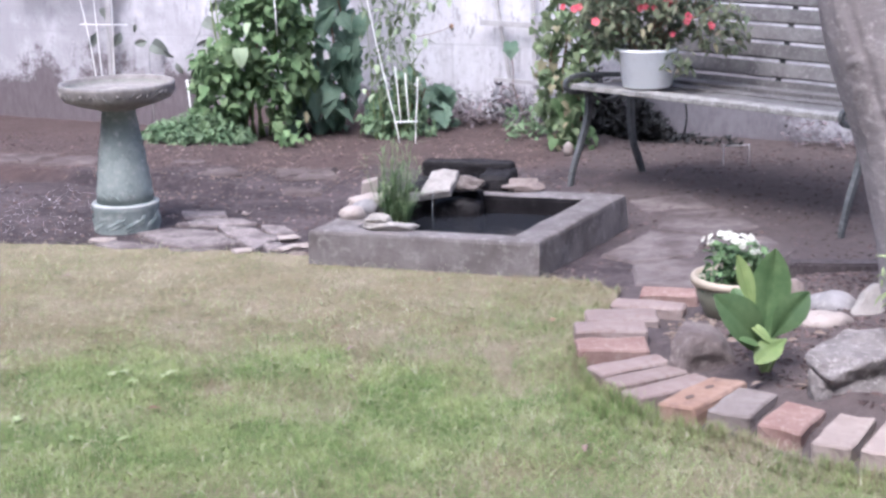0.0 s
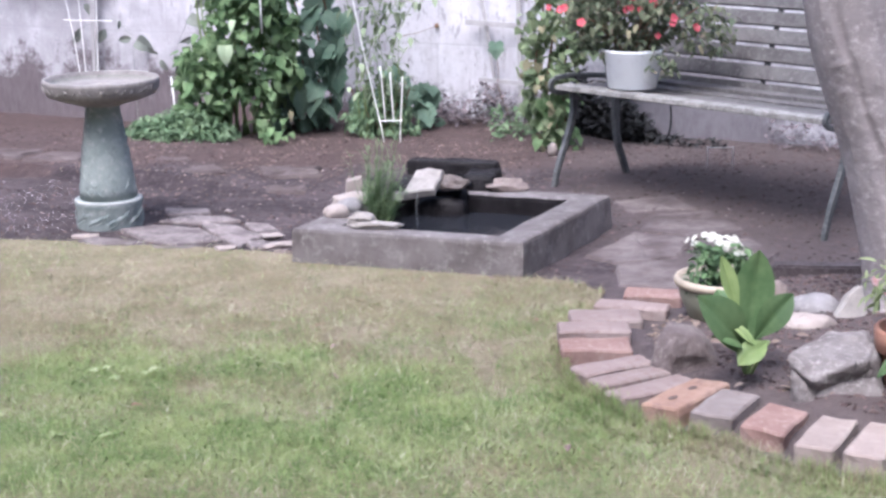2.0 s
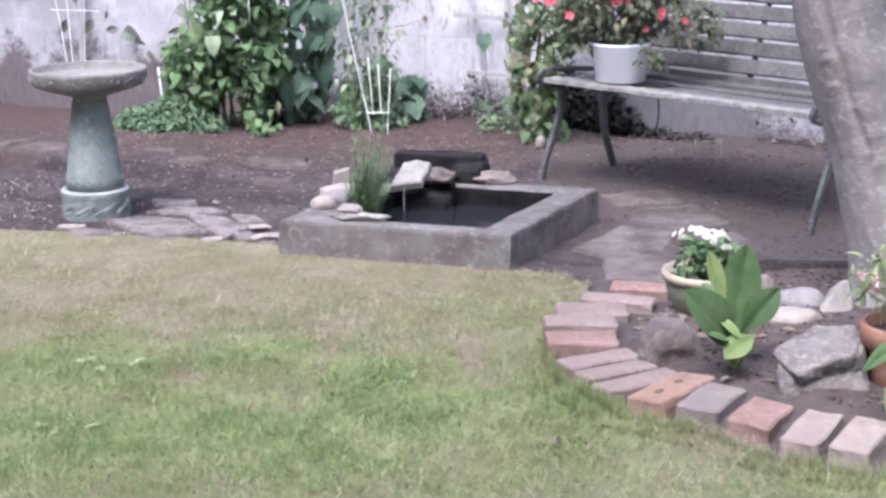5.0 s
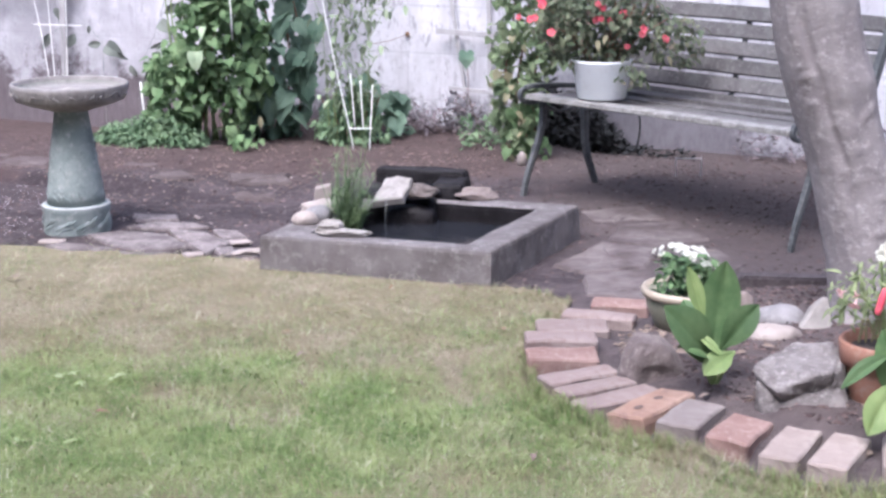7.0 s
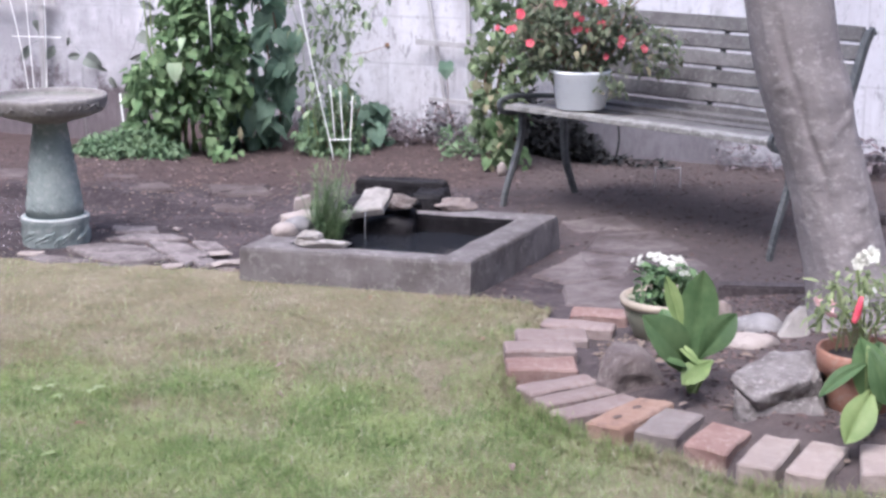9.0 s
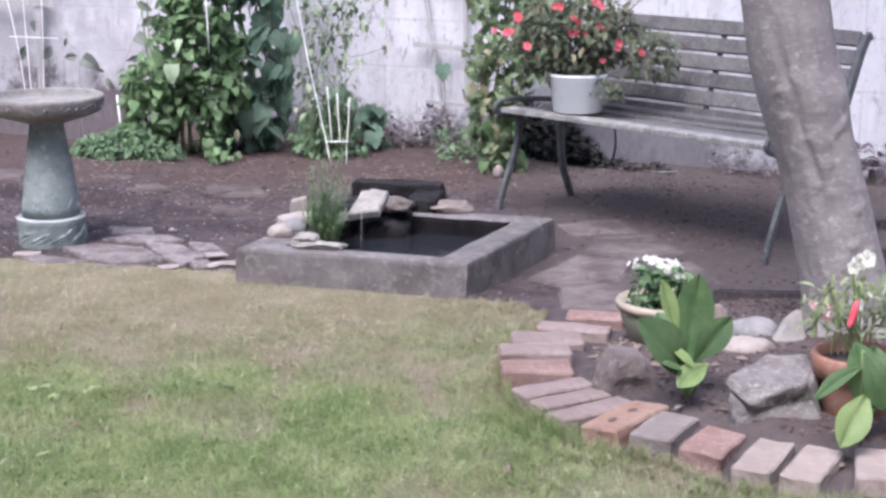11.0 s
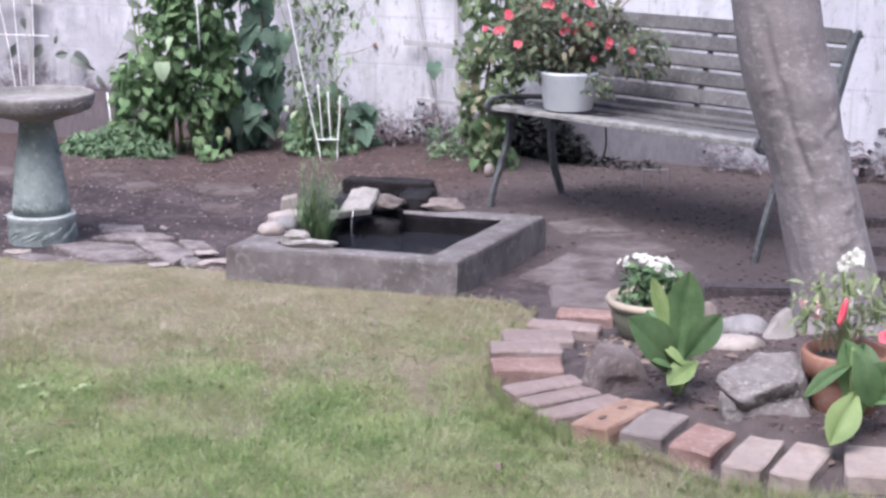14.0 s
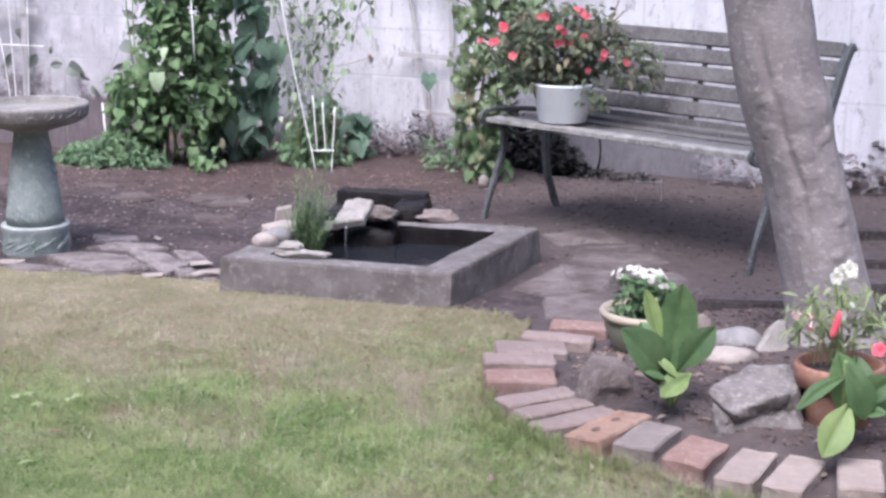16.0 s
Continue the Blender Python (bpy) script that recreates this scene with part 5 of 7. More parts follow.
for k in range(7):
    a = -0.86 + 0.05 * (k - 3) * 0.4
    tip = (-0.86 + 0.07 * (k - 3), 7.2 + rng_v.uniform(-0.08, 0.1), rng_v.uniform(0.7, 1.3))
    part("stem", rod(smooth_path([(a, 7.22 + 0.01 * k, -0.01), (a + rng_v.gauss(0, 0.03), 7.2, 0.25), ((a + tip[0]) / 2 + rng_v.gauss(0, 0.03), 7.2, 0.5), tip], 4), 0.007, 6, sizes=[1.3 - 0.09 * q for q in range(13)]), M_STEM if k == 3 else M_GREEN_STEM, bean, smooth=True)
part("pale_leaf", scattered("pale_leaf", LEAF_HEART, [leaf_pose(Vector((-0.877, 6.985, 0.452)), 0.088, math.pi, -1.35)]), M_LEAF_BRIGHT, bean, "single pale back-turned leaf")
part("pale_leaf", scattered("pale_leaf", LEAF_HEART, [leaf_pose(Vector((-0.835, 6.99, 0.56)), 0.06, math.pi - 0.8, -1.0)]), M_LEAF_BRIGHT, bean, "single pale back-turned leaf")
for x, z in ((-0.60, 0.13),):
    part("yellow_leaf", scattered("yellow_leaf", LEAF_OVAL, [leaf_pose(Vector((x, 6.99, z + 0.03)), 0.055, math.pi + rng_v.gauss(0, 0.5), -1.2)]), M_LEAF_YELLOW, bean, "yellowing leaf")


def in_grape(p):
    x, z = p.x, p.z
    hi = -0.39 - 0.06 * smooth(0.25, 0.0, z)
    return -0.70 < x < hi + 0.07 * noise.noise(p * 6) and noise.noise(p * 4.2 + Vector((7, 1, 2))) > -0.12


grape = plant("grape_vine", -0.52, 7.36, "dark green broad-leaved vine climbing the white wall", "climbing plant")
part("foliage", scattered("foliage", LEAF_VINE, cloud(330, in_grape, (-0.72, 7.28, 0.03), (-0.34, 7.56, 1.35), 0.100, pitch=(-1.5, 0.0), spread=1.1, rng=rng_v)), M_LEAF_DARK, grape, kind="stuff")
for x in (-0.60, -0.52, -0.46):
    part("stem", rod(smooth_path([(x, 7.42, -0.01), (x + 0.03, 7.44, 0.4), (x - 0.03, 7.46, 0.8), (x + 0.02, 7.46, 1.3)], 4), 0.005, 6), M_STEM, grape, smooth=True)

# tall wispy plant on its cane
wisp = plant("wispy_climber", -0.20, 7.12, "thin wispy climber with small pale leaves", "climbing plant")
tl = []
for k in range(12):
    x0 = rng_v.uniform(-0.30, -0.10)
    x1 = -0.42 + 0.044 * k + rng_v.gauss(0, 0.02)
    path = smooth_path([(x0, 7.12, -0.01), (x0 + rng_v.gauss(0, 0.02), 7.12, 0.28), ((x0 + x1) / 2 + rng_v.gauss(0, 0.03), 7.14, 0.6), (x1, 7.16, rng_v.uniform(0.75, 1.1))], 5)
    part("stem", rod(path, 0.0015, 5), M_GREEN_STEM, wisp)
    for q in path[4:]:
        for j in range(rng_v.choice((1, 2, 4, 6))):
            p = q + Vector((rng_v.gauss(0, 0.026), rng_v.gauss(0, 0.02), rng_v.gauss(0, 0.028)))
            tl.append(leaf_pose(p, rng_v.uniform(0.024, 0.058), rng_v.uniform(0, 6.28), rng_v.uniform(-1.2, 0.3)))
part("foliage", scattered("foliage", LEAF_OVAL, tl), M_LEAF_PALE, wisp, kind="stuff")

shrub = plant("leafy_shrub", -0.20, 7.2, "low leafy green shrub at the foot of the climbers", "shrub")


def in_shrub(p):
    d = Vector(((p.x + 0.20) / 0.17, (p.y - 7.22) / 0.14, p.z / 0.29))
    return d.length < 1 + 0.3 * noise.noise(p * 8)


part("foliage", scattered("foliage", LEAF_OVAL, cloud(520, in_shrub, (-0.40, 7.05, 0.02), (0.0, 7.40, 0.32), 0.040, pitch=(-1.3, 0.0), spread=1.0, rng=rng_v)), M_LEAF_FERN, shrub, kind="stuff")
for k in (-3, -2, -1, 1, 2, 3):
    part("stem", rod([(-0.2 + 0.01 * k, 7.22, -0.01), (-0.2 + 0.035 * k, 7.22, 0.12), (-0.2 + 0.045 * k, 7.2, 0.22)], 0.003, 5), M_STEM, shrub)
dusky = plant("leafy_shrub", -0.10, 7.38, "low dark broad-leaved shrub against the wall foot", "shrub")
part("foliage", scattered("foliage", LEAF_VINE, cloud(90, lambda p: ((p.x + 0.13) / 0.20) ** 2 + (p.z / 0.27) ** 2 < 1 + 0.5 * noise.noise(p * 8), (-0.36, 7.30, 0.02), (0.10, 7.50, 0.30), 0.085, pitch=(-1.4, 0.1), spread=1.0, rng=rng_v)), M_LEAF_DARK, dusky, kind="stuff")


def in_fern(p):
    d = Vector(((p.x + 1.13) / 0.31, (p.y - 7.06) / 0.22, p.z / (0.13 + 0.10 * (p.x + 1.3))))
    return d.length < 1 + 0.3 * noise.noise(p * 9)


fern = plant("ground_cover", -1.15, 7.06, "low clump of pale bluish-green leaves on the soil", "plant")
part("foliage", scattered("foliage", LEAF_OVAL, cloud(3300, in_fern, (-1.50, 6.80, 0.01), (-0.80, 7.34, 0.20), 0.032, pitch=(-0.9, 0.5), spread=1.6, rng=rng_v)), M_LEAF_FERN, fern, kind="stuff")


# ivy by the bench
def in_ivy(p):
    lo = 0.44 + 0.05 * smooth(0.35, 0.0, p.z)
    hi = 0.62 + 0.20 * smooth(0.30, 0.50, p.z)
    return lo + 0.07 * noise.noise(p * 7) < p.x < hi + 0.06 * noise.noise(p * 6 + Vector((2, 5, 1)))


ivy = plant("ivy", 0.55, 6.82, "yellowing green creeper hanging beside the bench", "climbing plant")
part("foliage", scattered("foliage", LEAF_VINE, cloud(1350, in_ivy, (0.36, 6.70, 0.06), (0.90, 6.95, 1.30), 0.046, pitch=(-1.5, 0.2), spread=1.2, rng=rng_v)), M_LEAF_IVY, ivy, kind="stuff")
part("dry_foliage", scattered("dry_foliage", LEAF_VINE, cloud(18, lambda p: in_ivy(p) and p.x < 0.62 and p.z < 0.55, (0.40, 6.66, 0.02), (0.66, 6.76, 0.6), 0.042, pitch=(-1.4, -0.5), spread=0.8, rng=rng_v)), M_LEAF_YELLOW, ivy, "yellow and withered lower leaves", kind="stuff")
part("low_foliage", scattered("low_foliage", LEAF_VINE, cloud(45, lambda p: True, (0.48, 6.70, 0.01), (0.66, 6.9, 0.26), 0.06, pitch=(-1.4, -0.5), spread=0.9, rng=rng_v)), M_LEAF, ivy, "green leaves at the foot", kind="stuff")
for x in (0.50, 0.56, 0.63):
    part("stem", rod(smooth_path([(x, 6.84, -0.01), (x - 0.02, 6.84, 0.3), (x + 0.03, 6.86, 0.7), (x, 6.86, 1.25)], 4), 0.005, 6), M_STEM, ivy, smooth=True)
stone_thing("mushroom_shaped_stone", rock(0.545, 6.62, 0.0, 0.045, 0.04, 0.06, 0, 71, 0.2, sub=2), M_ROCK_BEIGE, "small pale stone under the creeper", "stone", origin=(0.545, 6.62, 0))

hook = thing("wall_hook", 0.07, 7.70, 0.45, "small rusty hook and wire fixed in the white wall", "hook")
part("plate", lathe([(0.010, 0), (0.013, 0.004), (0.008, 0.010), (0.0, 0.011)], 0, 0, 10), M_STEM, hook)
hook.children[0].data.transform(Matrix.Translation((0.07, 7.70, 0.45)))
hook.children[0].matrix_basis = WALL_M.to_3x3().to_4x4() @ Matrix.Rotation(radians(90), 4, "X")
part("wire", rod([(0.07, 7.69, 0.45), (-0.02, 7.73, 0.415), (-0.10, 7.77, 0.395)], 0.0016, 5), M_STEM, hook)

# low plants along the foot of the wall
weeds = plant("wall_weeds", 0.20, 7.42, "low withered purplish weeds along the wall foot", "weeds")
part("foliage", scattered("foliage", LEAF_OVAL, cloud(430, lambda p: p.z < 0.11 + 0.17 * noise.noise(Vector((p.x * 9, p.y * 9, p.z * 2))), (-0.06, 7.38, 0.005), (0.44, 7.58, 0.25), 0.034, pitch=(-0.4, 1.0), spread=1.6, rng=rng_v)), M_LEAF_DEAD, weeds, kind="stuff")
part("green_foliage", scattered("green_foliage", LEAF_OVAL, cloud(120, lambda p: True, (0.30, 7.0, 0.005), (0.50, 7.3, 0.13), 0.04, pitch=(-0.8, 0.6), spread=1.4, rng=rng_v)), M_LEAF_FERN, weeds, kind="stuff")
weeds2 = plant("wall_weeds", 2.05, 6.55, "greyish weeds along the wall behind the tree", "weeds")
part("foliage", scattered("foliage", LEAF_OVAL, cloud(140, lambda p: p.z < 0.15 + 0.1 * noise.noise(p * 6), (1.85, 6.45, 0.005), (2.40, 6.65, 0.2), 0.05, pitch=(-0.4, 1.0), spread=1.6, rng=rng_v)), M_LEAF_DEAD, weeds2, kind="stuff")

# weeds whose near-black leaves stand in for the shade behind the bench
shade_weeds = plant("wall_weeds", 1.15, 6.98, "weeds along the wall foot behind the bench, near-black in place of shade", "weeds")


def in_weed_shade(p):
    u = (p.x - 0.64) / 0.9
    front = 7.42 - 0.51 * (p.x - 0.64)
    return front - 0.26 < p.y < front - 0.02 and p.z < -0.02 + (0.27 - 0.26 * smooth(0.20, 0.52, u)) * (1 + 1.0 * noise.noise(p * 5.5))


part("foliage", scattered("foliage", LEAF_OVAL, cloud(3100, in_weed_shade, (0.64, 6.6, -0.05), (1.32, 7.42, 0.42), 0.036, pitch=(-0.6, 1.1), spread=1.6, rng=rng_v)), M_WEED_SHADE, shade_weeds, kind="stuff")

weeds4 = plant("wall_weeds", 1.62, 6.88, "withered purplish weeds at the wall foot beyond the bench", "weeds")
part("foliage", scattered("foliage", LEAF_OVAL, cloud(120, lambda p: 6.93 - 0.51 * (p.x - 1.55) - 0.14 < p.y < 6.93 - 0.51 * (p.x - 1.55) - 0.01 and p.z < 0.075 + 0.09 * noise.noise(p * 7), (1.52, 6.6, -0.02), (1.86, 6.95, 0.2), 0.034, pitch=(-0.6, 1.1), spread=1.6, rng=rng_v)), M_LEAF_DEAD, weeds4, kind="stuff")

# hanging single leaves on thin runners in front of the wall, far side of the bird bath
runner = plant("sparse_creeper", -1.55, 8.36, "sparse creeper with single dark leaves on the white wall", "climbing plant")
# place on the wall, length, way the tip points (degrees, 0: along +x, 90: up), breadth
HUNG = [(-1.806, 8.596, 0.505, 0.060, -90, 1.1), (-1.868, 8.628, 0.370, 0.100, -110, 0.75), (-1.715, 8.55, 0.375, 0.095, -118, 0.85), (-1.627, 8.505, 0.425, 0.055, -95, 0.6),
        (-1.560, 8.47, 0.330, 0.085, -168, 0.8), (-1.535, 8.458, 0.320, 0.105, -34, 0.95), (-1.475, 8.428, 0.285, 0.07, -42, 0.7), (-1.399, 8.389, 0.225, 0.075, -70, 0.8), (-1.285, 8.33, 0.215, 0.095, -118, 0.25),
        (-1.323, 8.35, 0.120, 0.075, -95, 0.6), (-1.215, 8.295, 0.625, 0.09, -30, 0.75), (-1.120, 8.247, 0.560, 0.09, -135, 0.85), (-1.225, 8.30, 0.455, 0.085, -38, 1.0), (-1.205, 8.29, 0.355, 0.09, -148, 0.5)]


def flat_leaf(p, length, deg, broad, tilt):
    """A leaf hanging flat before the wall, its tip pointing deg degrees round from +x."""
    ax = Vector((math.cos(radians(deg)), 0.12 * math.sin(tilt * 5), math.sin(radians(deg)))).normalized()
    nz = Vector((0.5 * math.sin(tilt * 7), -1, 0.5 * math.cos(tilt * 9)))
    sx = ax.cross(nz).normalized()
    nz = sx.cross(ax)
    m = Matrix((sx * length * broad, ax * length, nz * length)).transposed().to_4x4()
    return Matrix.Translation(p) @ m


for k, (x, y, z, ln, deg, broad) in enumerate(HUNG):
    part("leaf", scattered("leaf", LEAF_HEART if broad > 0.9 else LEAF_OVAL, [flat_leaf(Vector((x, y, z)), ln, deg, broad if broad > 0.9 else 1.35 * broad, k)]), M_LEAF_GREY, runner)
for pts in ([(-1.80, 8.58, -0.14), (-1.78, 8.56, 0.3), (-1.797, 8.50, 0.52), (-1.83, 8.58, 0.9)], [(-1.553, 8.47, -0.14), (-1.556, 8.47, 0.17), (-1.549, 8.465, 0.33)], [(-1.549, 8.465, 0.33), (-1.65, 8.52, 0.42), (-1.76, 8.57, 0.41), (-1.868, 8.63, 0.37)],
            [(-1.30, 8.32, -0.13), (-1.32, 8.28, 0.2), (-1.22, 8.24, 0.45), (-1.16, 8.22, 0.65)]):
    part("runner", rod(smooth_path(pts, 5), 0.0014, 5), M_LEAF_GREY, runner, smooth=True)
mid_leaf = plant("sparse_creeper", 0.40, 7.5, "single leaf and thin stem against the white wall", "climbing plant")
part("leaf", scattered("leaf", LEAF_VINE, [leaf_pose(Vector((0.345, 7.46, 0.39)), 0.085, math.pi, -1.4)]), M_LEAF_DARK, mid_leaf)
part("runner", rod(smooth_path([(0.42, 7.44, -0.01), (0.36, 7.47, 0.16), (0.355, 7.47, 0.26), (0.345, 7.465, 0.39)], 5), 0.002, 5), M_STEM, mid_leaf, smooth=True)

# lath trellis on the wall by the bench
lath = thing("lath_trellis", 0.35, 7.55, 0.0, "grey-white weathered lath trellis leaning on the wall", "trellis")


def strip(a, b, w, t, parent, name, material, label=""):
    a, b = Vector(a), Vector(b)
    return part(name, sweep([a, a.lerp(b, 0.33), a.lerp(b, 0.66), b], [(-w / 2, -t / 2), (w / 2, -t / 2), (w / 2, t / 2), (-w / 2, t / 2)], up=WALL_M.to_3x3() @ Vector((0, 1, 0))), material, parent, label)


strip((0.225, 7.58, 0.95), (0.375, 7.50, -0.01), 0.016, 0.010, lath, "upright", M_WOOD_GREY)
strip((0.435, 7.475, 1.3), (0.466, 7.46, -0.01), 0.020, 0.012, lath, "upright", M_WOOD_GREY)
strip((0.205, 7.578, 0.478), (0.60, 7.376, 0.462), 0.026, 0.010, lath, "crossbar", M_WOOD_GREY)
strip((0.266, 7.548, 0.205), (0.52, 7.42, 0.194), 0.018, 0.010, lath, "crossbar", M_WOOD_GREY)
strip((0.20, 7.578, 0.80), (0.60, 7.376, 0.79), 0.022, 0.010, lath, "crossbar", M_WOOD_GREY)
lath2 = thing("lath_trellis", -1.8, 8.56, 0.0, "grey-white weathered lath trellis leaning on the wall", "trellis")
strip((-1.765, 8.575, 1.2), (-1.794, 8.59, -0.14), 0.034, 0.012, lath2, "upright", M_WOOD_GREY)
strip((-2.36, 8.865, 0.597), (-1.69, 8.53, 0.600), 0.034, 0.012, lath2, "crossbar", M_WOOD_GREY)

# white wire supports
fan = thing("fan_trellis", -0.15, 7.015, 0.0, "small white fan-shaped plastic plant support", "plant support")
for pts in ([(-0.345, 7.05, 0.85), (-0.275, 7.03, 0.448), (-0.201, 7.015, 0.096), (-0.185, 7.015, 0.0)], [(-0.194, 7.02, 0.345), (-0.187, 7.015, 0.25), (-0.176, 7.015, 0.090)],
            [(-0.150, 7.02, 0.315), (-0.146, 7.015, 0.22), (-0.139, 7.015, 0.090)], [(-0.096, 7.02, 0.295), (-0.100, 7.015, 0.20), (-0.108, 7.015, 0.10), (-0.112, 7.015, -0.01)]):
    part("wire", rod(smooth_path(pts, 3), 0.0028, 7), M_WHITE_WIRE, fan, smooth=True)
part("crosspiece", rod([(-0.206, 7.014, 0.097), (-0.15, 7.014, 0.098), (-0.098, 7.014, 0.098)], 0.003, 7), M_WHITE_WIRE, fan, smooth=True)
part("wire", rod([(-0.735, 7.0, 1.1), (-0.715, 7.0, 0.6), (-0.713, 7.0, 0.50)], 0.003, 6), M_WHITE_WIRE, fan, smooth=True)
fan2 = thing("fan_trellis", -1.85, 8.52, 0.0, "white fan-shaped plastic plant support by the wall", "plant support")
for pts in ([(-1.97, 8.60, 0.75), (-1.893, 8.58, 0.324), (-1.85, 8.57, -0.14)], [(-1.858, 8.56, 0.75), (-1.845, 8.55, 0.42), (-1.825, 8.55, -0.14)], [(-1.742, 8.51, 0.75), (-1.751, 8.51, 0.371), (-1.777, 8.52, -0.14)]):
    part("wire", rod(smooth_path(pts, 3), 0.003, 7), M_WHITE_WIRE, fan2, smooth=True)
part("crosspiece", rod([(-1.945, 8.60, 0.42), (-1.80, 8.53, 0.422), (-1.661, 8.46, 0.424)], 0.003, 7), M_WHITE_WIRE, fan2, smooth=True)
stake = thing("white_stake", -1.21, 7.6, 0.0, "white plastic stake beside the bean plant", "plant stake")
part("rod", rod([(-1.204, 7.60, -0.05), (-1.213, 7.60, 0.10), (-1.223, 7.60, 0.235)], 0.0045, 6), M_WHITE_WIRE, stake, smooth=True)
hoop = thing("wire_hoop", 1.21, 6.33, 0.0, "small white wire plant hoop behind the bench", "plant support")
for x in (1.157, 1.262):
    part("wire", rod([(x, 6.33, -0.03), (x, 6.33, 0.07), (x - 0.002, 6.33, 0.082)], 0.0019, 6), M_WHITE_WIRE, hoop, smooth=True)
part("crosspiece", rod([(1.155, 6.33, 0.078), (1.21, 6.33, 0.076), (1.264, 6.33, 0.077)], 0.0017, 6), M_WHITE_WIRE, hoop, smooth=True)


# ---- the tree ----
rng_b = random.Random(17)
LIPS = [(rng_b.uniform(0.12, 1.05), rng_b.uniform(3.7, 5.6), rng_b.uniform(0.06, 0.22)) for k in range(22)] + [(0.575, 4.75, 0.28), (0.515, 4.62, 0.2), (0.43, 4.5, 0.25), (0.40, 5.3, 0.25), (0.62, 5.35, 0.3), (0.30, 4.9, 0.3), (0.71, 4.0, 0.2)]


def tree_trunk():
    prof = [(-0.03, 1.325, 0.150), (0.03, 1.322, 0.140), (0.10, 1.312, 0.126), (0.20, 1.292, 0.118), (0.33, 1.258, 0.113), (0.46, 1.226, 0.111), (0.60, 1.180, 0.113), (0.70, 1.155, 0.121), (0.80, 1.125, 0.117), (0.98, 1.088, 0.115),
            (1.3, 1.01, 0.106), (1.7, 0.97, 0.098), (2.1, 0.96, 0.09), (2.45, 0.97, 0.08)]
    pts = smooth_path([(x, 4.10 + 0.03 * math.sin(z * 2), z) for z, x, r in prof], 12)
    rad = smooth_path([(r, 0, 0) for z, x, r in prof], 12)
    bm = bmesh.new()
    rings = []
    n = 96
    for p, r in zip(pts, rad):
        ring = []
        for i in range(n):
            a = 2 * math.pi * i / n
            d = Vector((math.cos(a), math.sin(a), 0))
            k = r.x * (1 + 0.035 * noise.noise(Vector((d.x * 2, d.y * 2, p.z * 2.2))) + 0.020 * noise.noise(Vector((d.x * 5, d.y * 5, p.z * 7))) + 0.014 * noise.noise(Vector((d.x * 9, d.y * 9, p.z * 26))) + 0.010 * noise.noise(Vector((d.x * 26, d.y * 26, p.z * 60))))
            # a grown-over seam winding down the front, and horizontal lips in the bark
            seam = 4.12 + 0.22 * smooth(0.84, 0.66, p.z) + 0.06 * math.sin(p.z * 17)
            win = smooth(0.92, 0.84, p.z) * smooth(0.30, 0.42, p.z)
            k -= 0.009 * win * math.exp(-((a - seam) / 0.075) ** 2) * (1 + 0.5 * noise.noise(Vector((0, 0, p.z * 25))))
            k += 0.004 * win * math.exp(-((a - seam + 0.28) / 0.16) ** 2) * (1 + noise.noise(Vector((a * 6, 0, p.z * 22))))
            for z0, a0, wide in LIPS:
                k += 0.0042 * math.exp(-((p.z - z0 - 0.04 * (a - a0)) / 0.007) ** 2) * math.exp(-((a - a0) / wide) ** 4)
            if p.z < 0.12:
                k *= 1 + 0.12 * (0.12 - p.z) / 0.15 * (1 + math.cos(5 * a))
            ring.append(bm.verts.new(p + d * k))
        rings.append(ring)
    for a, b in zip(rings, rings[1:]):
        for i in range(n):
            bm.faces.new((a[i], a[(i + 1) % n], b[(i + 1) % n], b[i]))
    bm.faces.new(rings[0])
    bm.faces.new(rings[-1])
    return bm


tree = thing("tree", 1.30, 4.10, 0.0, "leaning grey-barked tree trunk standing in the brick-edged bed", "tree")
part("trunk", tree_trunk(), M_BARK, tree, smooth=True)
for k, (tx, ty, tz) in enumerate(((0.5, 3.9, 3.3), (1.5, 4.6, 3.4), (0.9, 4.7, 3.6))):
    part("limb", rod(smooth_path([(0.97, 4.11, 2.35), ((0.97 + tx) / 2, (4.11 + ty) / 2, 2.9), (tx, ty, tz)], 5), 0.055, 9, sizes=[1 - 0.06 * i for i in range(11)]), M_BARK, tree, smooth=True)


def in_crown(p):
    d = Vector(((p.x - 0.95) / 0.9, (p.y - 4.35) / 0.9, (p.z - 3.45) / 0.55))
    return d.length < 1 + 0.35 * noise.noise(p * 2.5) and noise.noise(p * 3.5 + Vector((4, 4, 4))) > -0.15


part("crown", scattered("crown", LEAF_OVAL, cloud(1500, in_crown, (-0.2, 3.2, 2.8), (2.1, 5.5, 4.2), 0.09, front=False, pitch=(-1.0, 0.4), rng=random.Random(5))), M_LEAF, tree, kind="stuff")


# ---- the brick-edged bed ----
def boulder(name, x, y, z0, sx, sy, sz, turn, seed, m, lump, words, sub=4):
    made = crag(x, y, z0, sx, sy, sz, turn, seed, top=0.1) if lump > 0.3 else rock(x, y, z0, sx, sy, sz, turn, seed, lump, sub=sub)
    return stone_thing(name, made, m, words, "rock", smooth=lump <= 0.3, origin=(x, y, z0))


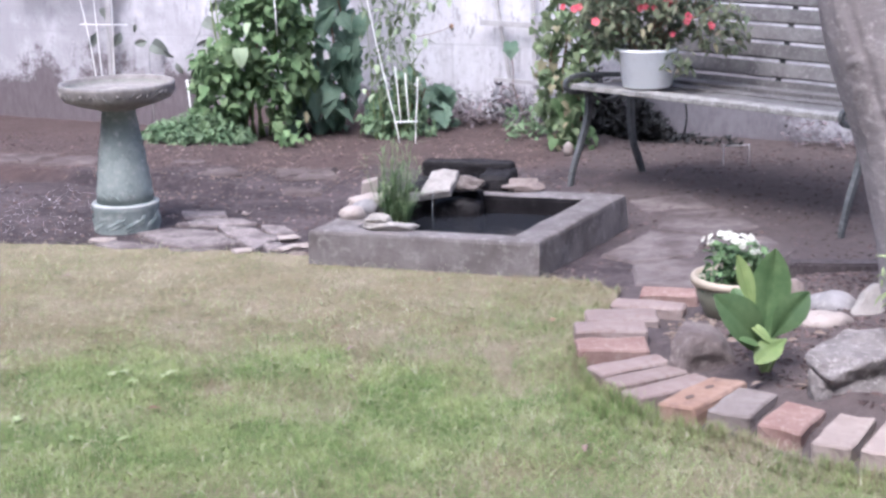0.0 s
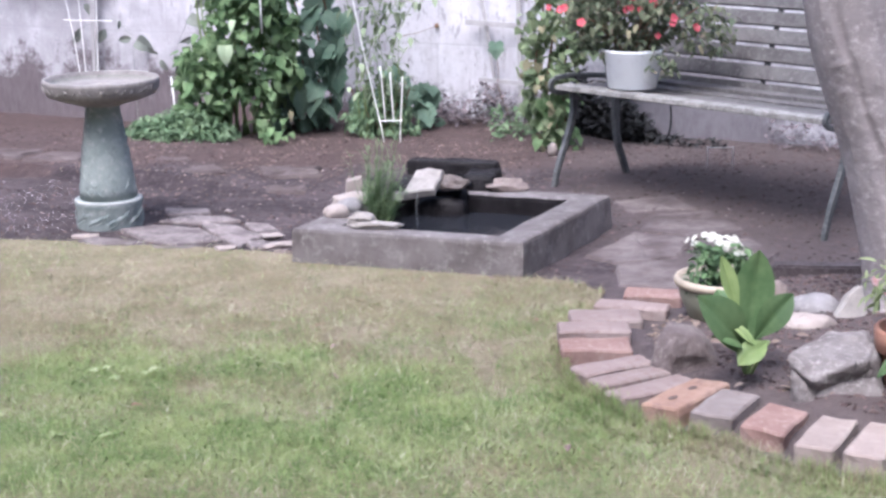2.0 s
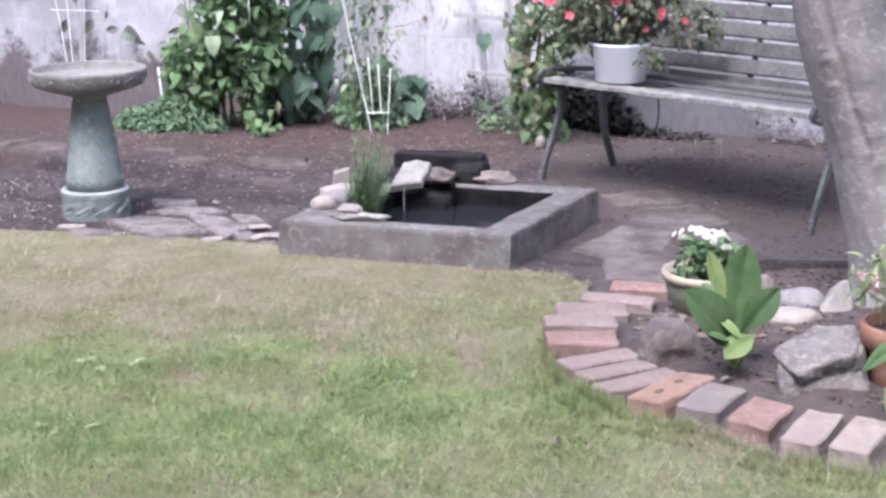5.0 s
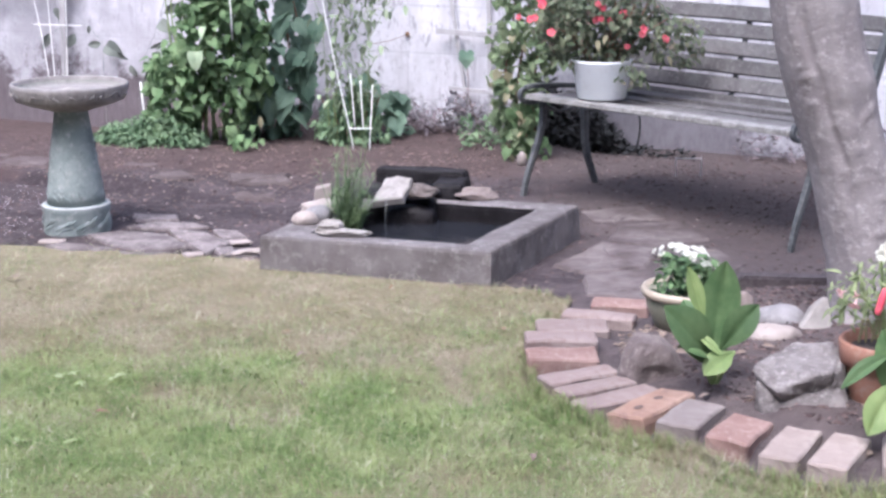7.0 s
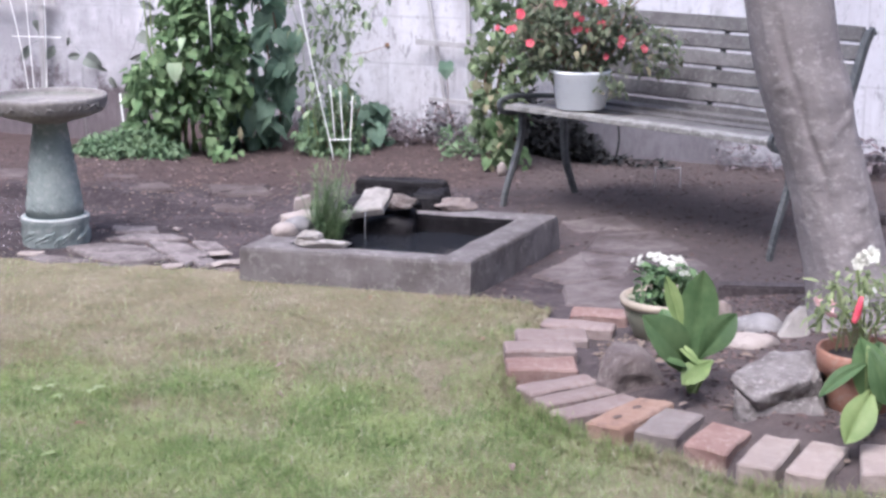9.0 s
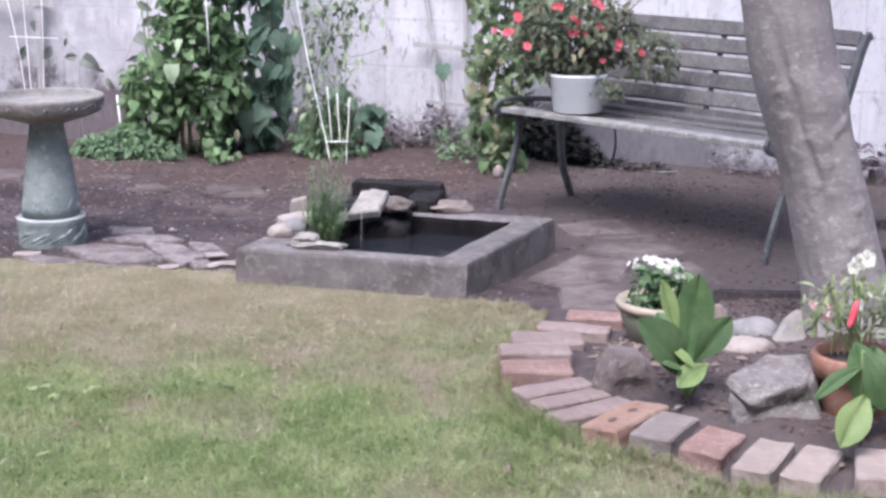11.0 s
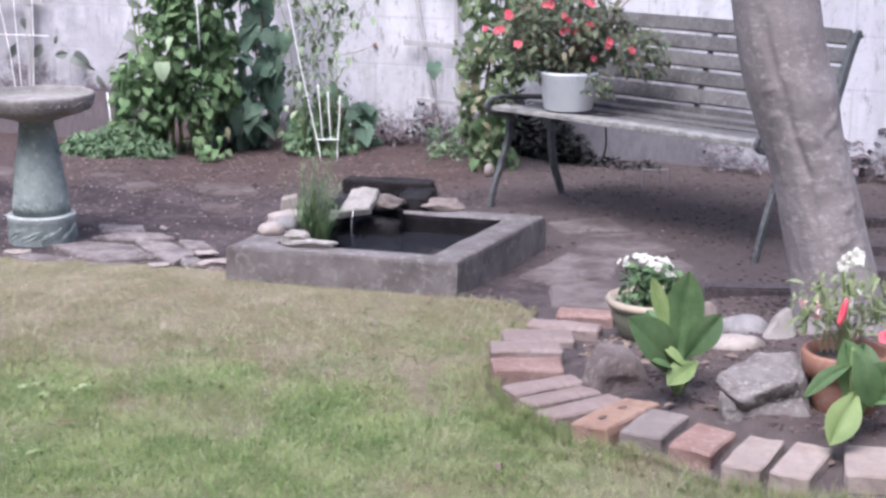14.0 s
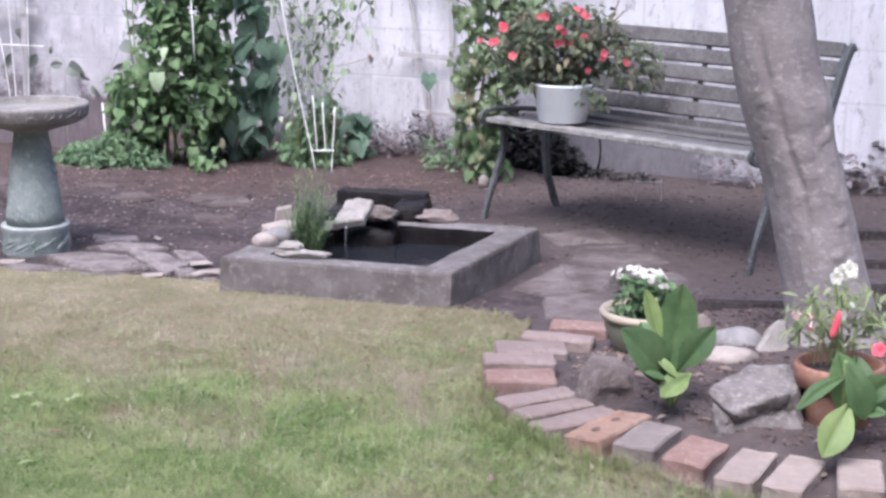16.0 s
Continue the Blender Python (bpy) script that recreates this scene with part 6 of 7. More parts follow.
BIG = [(-0.131, -0.050, 0.122), (-0.126, -0.034, 0.140), (-0.082, -0.090, 0.086), (-0.072, -0.082, 0.100), (-0.043, -0.085, 0.104), (0.018, -0.075, 0.124), (0.054, -0.060, 0.128), (0.092, 0.075, 0.158), (0.0, 0.090, 0.150), (-0.075, 0.030, 0.140),
       (-0.100, -0.030, 0.080), (-0.045, -0.050, 0.040), (0.050, -0.045, 0.070), (0.080, 0.060, 0.070), (0.0, 0.080, 0.070), (-0.080, 0.030, 0.070)]
FOOT = [(-0.112, -0.072, -0.01), (-0.104, -0.068, 0.045), (-0.030, -0.096, -0.01), (-0.026, -0.088, 0.040), (0.030, -0.090, 0.046), (0.082, -0.082, 0.056), (0.092, -0.082, 0.0), (0.090, 0.060, 0.0), (-0.06, 0.06, 0.0), (-0.03, -0.052, 0.082), (0.07, -0.045, 0.090), (-0.085, -0.045, 0.085)]
SHOULDER = [(0.020, -0.040, 0.0), (0.030, -0.056, 0.070), (0.058, -0.068, 0.040), (0.092, -0.060, 0.0), (0.050, -0.056, 0.118), (0.078, -0.030, 0.130), (0.100, 0.060, 0.150), (0.100, 0.070, 0.0), (0.0, 0.060, 0.14), (0.0, 0.06, 0.0), (0.100, 0.0, 0.090)]
CHEEK = [(-0.124, -0.050, 0.110), (-0.096, -0.072, 0.084), (-0.112, -0.070, 0.040), (-0.094, -0.082, 0.0), (-0.074, -0.080, 0.030), (-0.120, -0.040, 0.0), (-0.070, 0.040, 0.120), (-0.075, 0.050, 0.0), (-0.050, -0.030, 0.08), (-0.06, -0.04, 0.0)]
body = join(*[hewn(p, 0.938, 3.42, 0.003, 0, k, edge=e, wob=0.009) for p, k, e in ((BIG, 18, 0.006), (FOOT, 23, 0.008), (SHOULDER, 29, 0.008), (CHEEK, 31, 0.006))])
stone_thing("boulder", body, M_ROCK_GREY, "lichened grey boulder with an overhanging ledge in the brick-edged bed", "rock", smooth=False, origin=(0.938, 3.42, 0.02))
LOW = [(-0.066, 0.020, 0.112), (-0.030, 0.055, 0.126), (0.030, 0.060, 0.120), (-0.034, -0.012, 0.126), (0.016, -0.020, 0.114), (0.058, 0.010, 0.094), (-0.078, -0.010, 0.080), (-0.052, -0.045, 0.082), (0.040, -0.050, 0.078), (0.080, -0.030, 0.050), (-0.088, -0.010, 0.026),
       (-0.070, -0.056, 0.0), (0.010, -0.070, 0.0), (0.084, -0.050, 0.0), (0.086, 0.050, 0.0), (-0.064, 0.060, 0.0), (-0.010, -0.060, 0.060)]
body = hewn(LOW, 0, 0, 0.0, 0, 7, edge=0.007, wob=0.008)
# a hollow in the face towards the lawn
for v in body.verts:
    if v.co.y < 0:
        v.co.y += 0.026 * math.exp(-(v.co.x / 0.040) ** 2 - ((v.co.z - 0.034) / 0.042) ** 2)
body.transform(pose(0.626, 3.655, 0.0, 0, 0, 6))
stone_thing("boulder", body, M_ROCK_DARK, "dark brownish boulder with a hollow face in the bed", "rock", smooth=False, origin=(0.622, 3.64, 0.02))
boulder("rock", 1.035, 4.06, 0.035, 0.16, 0.10, 0.058, 0, 83, M_ROCK_BLUE, 0.15, "rounded slate-grey rock in the bed", 3)
boulder("rock", 0.985, 3.90, 0.040, 0.145, 0.09, 0.042, 4, 84, M_ROCK_BEIGE, 0.22, "flat beige rock in the bed", 3)
tri = slab([(-0.052, 0.0), (-0.046, 0.016), (-0.004, 0.066), (0.026, 0.092), (0.040, 0.088), (0.046, 0.0), (0.0, -0.014)], -0.022, 0.022, 0.008, 0.007, 85)
tri.transform(pose(1.118, 3.985, 0.038, 66, 0, 6))
stone_thing("rock", tri, M_ROCK_WHITE, "angular white rock leaning at the tree foot", "rock", smooth=False, origin=(1.118, 3.985, 0.035))
boulder("rock", 0.950, 4.10, 0.035, 0.06, 0.06, 0.085, 30, 86, M_ROCK_PINK, 0.2, "small pinkish rock behind the flower pot", 3)

# pot of white chrysanthemums
CX, CY, CZ = 0.775, 4.00, 0.045
mum = thing("chrysanthemum_pot", CX, CY, CZ, "olive glazed flower pot of white chrysanthemums", "potted plant")
pot = part("pot", lathe([(0.074, CZ), (0.082, CZ + 0.004), (0.108, CZ + 0.065), (0.113, CZ + 0.098), (0.110, CZ + 0.105), (0.10, CZ + 0.105), (0.095, CZ + 0.09), (0.0, CZ + 0.085)], CX, CY, 44), M_GLAZE, mum, smooth=True)
part("rim", lathe([(0.112, CZ + 0.092), (0.122, CZ + 0.096), (0.125, CZ + 0.108), (0.120, CZ + 0.117), (0.110, CZ + 0.116), (0.102, CZ + 0.100)], CX, CY, 44), M_GLAZE_RIM, pot, "buff rolled rim", smooth=True)
MX, MY = CX - 0.01, CY - 0.015
rng_m = random.Random(31)
part("foliage", scattered("foliage", LEAF_OVAL, cloud(420, lambda p: ((p.x - MX) / 0.078) ** 2 + ((p.y - MY) / 0.07) ** 2 < 1 - 0.3 * noise.noise(p * 20), (MX - 0.10, MY - 0.09, CZ + 0.085), (MX + 0.10, MY + 0.09, CZ + 0.205), 0.03, pitch=(-0.8, 0.6), spread=1.3, rng=rng_m)), M_LEAF_MUM, mum, kind="stuff")
WHITE_FLOWER = flower_mesh("flower", 12, 0.0105, M_WHITE_PETAL, 0.15, 0.9)
for k in range(38):
    a, r = rng_m.uniform(0, 6.28), 0.078 * math.sqrt(rng_m.random())
    x, y = MX + r * math.cos(a) * 1.1, MY + r * math.sin(a) * 0.9
    z = CZ + 0.228 - 0.035 * (r / 0.072) ** 2 + rng_m.gauss(0, 0.007) - 0.02 * (x - MX) / 0.07
    fo = put_flower(WHITE_FLOWER, mum, (x, y, z), (1.2 * (x - MX) / 0.08 + rng_m.gauss(0, 0.2), -0.35 + 0.5 * (y - MY) / 0.08, 1.0), rng_m.uniform(0.8, 1.1))
for k in range(5):
    put_flower(WHITE_FLOWER, mum, (MX + 0.055 + 0.006 * k, MY - 0.03, CZ + 0.150 + 0.008 * rng_m.random()), (0.5, -1, 0.4), 0.9)


# broad-leaved plant in front of the pot
def big_leaf(root, tip, width, sag=0.0, cup=0.18, side=(0, -1, 0), steps=12, wave=0.0):
    """A broad leaf from root to tip; side: where its face looks."""
    a, b = Vector(root), Vector(tip)
    f = Vector(side).normalized()
    ax = (b - a)
    s = ax.cross(f).normalized()
    f = s.cross(ax).normalized()
    bm = bmesh.new()
    rows = []
    for i in range(steps + 1):
        t = i / steps
        c = a.lerp(b, t) + f * sag * math.sin(math.pi * t) * ax.length
        prof = 0.10 * (1 - t) if t < 0.12 else 0
        w = width * 0.5 * (max(0.0, math.sin(math.pi * min(1, max(0, (t - 0.04) / 0.96)) ** 1.22)) ** 0.74 + prof)
        w = max(w, 0.002)
        row = []
        for q in (-1, -0.6, -0.2, 0, 0.2, 0.6, 1):
            p = c + s * w * q + f * (cup * w * q * q + wave * w * math.sin(9 * t + 2 * q)) - f * (0.010 * (1 - abs(q)) if q == 0 else 0)
            row.append(bm.verts.new(p))
        rows.append(row)
    for r0, r1 in zip(rows, rows[1:]):
        for i in range(6):
            bm.faces.new((r0[i], r0[i + 1], r1[i + 1], r1[i]))
    return bm


hosta = thing("broad_leaved_plant", 0.755, 3.54, 0.045, "broad-leaved bright green plant growing in the brick-edged bed", "plant")
HOSTA = [
    ((0.748, 3.53, 0.112), (0.776, 3.555, 0.342), 0.096, -0.03, 0.08, (-0.2, -1, 0.2)),
    ((0.730, 3.54, 0.19), (0.688, 3.56, 0.328), 0.044, 0.0, 0.15, (0.4, -1, 0.1)),
    ((0.742, 3.52, 0.09), (0.622, 3.49, 0.252), 0.104, 0.14, 0.16, (0.35, -1, 0.65)),
    ((0.765, 3.53, 0.13), (0.850, 3.52, 0.245), 0.072, 0.08, 0.15, (-0.3, -1, 0.5)),
    ((0.790, 3.49, 0.140), (0.712, 3.445, 0.098), 0.062, 0.10, 0.12, (0.05, -0.6, 1)),
    ((0.694, 3.515, 0.188), (0.756, 3.47, 0.136), 0.026, 0.06, 0.10, (0.3, -0.8, 0.8)),
    ((0.735, 3.515, 0.12), (0.655, 3.46, 0.165), 0.075, 0.16, 0.15, (0.1, -0.7, 1)),
    ((0.745, 3.56, 0.12), (0.700, 3.66, 0.22), 0.08, 0.05, 0.12, (0.3, -1, 0.6)),
]
for root, tip, w, sag, cup, side in HOSTA:
    young = w in (0.044, 0.026, 0.062)
    lf = part("leaf", big_leaf(root, tip, w, sag, cup, side), M_BROAD_LIGHT if young else M_BROAD, hosta, "pale young leaf" if young else "", smooth=True)
    part("stalk", rod(smooth_path([(0.755, 3.54, 0.03), Vector(root).lerp(Vector((0.755, 3.54, 0.03)), 0.4), root], 3), 0.0045, 6), M_GREEN_STEM, lf, smooth=True)

# terracotta pot with mixed flowers
TX, TY, TZ = 1.122, 3.42, 0.010
terra = thing("terracotta_pot", TX, TY, TZ, "terracotta pot of pink, red and white flowers", "potted plant")
tp = part("pot", lathe([(0.066, TZ), (0.070, TZ + 0.004), (0.088, TZ + 0.13), (0.088, TZ + 0.14), (0.075, TZ + 0.15), (0.0, TZ + 0.15)], TX, TY, 40), M_TERRA, terra, smooth=True)
part("rim", lathe([(0.090, TZ + 0.122), (0.101, TZ + 0.126), (0.104, TZ + 0.172), (0.100, TZ + 0.178), (0.091, TZ + 0.176), (0.085, TZ + 0.150)], TX, TY, 40), M_TERRA, tp, smooth=True)
part("potting_soil", lathe([(0.087, TZ + 0.152), (0.06, TZ + 0.160), (0.0004, TZ + 0.164)], TX, TY, 30, closed=False), M_POT_SOIL, tp, "dark potting soil", smooth=True)
rng_t = random.Random(41)
part("foliage", scattered("foliage", LEAF_LONG, cloud(360, lambda p: ((p.x - 1.125) / 0.13) ** 2 + ((p.z - 0.29) / 0.085) ** 2 < 1 + 0.4 * noise.noise(p * 14), (1.005, 3.38, 0.20), (1.265, 3.50, 0.40), 0.036, pitch=(-0.9, 0.7), spread=1.4, rng=rng_t)), M_LEAF_LIME, terra, kind="stuff")
for tip in ((1.082, 3.37, 0.408), (1.102, 3.38, 0.358), (1.017, 3.36, 0.318), (1.197, 3.36, 0.288), (1.057, 3.36, 0.288)):
    part("stem", rod(smooth_path([(TX, TY, 0.19), ((TX + tip[0]) / 2, 3.39, 0.28), tip], 4), 0.0028, 5), M_GREEN_STEM, terra)
for k in range(7):
    s = TX + rng_t.gauss(-0.03, 0.03)
    part("pale_stalk", rod([(s, 3.36, 0.20), (s - 0.01 + rng_t.gauss(0, 0.01), 3.34, 0.26)], 0.003, 5), M_LEAF_YELLOW, terra)


def petunia_mesh(name, r, material, deep=0.5):
    """A frilled trumpet opening along +z."""
    v, f = [], []
    rows = ((0.10, -deep), (0.22, -0.25 * deep), (0.60, 0.0), (0.85, 0.05), (1.0, 0.0))
    n = 25
    for i, (q, z) in enumerate(rows):
        for k in range(n):
            a = 2 * math.pi * k / n
            w = 1 + (0.10 * math.sin(5 * a) + 0.06 * math.sin(13 * a)) * q
            v.append((r * q * w * math.cos(a), r * q * w * math.sin(a), r * (z + 0.13 * q * q * math.sin(8 * a + i))))
    for i in range(len(rows) - 1):
        for k in range(n):
            f.append([i * n + k, i * n + (k + 1) % n, (i + 1) * n + (k + 1) % n, (i + 1) * n + k])
    me = bpy.data.meshes.new(name)
    me.from_pydata(v, [], f)
    me.materials.append(material)
    return me


BLOOM_W = petunia_mesh("white_flower", 0.020, M_WHITE_PETAL)
BLOOM_R = petunia_mesh("red_flower", 0.019, M_RED, 1.1)
BLOOM_P = petunia_mesh("pink_flower", 0.013, M_PINK_PALE, 1.4)
for p, s, face in (((1.103, 3.33, 0.429), 1.0, (0.3, -1, 0.5)), ((1.086, 3.335, 0.420), 0.9, (-0.1, -1, 0.2)), ((1.072, 3.33, 0.409), 0.75, (-0.6, -0.8, 0.1)), ((1.096, 3.335, 0.322), 0.62, (0.7, -0.7, 0.1)), ((1.122, 3.36, 0.34), 0.4, (0.5, -0.5, 0.6))):
    put_flower(BLOOM_W, terra, p, face, s, "white_flower")
put_flower(BLOOM_R, terra, (1.176, 3.32, 0.246), (-0.5, -0.6, 0.5), 0.9, "red_flower")
for p, s, face in (((0.990, 3.35, 0.318), 0.9, (-0.8, -0.3, -0.2)), ((1.022, 3.34, 0.290), 1.0, (-0.3, -0.5, -0.7)), ((1.030, 3.36, 0.308), 0.7, (0.2, -0.4, -0.8))):
    put_flower(BLOOM_P, terra, p, face, s, "pink_flower")
bud = smooth_path([(1.083, 3.325, 0.334), (1.078, 3.325, 0.312), (1.073, 3.325, 0.290), (1.068, 3.325, 0.275)], 4)
part("red_bud", sweep(bud, [(0.010 * math.cos(2 * math.pi * k / 9), 0.007 * math.sin(2 * math.pi * k / 9)) for k in range(9)], sizes=[0.35 + 0.8 * math.sin(math.pi * (0.12 + 0.7 * k / (len(bud) - 1))) for k in range(len(bud))]), M_RED, terra, "half-open red flower", smooth=True)
lily = thing("broad_leaved_plant", 1.073, 3.22, 0.045, "broad-leaved green plant drooping beside the terracotta pot", "plant")
LILY = [
    ((1.098, 3.24, 0.085), (1.062, 3.255, 0.262), 0.092, 0.10, 0.15, (0.15, -1, 0.35)),
    ((1.095, 3.25, 0.12), (1.122, 3.30, 0.238), 0.085, 0.08, 0.15, (-0.1, -1, 0.4)),
    ((1.078, 3.23, 0.212), (0.953, 3.17, 0.156), 0.036, 0.14, 0.25, (-0.1, -0.7, 1)),
    ((1.078, 3.195, 0.165), (1.000, 3.12, 0.066), 0.074, 0.10, 0.12, (-0.25, -1, 0.35)),
    ((1.072, 3.225, 0.250), (1.112, 3.19, 0.125), 0.070, 0.12, 0.15, (0.1, -1, 0.3)),
    ((1.100, 3.24, 0.150), (1.175, 3.20, 0.215), 0.062, 0.12, 0.15, (-0.1, -0.9, 0.6)),
    ((1.110, 3.22, 0.130), (1.150, 3.17, 0.145), 0.034, 0.10, 0.15, (0, -0.8, 0.8)),
    ((1.110, 3.25, 0.120), (1.200, 3.25, 0.190), 0.080, 0.10, 0.15, (-0.1, -1, 0.6)),
]
for root, tip, w, sag, cup, side in LILY:
    lf = part("leaf", big_leaf(root, tip, w, sag, cup, side), M_BROAD_LIGHT if w == 0.074 else M_BROAD, lily, smooth=True)
    part("stalk", rod(smooth_path([(1.073, 3.23, 0.02), Vector(root).lerp(Vector((1.073, 3.23, 0.02)), 0.4), root], 3), 0.0045, 6), M_GREEN_STEM, lf, smooth=True)

# timber edging behind the bed, and low timber steps beyond the tree
edging = solid("timber_edging", slat_box(0.62, 0.060, 0.085, pose(1.34, 4.49, 0.012, 0, 0, -8), 0.006, 8, 0.003, 2), M_TIMBER, "dark weathered timber board edging the bed", "garden edging")
for k, (x, y, z, l) in enumerate(((2.10, 5.58, 0.015, 0.62), (2.02, 5.13, 0.012, 0.70), (1.94, 4.80, 0.010, 0.70))):
    solid("timber_step", slat_box(l, 0.09, 0.06, pose(x + 0.05, y, z - 0.012, 0, 0, -4), 0.006, 6, 0.003, k), M_TIMBER, "low weathered timber laid across the soil", "garden step", "timber steps")

# ---- litter on the soil ----
CHIP = (np.array([(-0.5, -0.25, 0), (0.5, -0.3, 0.02), (0.45, 0.3, 0.05), (-0.4, 0.25, 0.0), (-0.3, -0.1, 0.22), (0.3, -0.12, 0.25), (0.25, 0.14, 0.24), (-0.25, 0.12, 0.2)]),
        [[4, 5, 6, 7], [0, 1, 5, 4], [1, 2, 6, 5], [2, 3, 7, 6], [3, 0, 4, 7]])


def litter(count, lo, hi, size, keep, rng):
    out = []
    while len(out) < count:
        x, y = rng.uniform(lo[0], hi[0]), rng.uniform(lo[1], hi[1])
        if not keep(x, y):
            continue
        s = size * rng.uniform(0.4, 1.3)
        out.append(Matrix.Translation((x, y, soil_height(x, y) - 0.001)) @ Euler((rng.gauss(0, 0.25), rng.gauss(0, 0.25), rng.uniform(0, 6.28))).to_matrix().to_4x4() @ Matrix.Diagonal((s, s * rng.uniform(0.4, 1.0), s, 1)))
    return out


rng_l = random.Random(51)


def bare(x, y):
    if in_lawn(np.array(x), np.array(y)):
        return False
    p = Vector((x, y))
    a, b = P_FR - P_FL, P_BL - P_FL
    q = p - P_FL
    det = a.x * b.y - a.y * b.x
    u, v = (q.x * b.y - q.y * b.x) / det, (a.x * q.y - a.y * q.x) / det
    return not (-0.02 < u < 1.02 and -0.02 < v < 1.02)


solid("mulch", scattered("mulch", CHIP, litter(11000, (-2.4, 4.6), (2.3, 8.4), 0.017, bare, rng_l)), M_MULCH, "bark chips and crumbs scattered over the soil", "mulch", kind="stuff")
solid("bed_litter", scattered("bed_litter", CHIP, litter(4200, (0.50, 3.1), (1.5, 4.5), 0.016, lambda x, y: bare(x, y) and (x - 1.3) ** 2 + (y - 3.82) ** 2 < 0.42, rng_l)), M_MULCH, "crumbs of soil and dry leaves in the bed", "mulch", kind="stuff")
solid("bed_leaf_scraps", scattered("bed_leaf_scraps", CHIP, litter(420, (0.50, 3.1), (1.5, 4.5), 0.015, lambda x, y: bare(x, y) and (x - 1.3) ** 2 + (y - 3.82) ** 2 < 0.42 and noise.noise(Vector((x * 6, y * 6, 3))) > -0.05, rng_l)), M_LEAF_TAN, "dry tan leaf scraps on the soil of the bed", "leaf litter", kind="stuff")
solid("leaf_heap", scattered("leaf_heap", CHIP, litter(60, (0.58, 3.84), (0.72, 4.06), 0.024, bare, rng_l)), M_LEAF_TAN, "small heap of curled dry leaves between bricks and boulder", "leaf litter", kind="stuff")
solid("fallen_petals", scattered("fallen_petals", CHIP, litter(950, (-2.0, 5.35), (-1.20, 6.25), 0.0064, lambda x, y: bare(x, y) and noise.noise(Vector((x * 4, y * 4, 2))) > -0.35, rng_l)), M_PETAL, "pale fallen petals and chips on dark soil", "petals", kind="stuff")
solid("pale_grit", scattered("pale_grit", CHIP, litter(420, (-1.6, 5.2), (1.4, 7.5), 0.013, bare, rng_l)), M_ROCK_BEIGE, "pale grit and small chips on the soil", "grit", kind="stuff")

solid("dry_leaf_litter", scattered("dry_leaf_litter", CHIP, litter(1500, (-1.5, 5.9), (0.45, 7.3), 0.013, lambda x, y: bare(x, y) and noise.noise(Vector((x * 2.5, y * 2.5, 9))) > -0.1, rng_l)), M_LEAF_TAN, "small dry tan leaf scraps strewn under the climbers", "leaf litter", kind="stuff")
build_grass()


def lawn_straws(count, lo, hi, seed):
    """Dry stalks lying across the grass."""
    rng = random.Random(seed)
    shape = (np.array([(-0.02, 0, 0), (0.02, 0, 0), (0.018, 0.5, 0.10), (-0.018, 0.5, 0.10), (0.0, 1.0, 0.06)]), [[0, 1, 2, 3], [3, 2, 4]])
    out = []
    while len(out) < count:
        x, y = rng.uniform(-2.0, 1.3), rng.uniform(2.2, 5.3)
        if not in_lawn(np.array(x), np.array(y)) or noise.noise(Vector((x * 3.0, y * 3.0, 5))) < rng.uniform(-0.6, 0.5):
            continue
        s = rng.uniform(lo, hi)
        out.append(Matrix.Translation((x, y, rng.uniform(0.014, 0.026))) @ Matrix.Rotation(rng.uniform(0, 6.28), 4, "Z") @ Matrix.Rotation(rng.gauss(0.1, 0.25), 4, "X") @ Matrix.Diagonal((s * 0.75, s, s, 1)))
    return scattered("straw_litter", shape, out)


solid("straw_litter", lawn_straws(8500, 0.014, 0.040, 8), M_STRAW, "dry straw stalks scattered over the mown lawn", "straw", kind="stuff")


for k, (x, y) in enumerate(((0.70, 3.42), (0.735, 3.47), (0.80, 3.42), (0.79, 3.60), (0.88, 3.75), (0.93, 3.80), (0.58, 3.80), (0.66, 3.80), (0.62, 3.92), (0.84, 3.45), (1.02, 3.14), (0.70, 3.75))):
    solid("fallen_leaf", scattered("fallen_leaf", LEAF_OVAL, [leaf_pose(Vector((x, y, soil_height(x, y) + 0.008)), 0.034, k * 2.1, 0.25, 0.5 * math.sin(k * 3))]), M_LEAF_TAN, "dry curled leaf fallen on the soil of the bed", "leaf", "fallen leaves in the bed", origin=(x, y, 0.05))


# weeds and fallen leaves in the lawn
def lawn_weed(x, y, r, seed):
    rng = random.Random(seed)
    t = thing("lawn_weed", x, y, 0.008, "small pale green weed rosette in the lawn", "weed", "weeds in the lawn")
    for k in range(7):
        a = 2 * math.pi * k / 7 + rng.gauss(0, 0.2)
        part("leaf", scattered("leaf", LEAF_OVAL, [leaf_pose(Vector((x, y, 0.018)), r * rng.uniform(0.6, 1.0), a, rng.uniform(0.1, 0.6))]), M_GRASS_PALE, t)


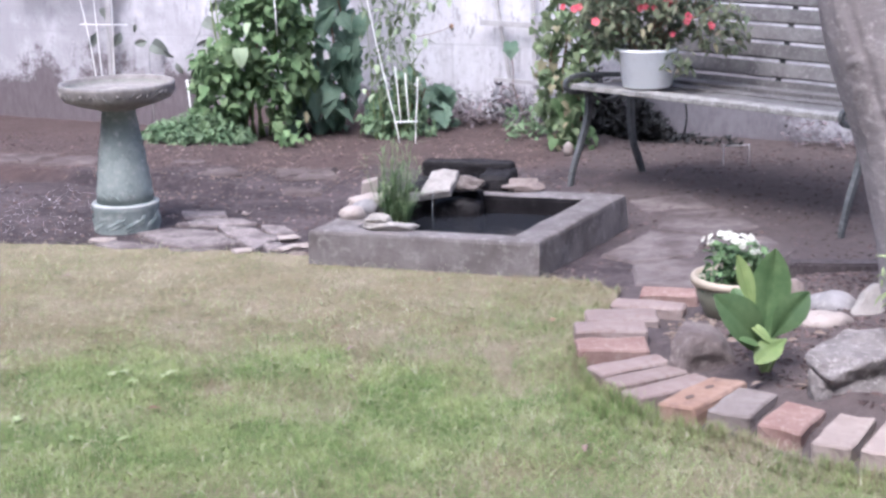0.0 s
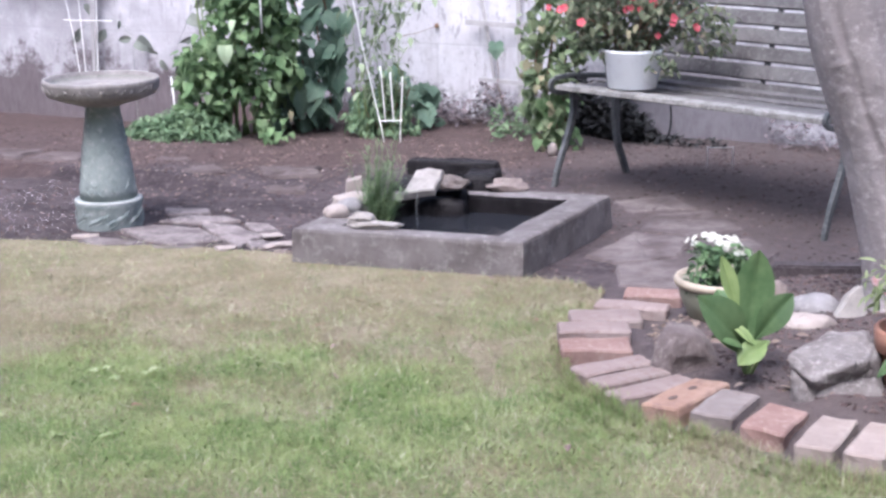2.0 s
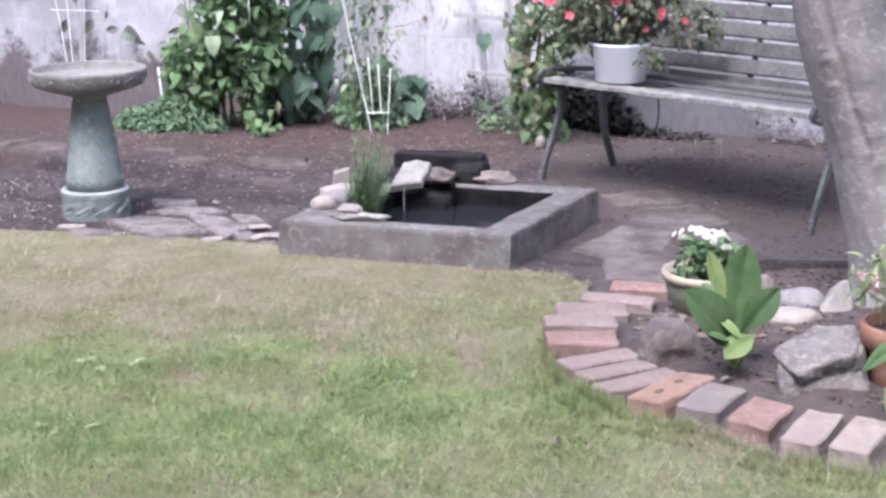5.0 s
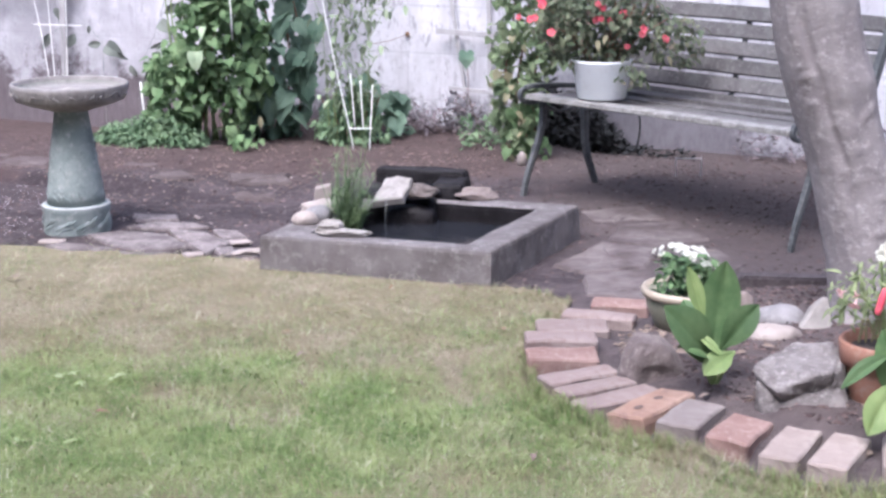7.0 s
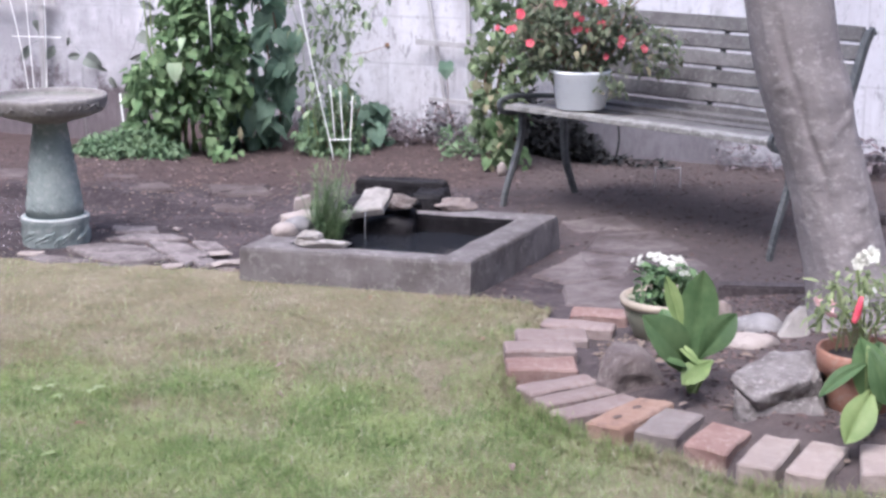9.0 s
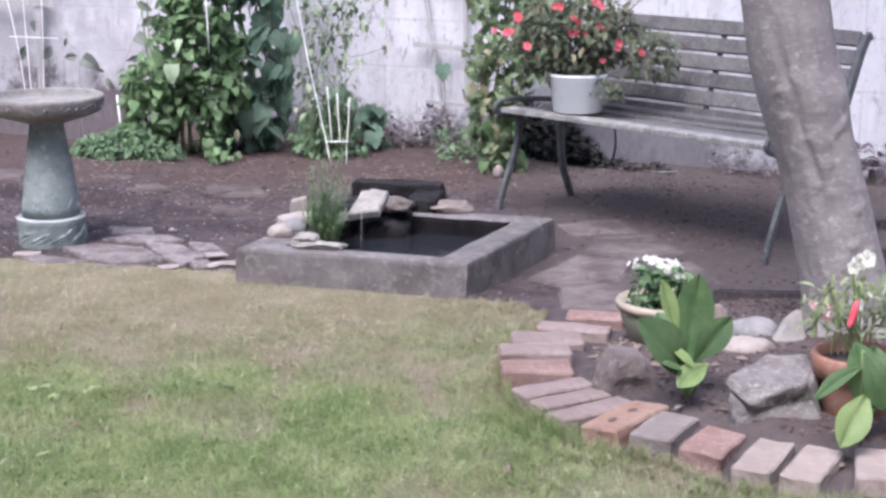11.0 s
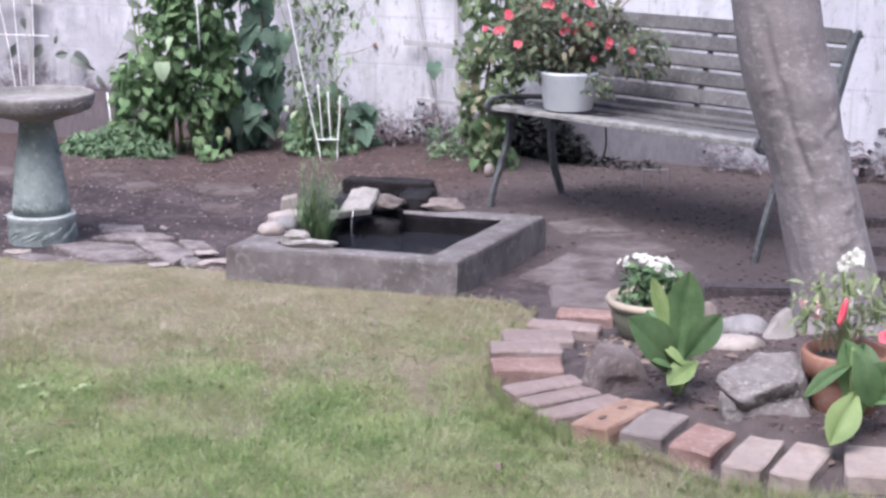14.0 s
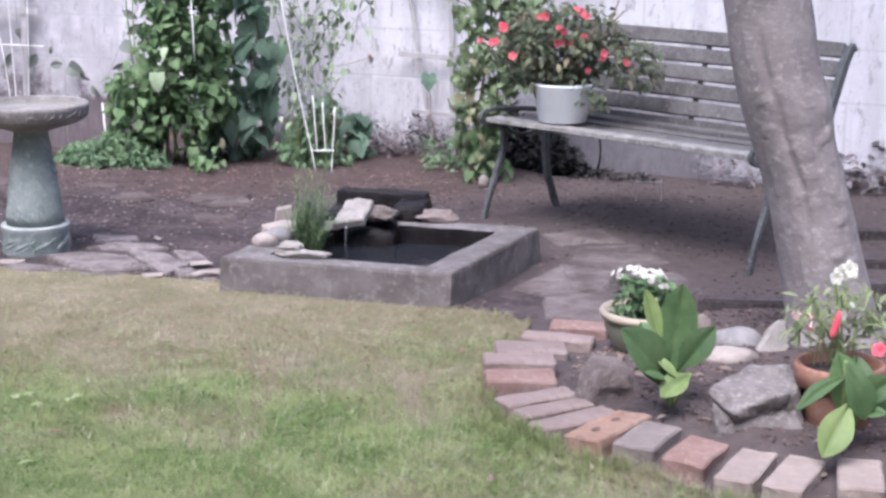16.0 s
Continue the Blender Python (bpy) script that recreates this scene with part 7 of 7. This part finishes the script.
for k, (x, y) in enumerate(((-0.803, 3.755), (-0.684, 3.735), (-0.829, 3.281), (-0.772, 3.675), (-0.717, 3.275), (-0.99, 3.415), (-0.835, 3.73), (-0.70, 3.71))):
    lawn_weed(x, y, 0.021, k)
for k, (x, y, s) in enumerate(((-0.747, 4.346, 0.045), (-0.279, 4.072, 0.04), (-0.238, 3.89, 0.03), (-0.242, 3.654, 0.03), (-0.693, 3.442, 0.035), (-0.928, 3.986, 0.04), (-1.143, 4.687, 0.05), (-0.009, 4.55, 0.03), (0.176, 4.53, 0.03), (-0.297, 4.255, 0.03), (0.294, 4.064, 0.04), (-0.1, 3.95, 0.03), (0.291, 3.144, 0.03))):
    ob = solid("fallen_leaf", scattered("fallen_leaf", LEAF_LONG if k % 2 else LEAF_OVAL, [leaf_pose(Vector((x, y, 0.027)), s, k * 1.3, 0.1)]), M_STEM if k % 3 == 1 else M_LEAF_TAN, "dry curled leaf fallen on the lawn", "leaf", "fallen leaves", origin=(x, y, 0.02))

# ---- bricks of the bed edge ----
BRICK_ME = {}


def brick_mesh(l, w, h, seed):
    key = (l, w, h, seed)
    if key not in BRICK_ME:
        bm = bmesh.new()
        bmesh.ops.create_cube(bm, size=1, matrix=Matrix.Diagonal((l, w, h, 1)))
        bmesh.ops.subdivide_edges(bm, edges=bm.edges[:], cuts=3, use_grid_fill=True)
        bmesh.ops.bevel(bm, geom=[e for e in bm.edges if e.calc_face_angle() > 0.5], offset=0.005, segments=1, affect="EDGES")
        rough_up(bm, 0.0028, 13, seed)
        rough_up(bm, 0.0030, 70, seed + 5)
        me = to_mesh("brick", bm, M_BRICK)
        BRICK_ME[key] = me
    return BRICK_ME[key]


BRICKS = [  # x, y, turn, length, width, top, roll, material, words
    (0.630, 4.225, -13, 0.165, 0.088, 0.058, 0, M_BRICK, "reddish old brick edging the bed"),
    (0.555, 4.108, -20, 0.205, 0.075, 0.058, 0, M_BRICK_GREY, "dusty grey-pink brick edging the bed"),
    (0.470, 4.012, -3, 0.195, 0.115, 0.056, 0, M_BRICK_GREY, "dusty grey-pink brick edging the bed"),
    (0.420, 3.832, -2, 0.186, 0.092, 0.080, 0, M_BRICK_GREY, "raised dusty grey-pink brick edging the bed"),
    (0.412, 3.726, -2, 0.178, 0.106, 0.067, 0, M_BRICK, "dull red brick leaning on a raised one"),
    (0.440, 3.590, 27, 0.205, 0.072, 0.058, 2, M_BRICK_GREY, "dusty grey-pink brick edging the bed"),
    (0.470, 3.515, 28, 0.205, 0.068, 0.055, 0, M_BRICK_GREY, "dusty grey-pink brick edging the bed"),
    (0.510, 3.428, 31, 0.225, 0.074, 0.056, 0, M_BRICK_GREY, "dusty grey-pink brick edging the bed"),
    (0.580, 3.362, 49, 0.235, 0.098, 0.062, -3, M_BRICK_ORANGE, "orange brick with holes edging the bed"),
    (0.655, 3.293, 57, 0.180, 0.100, 0.062, 0, M_BRICK_SLATE, "grey-brown brick edging the bed"),
    (0.740, 3.190, 58, 0.175, 0.098, 0.062, 4, M_BRICK, "dull red brick tilted in the bed edge"),
    (0.832, 3.104, 60, 0.205, 0.084, 0.060, 0, M_BRICK_PALE, "pale worn brick edging the bed"),
    (0.924, 3.056, 60, 0.210, 0.086, 0.060, 0, M_BRICK_PALE, "pale worn brick edging the bed"),
    (1.060, 3.045, 74, 0.185, 0.096, 0.060, 0, M_BRICK_PALE, "pale worn brick edging the bed"),
]
for k, (x, y, turn, l, w, top, roll, m, words) in enumerate(BRICKS):
    x, y, top = x * 1.0153, y * 1.0153, top - 0.018
    me = brick_mesh(l, w, 0.075, k).copy()
    me.materials.clear()
    me.materials.append(m)
    ob = new("brick", me)
    ob.matrix_basis = pose(x, y, top - 0.0375, roll, 0, turn)
    tagged(ob, words, "brick", "bricks edging the bed")
    if m is M_BRICK_ORANGE:
        for s in (-0.05, 0.035):
            dip = lathe([(0.0095, 0.0370), (0.0108, 0.0388), (0.0085, 0.0392), (0.0, 0.0388)], 0, 0, 12)
            dip.transform(Matrix.Translation((s, 0.004, 0)) @ Matrix.Diagonal((1.5, 0.85, 1, 1)))
            hole = new("hole", to_mesh("hole", dip, M_HOLE))
            hole.parent = ob

# ---- blocks of the wall ----
BLOCKS = []
for k in range(3):
    bm = bmesh.new()
    bmesh.ops.create_cube(bm, size=1, matrix=Matrix.Diagonal((0.453, 0.03, 0.223, 1)))
    bmesh.ops.bevel(bm, geom=bm.edges[:], offset=0.0025, segments=1, affect="EDGES")
    BLOCKS.append(to_mesh("block", bm, M_WALL))
for row in range(-1, 9):
    for col in range(-10, 10):
        u = -1.855 + 0.46 * col + 0.23 + 1.84 + (0.23 if row % 2 == 0 else 0)
        if not -4.2 < u < 4.6:
            continue
        ob = new("block", BLOCKS[(row + col) % 3])
        ob.parent = wall
        ob.matrix_basis = WALL_M @ Matrix.Translation((u, 0.015 + 0.0004 * math.sin(row * 5 + col * 3), 0.015 + 0.23 * row))
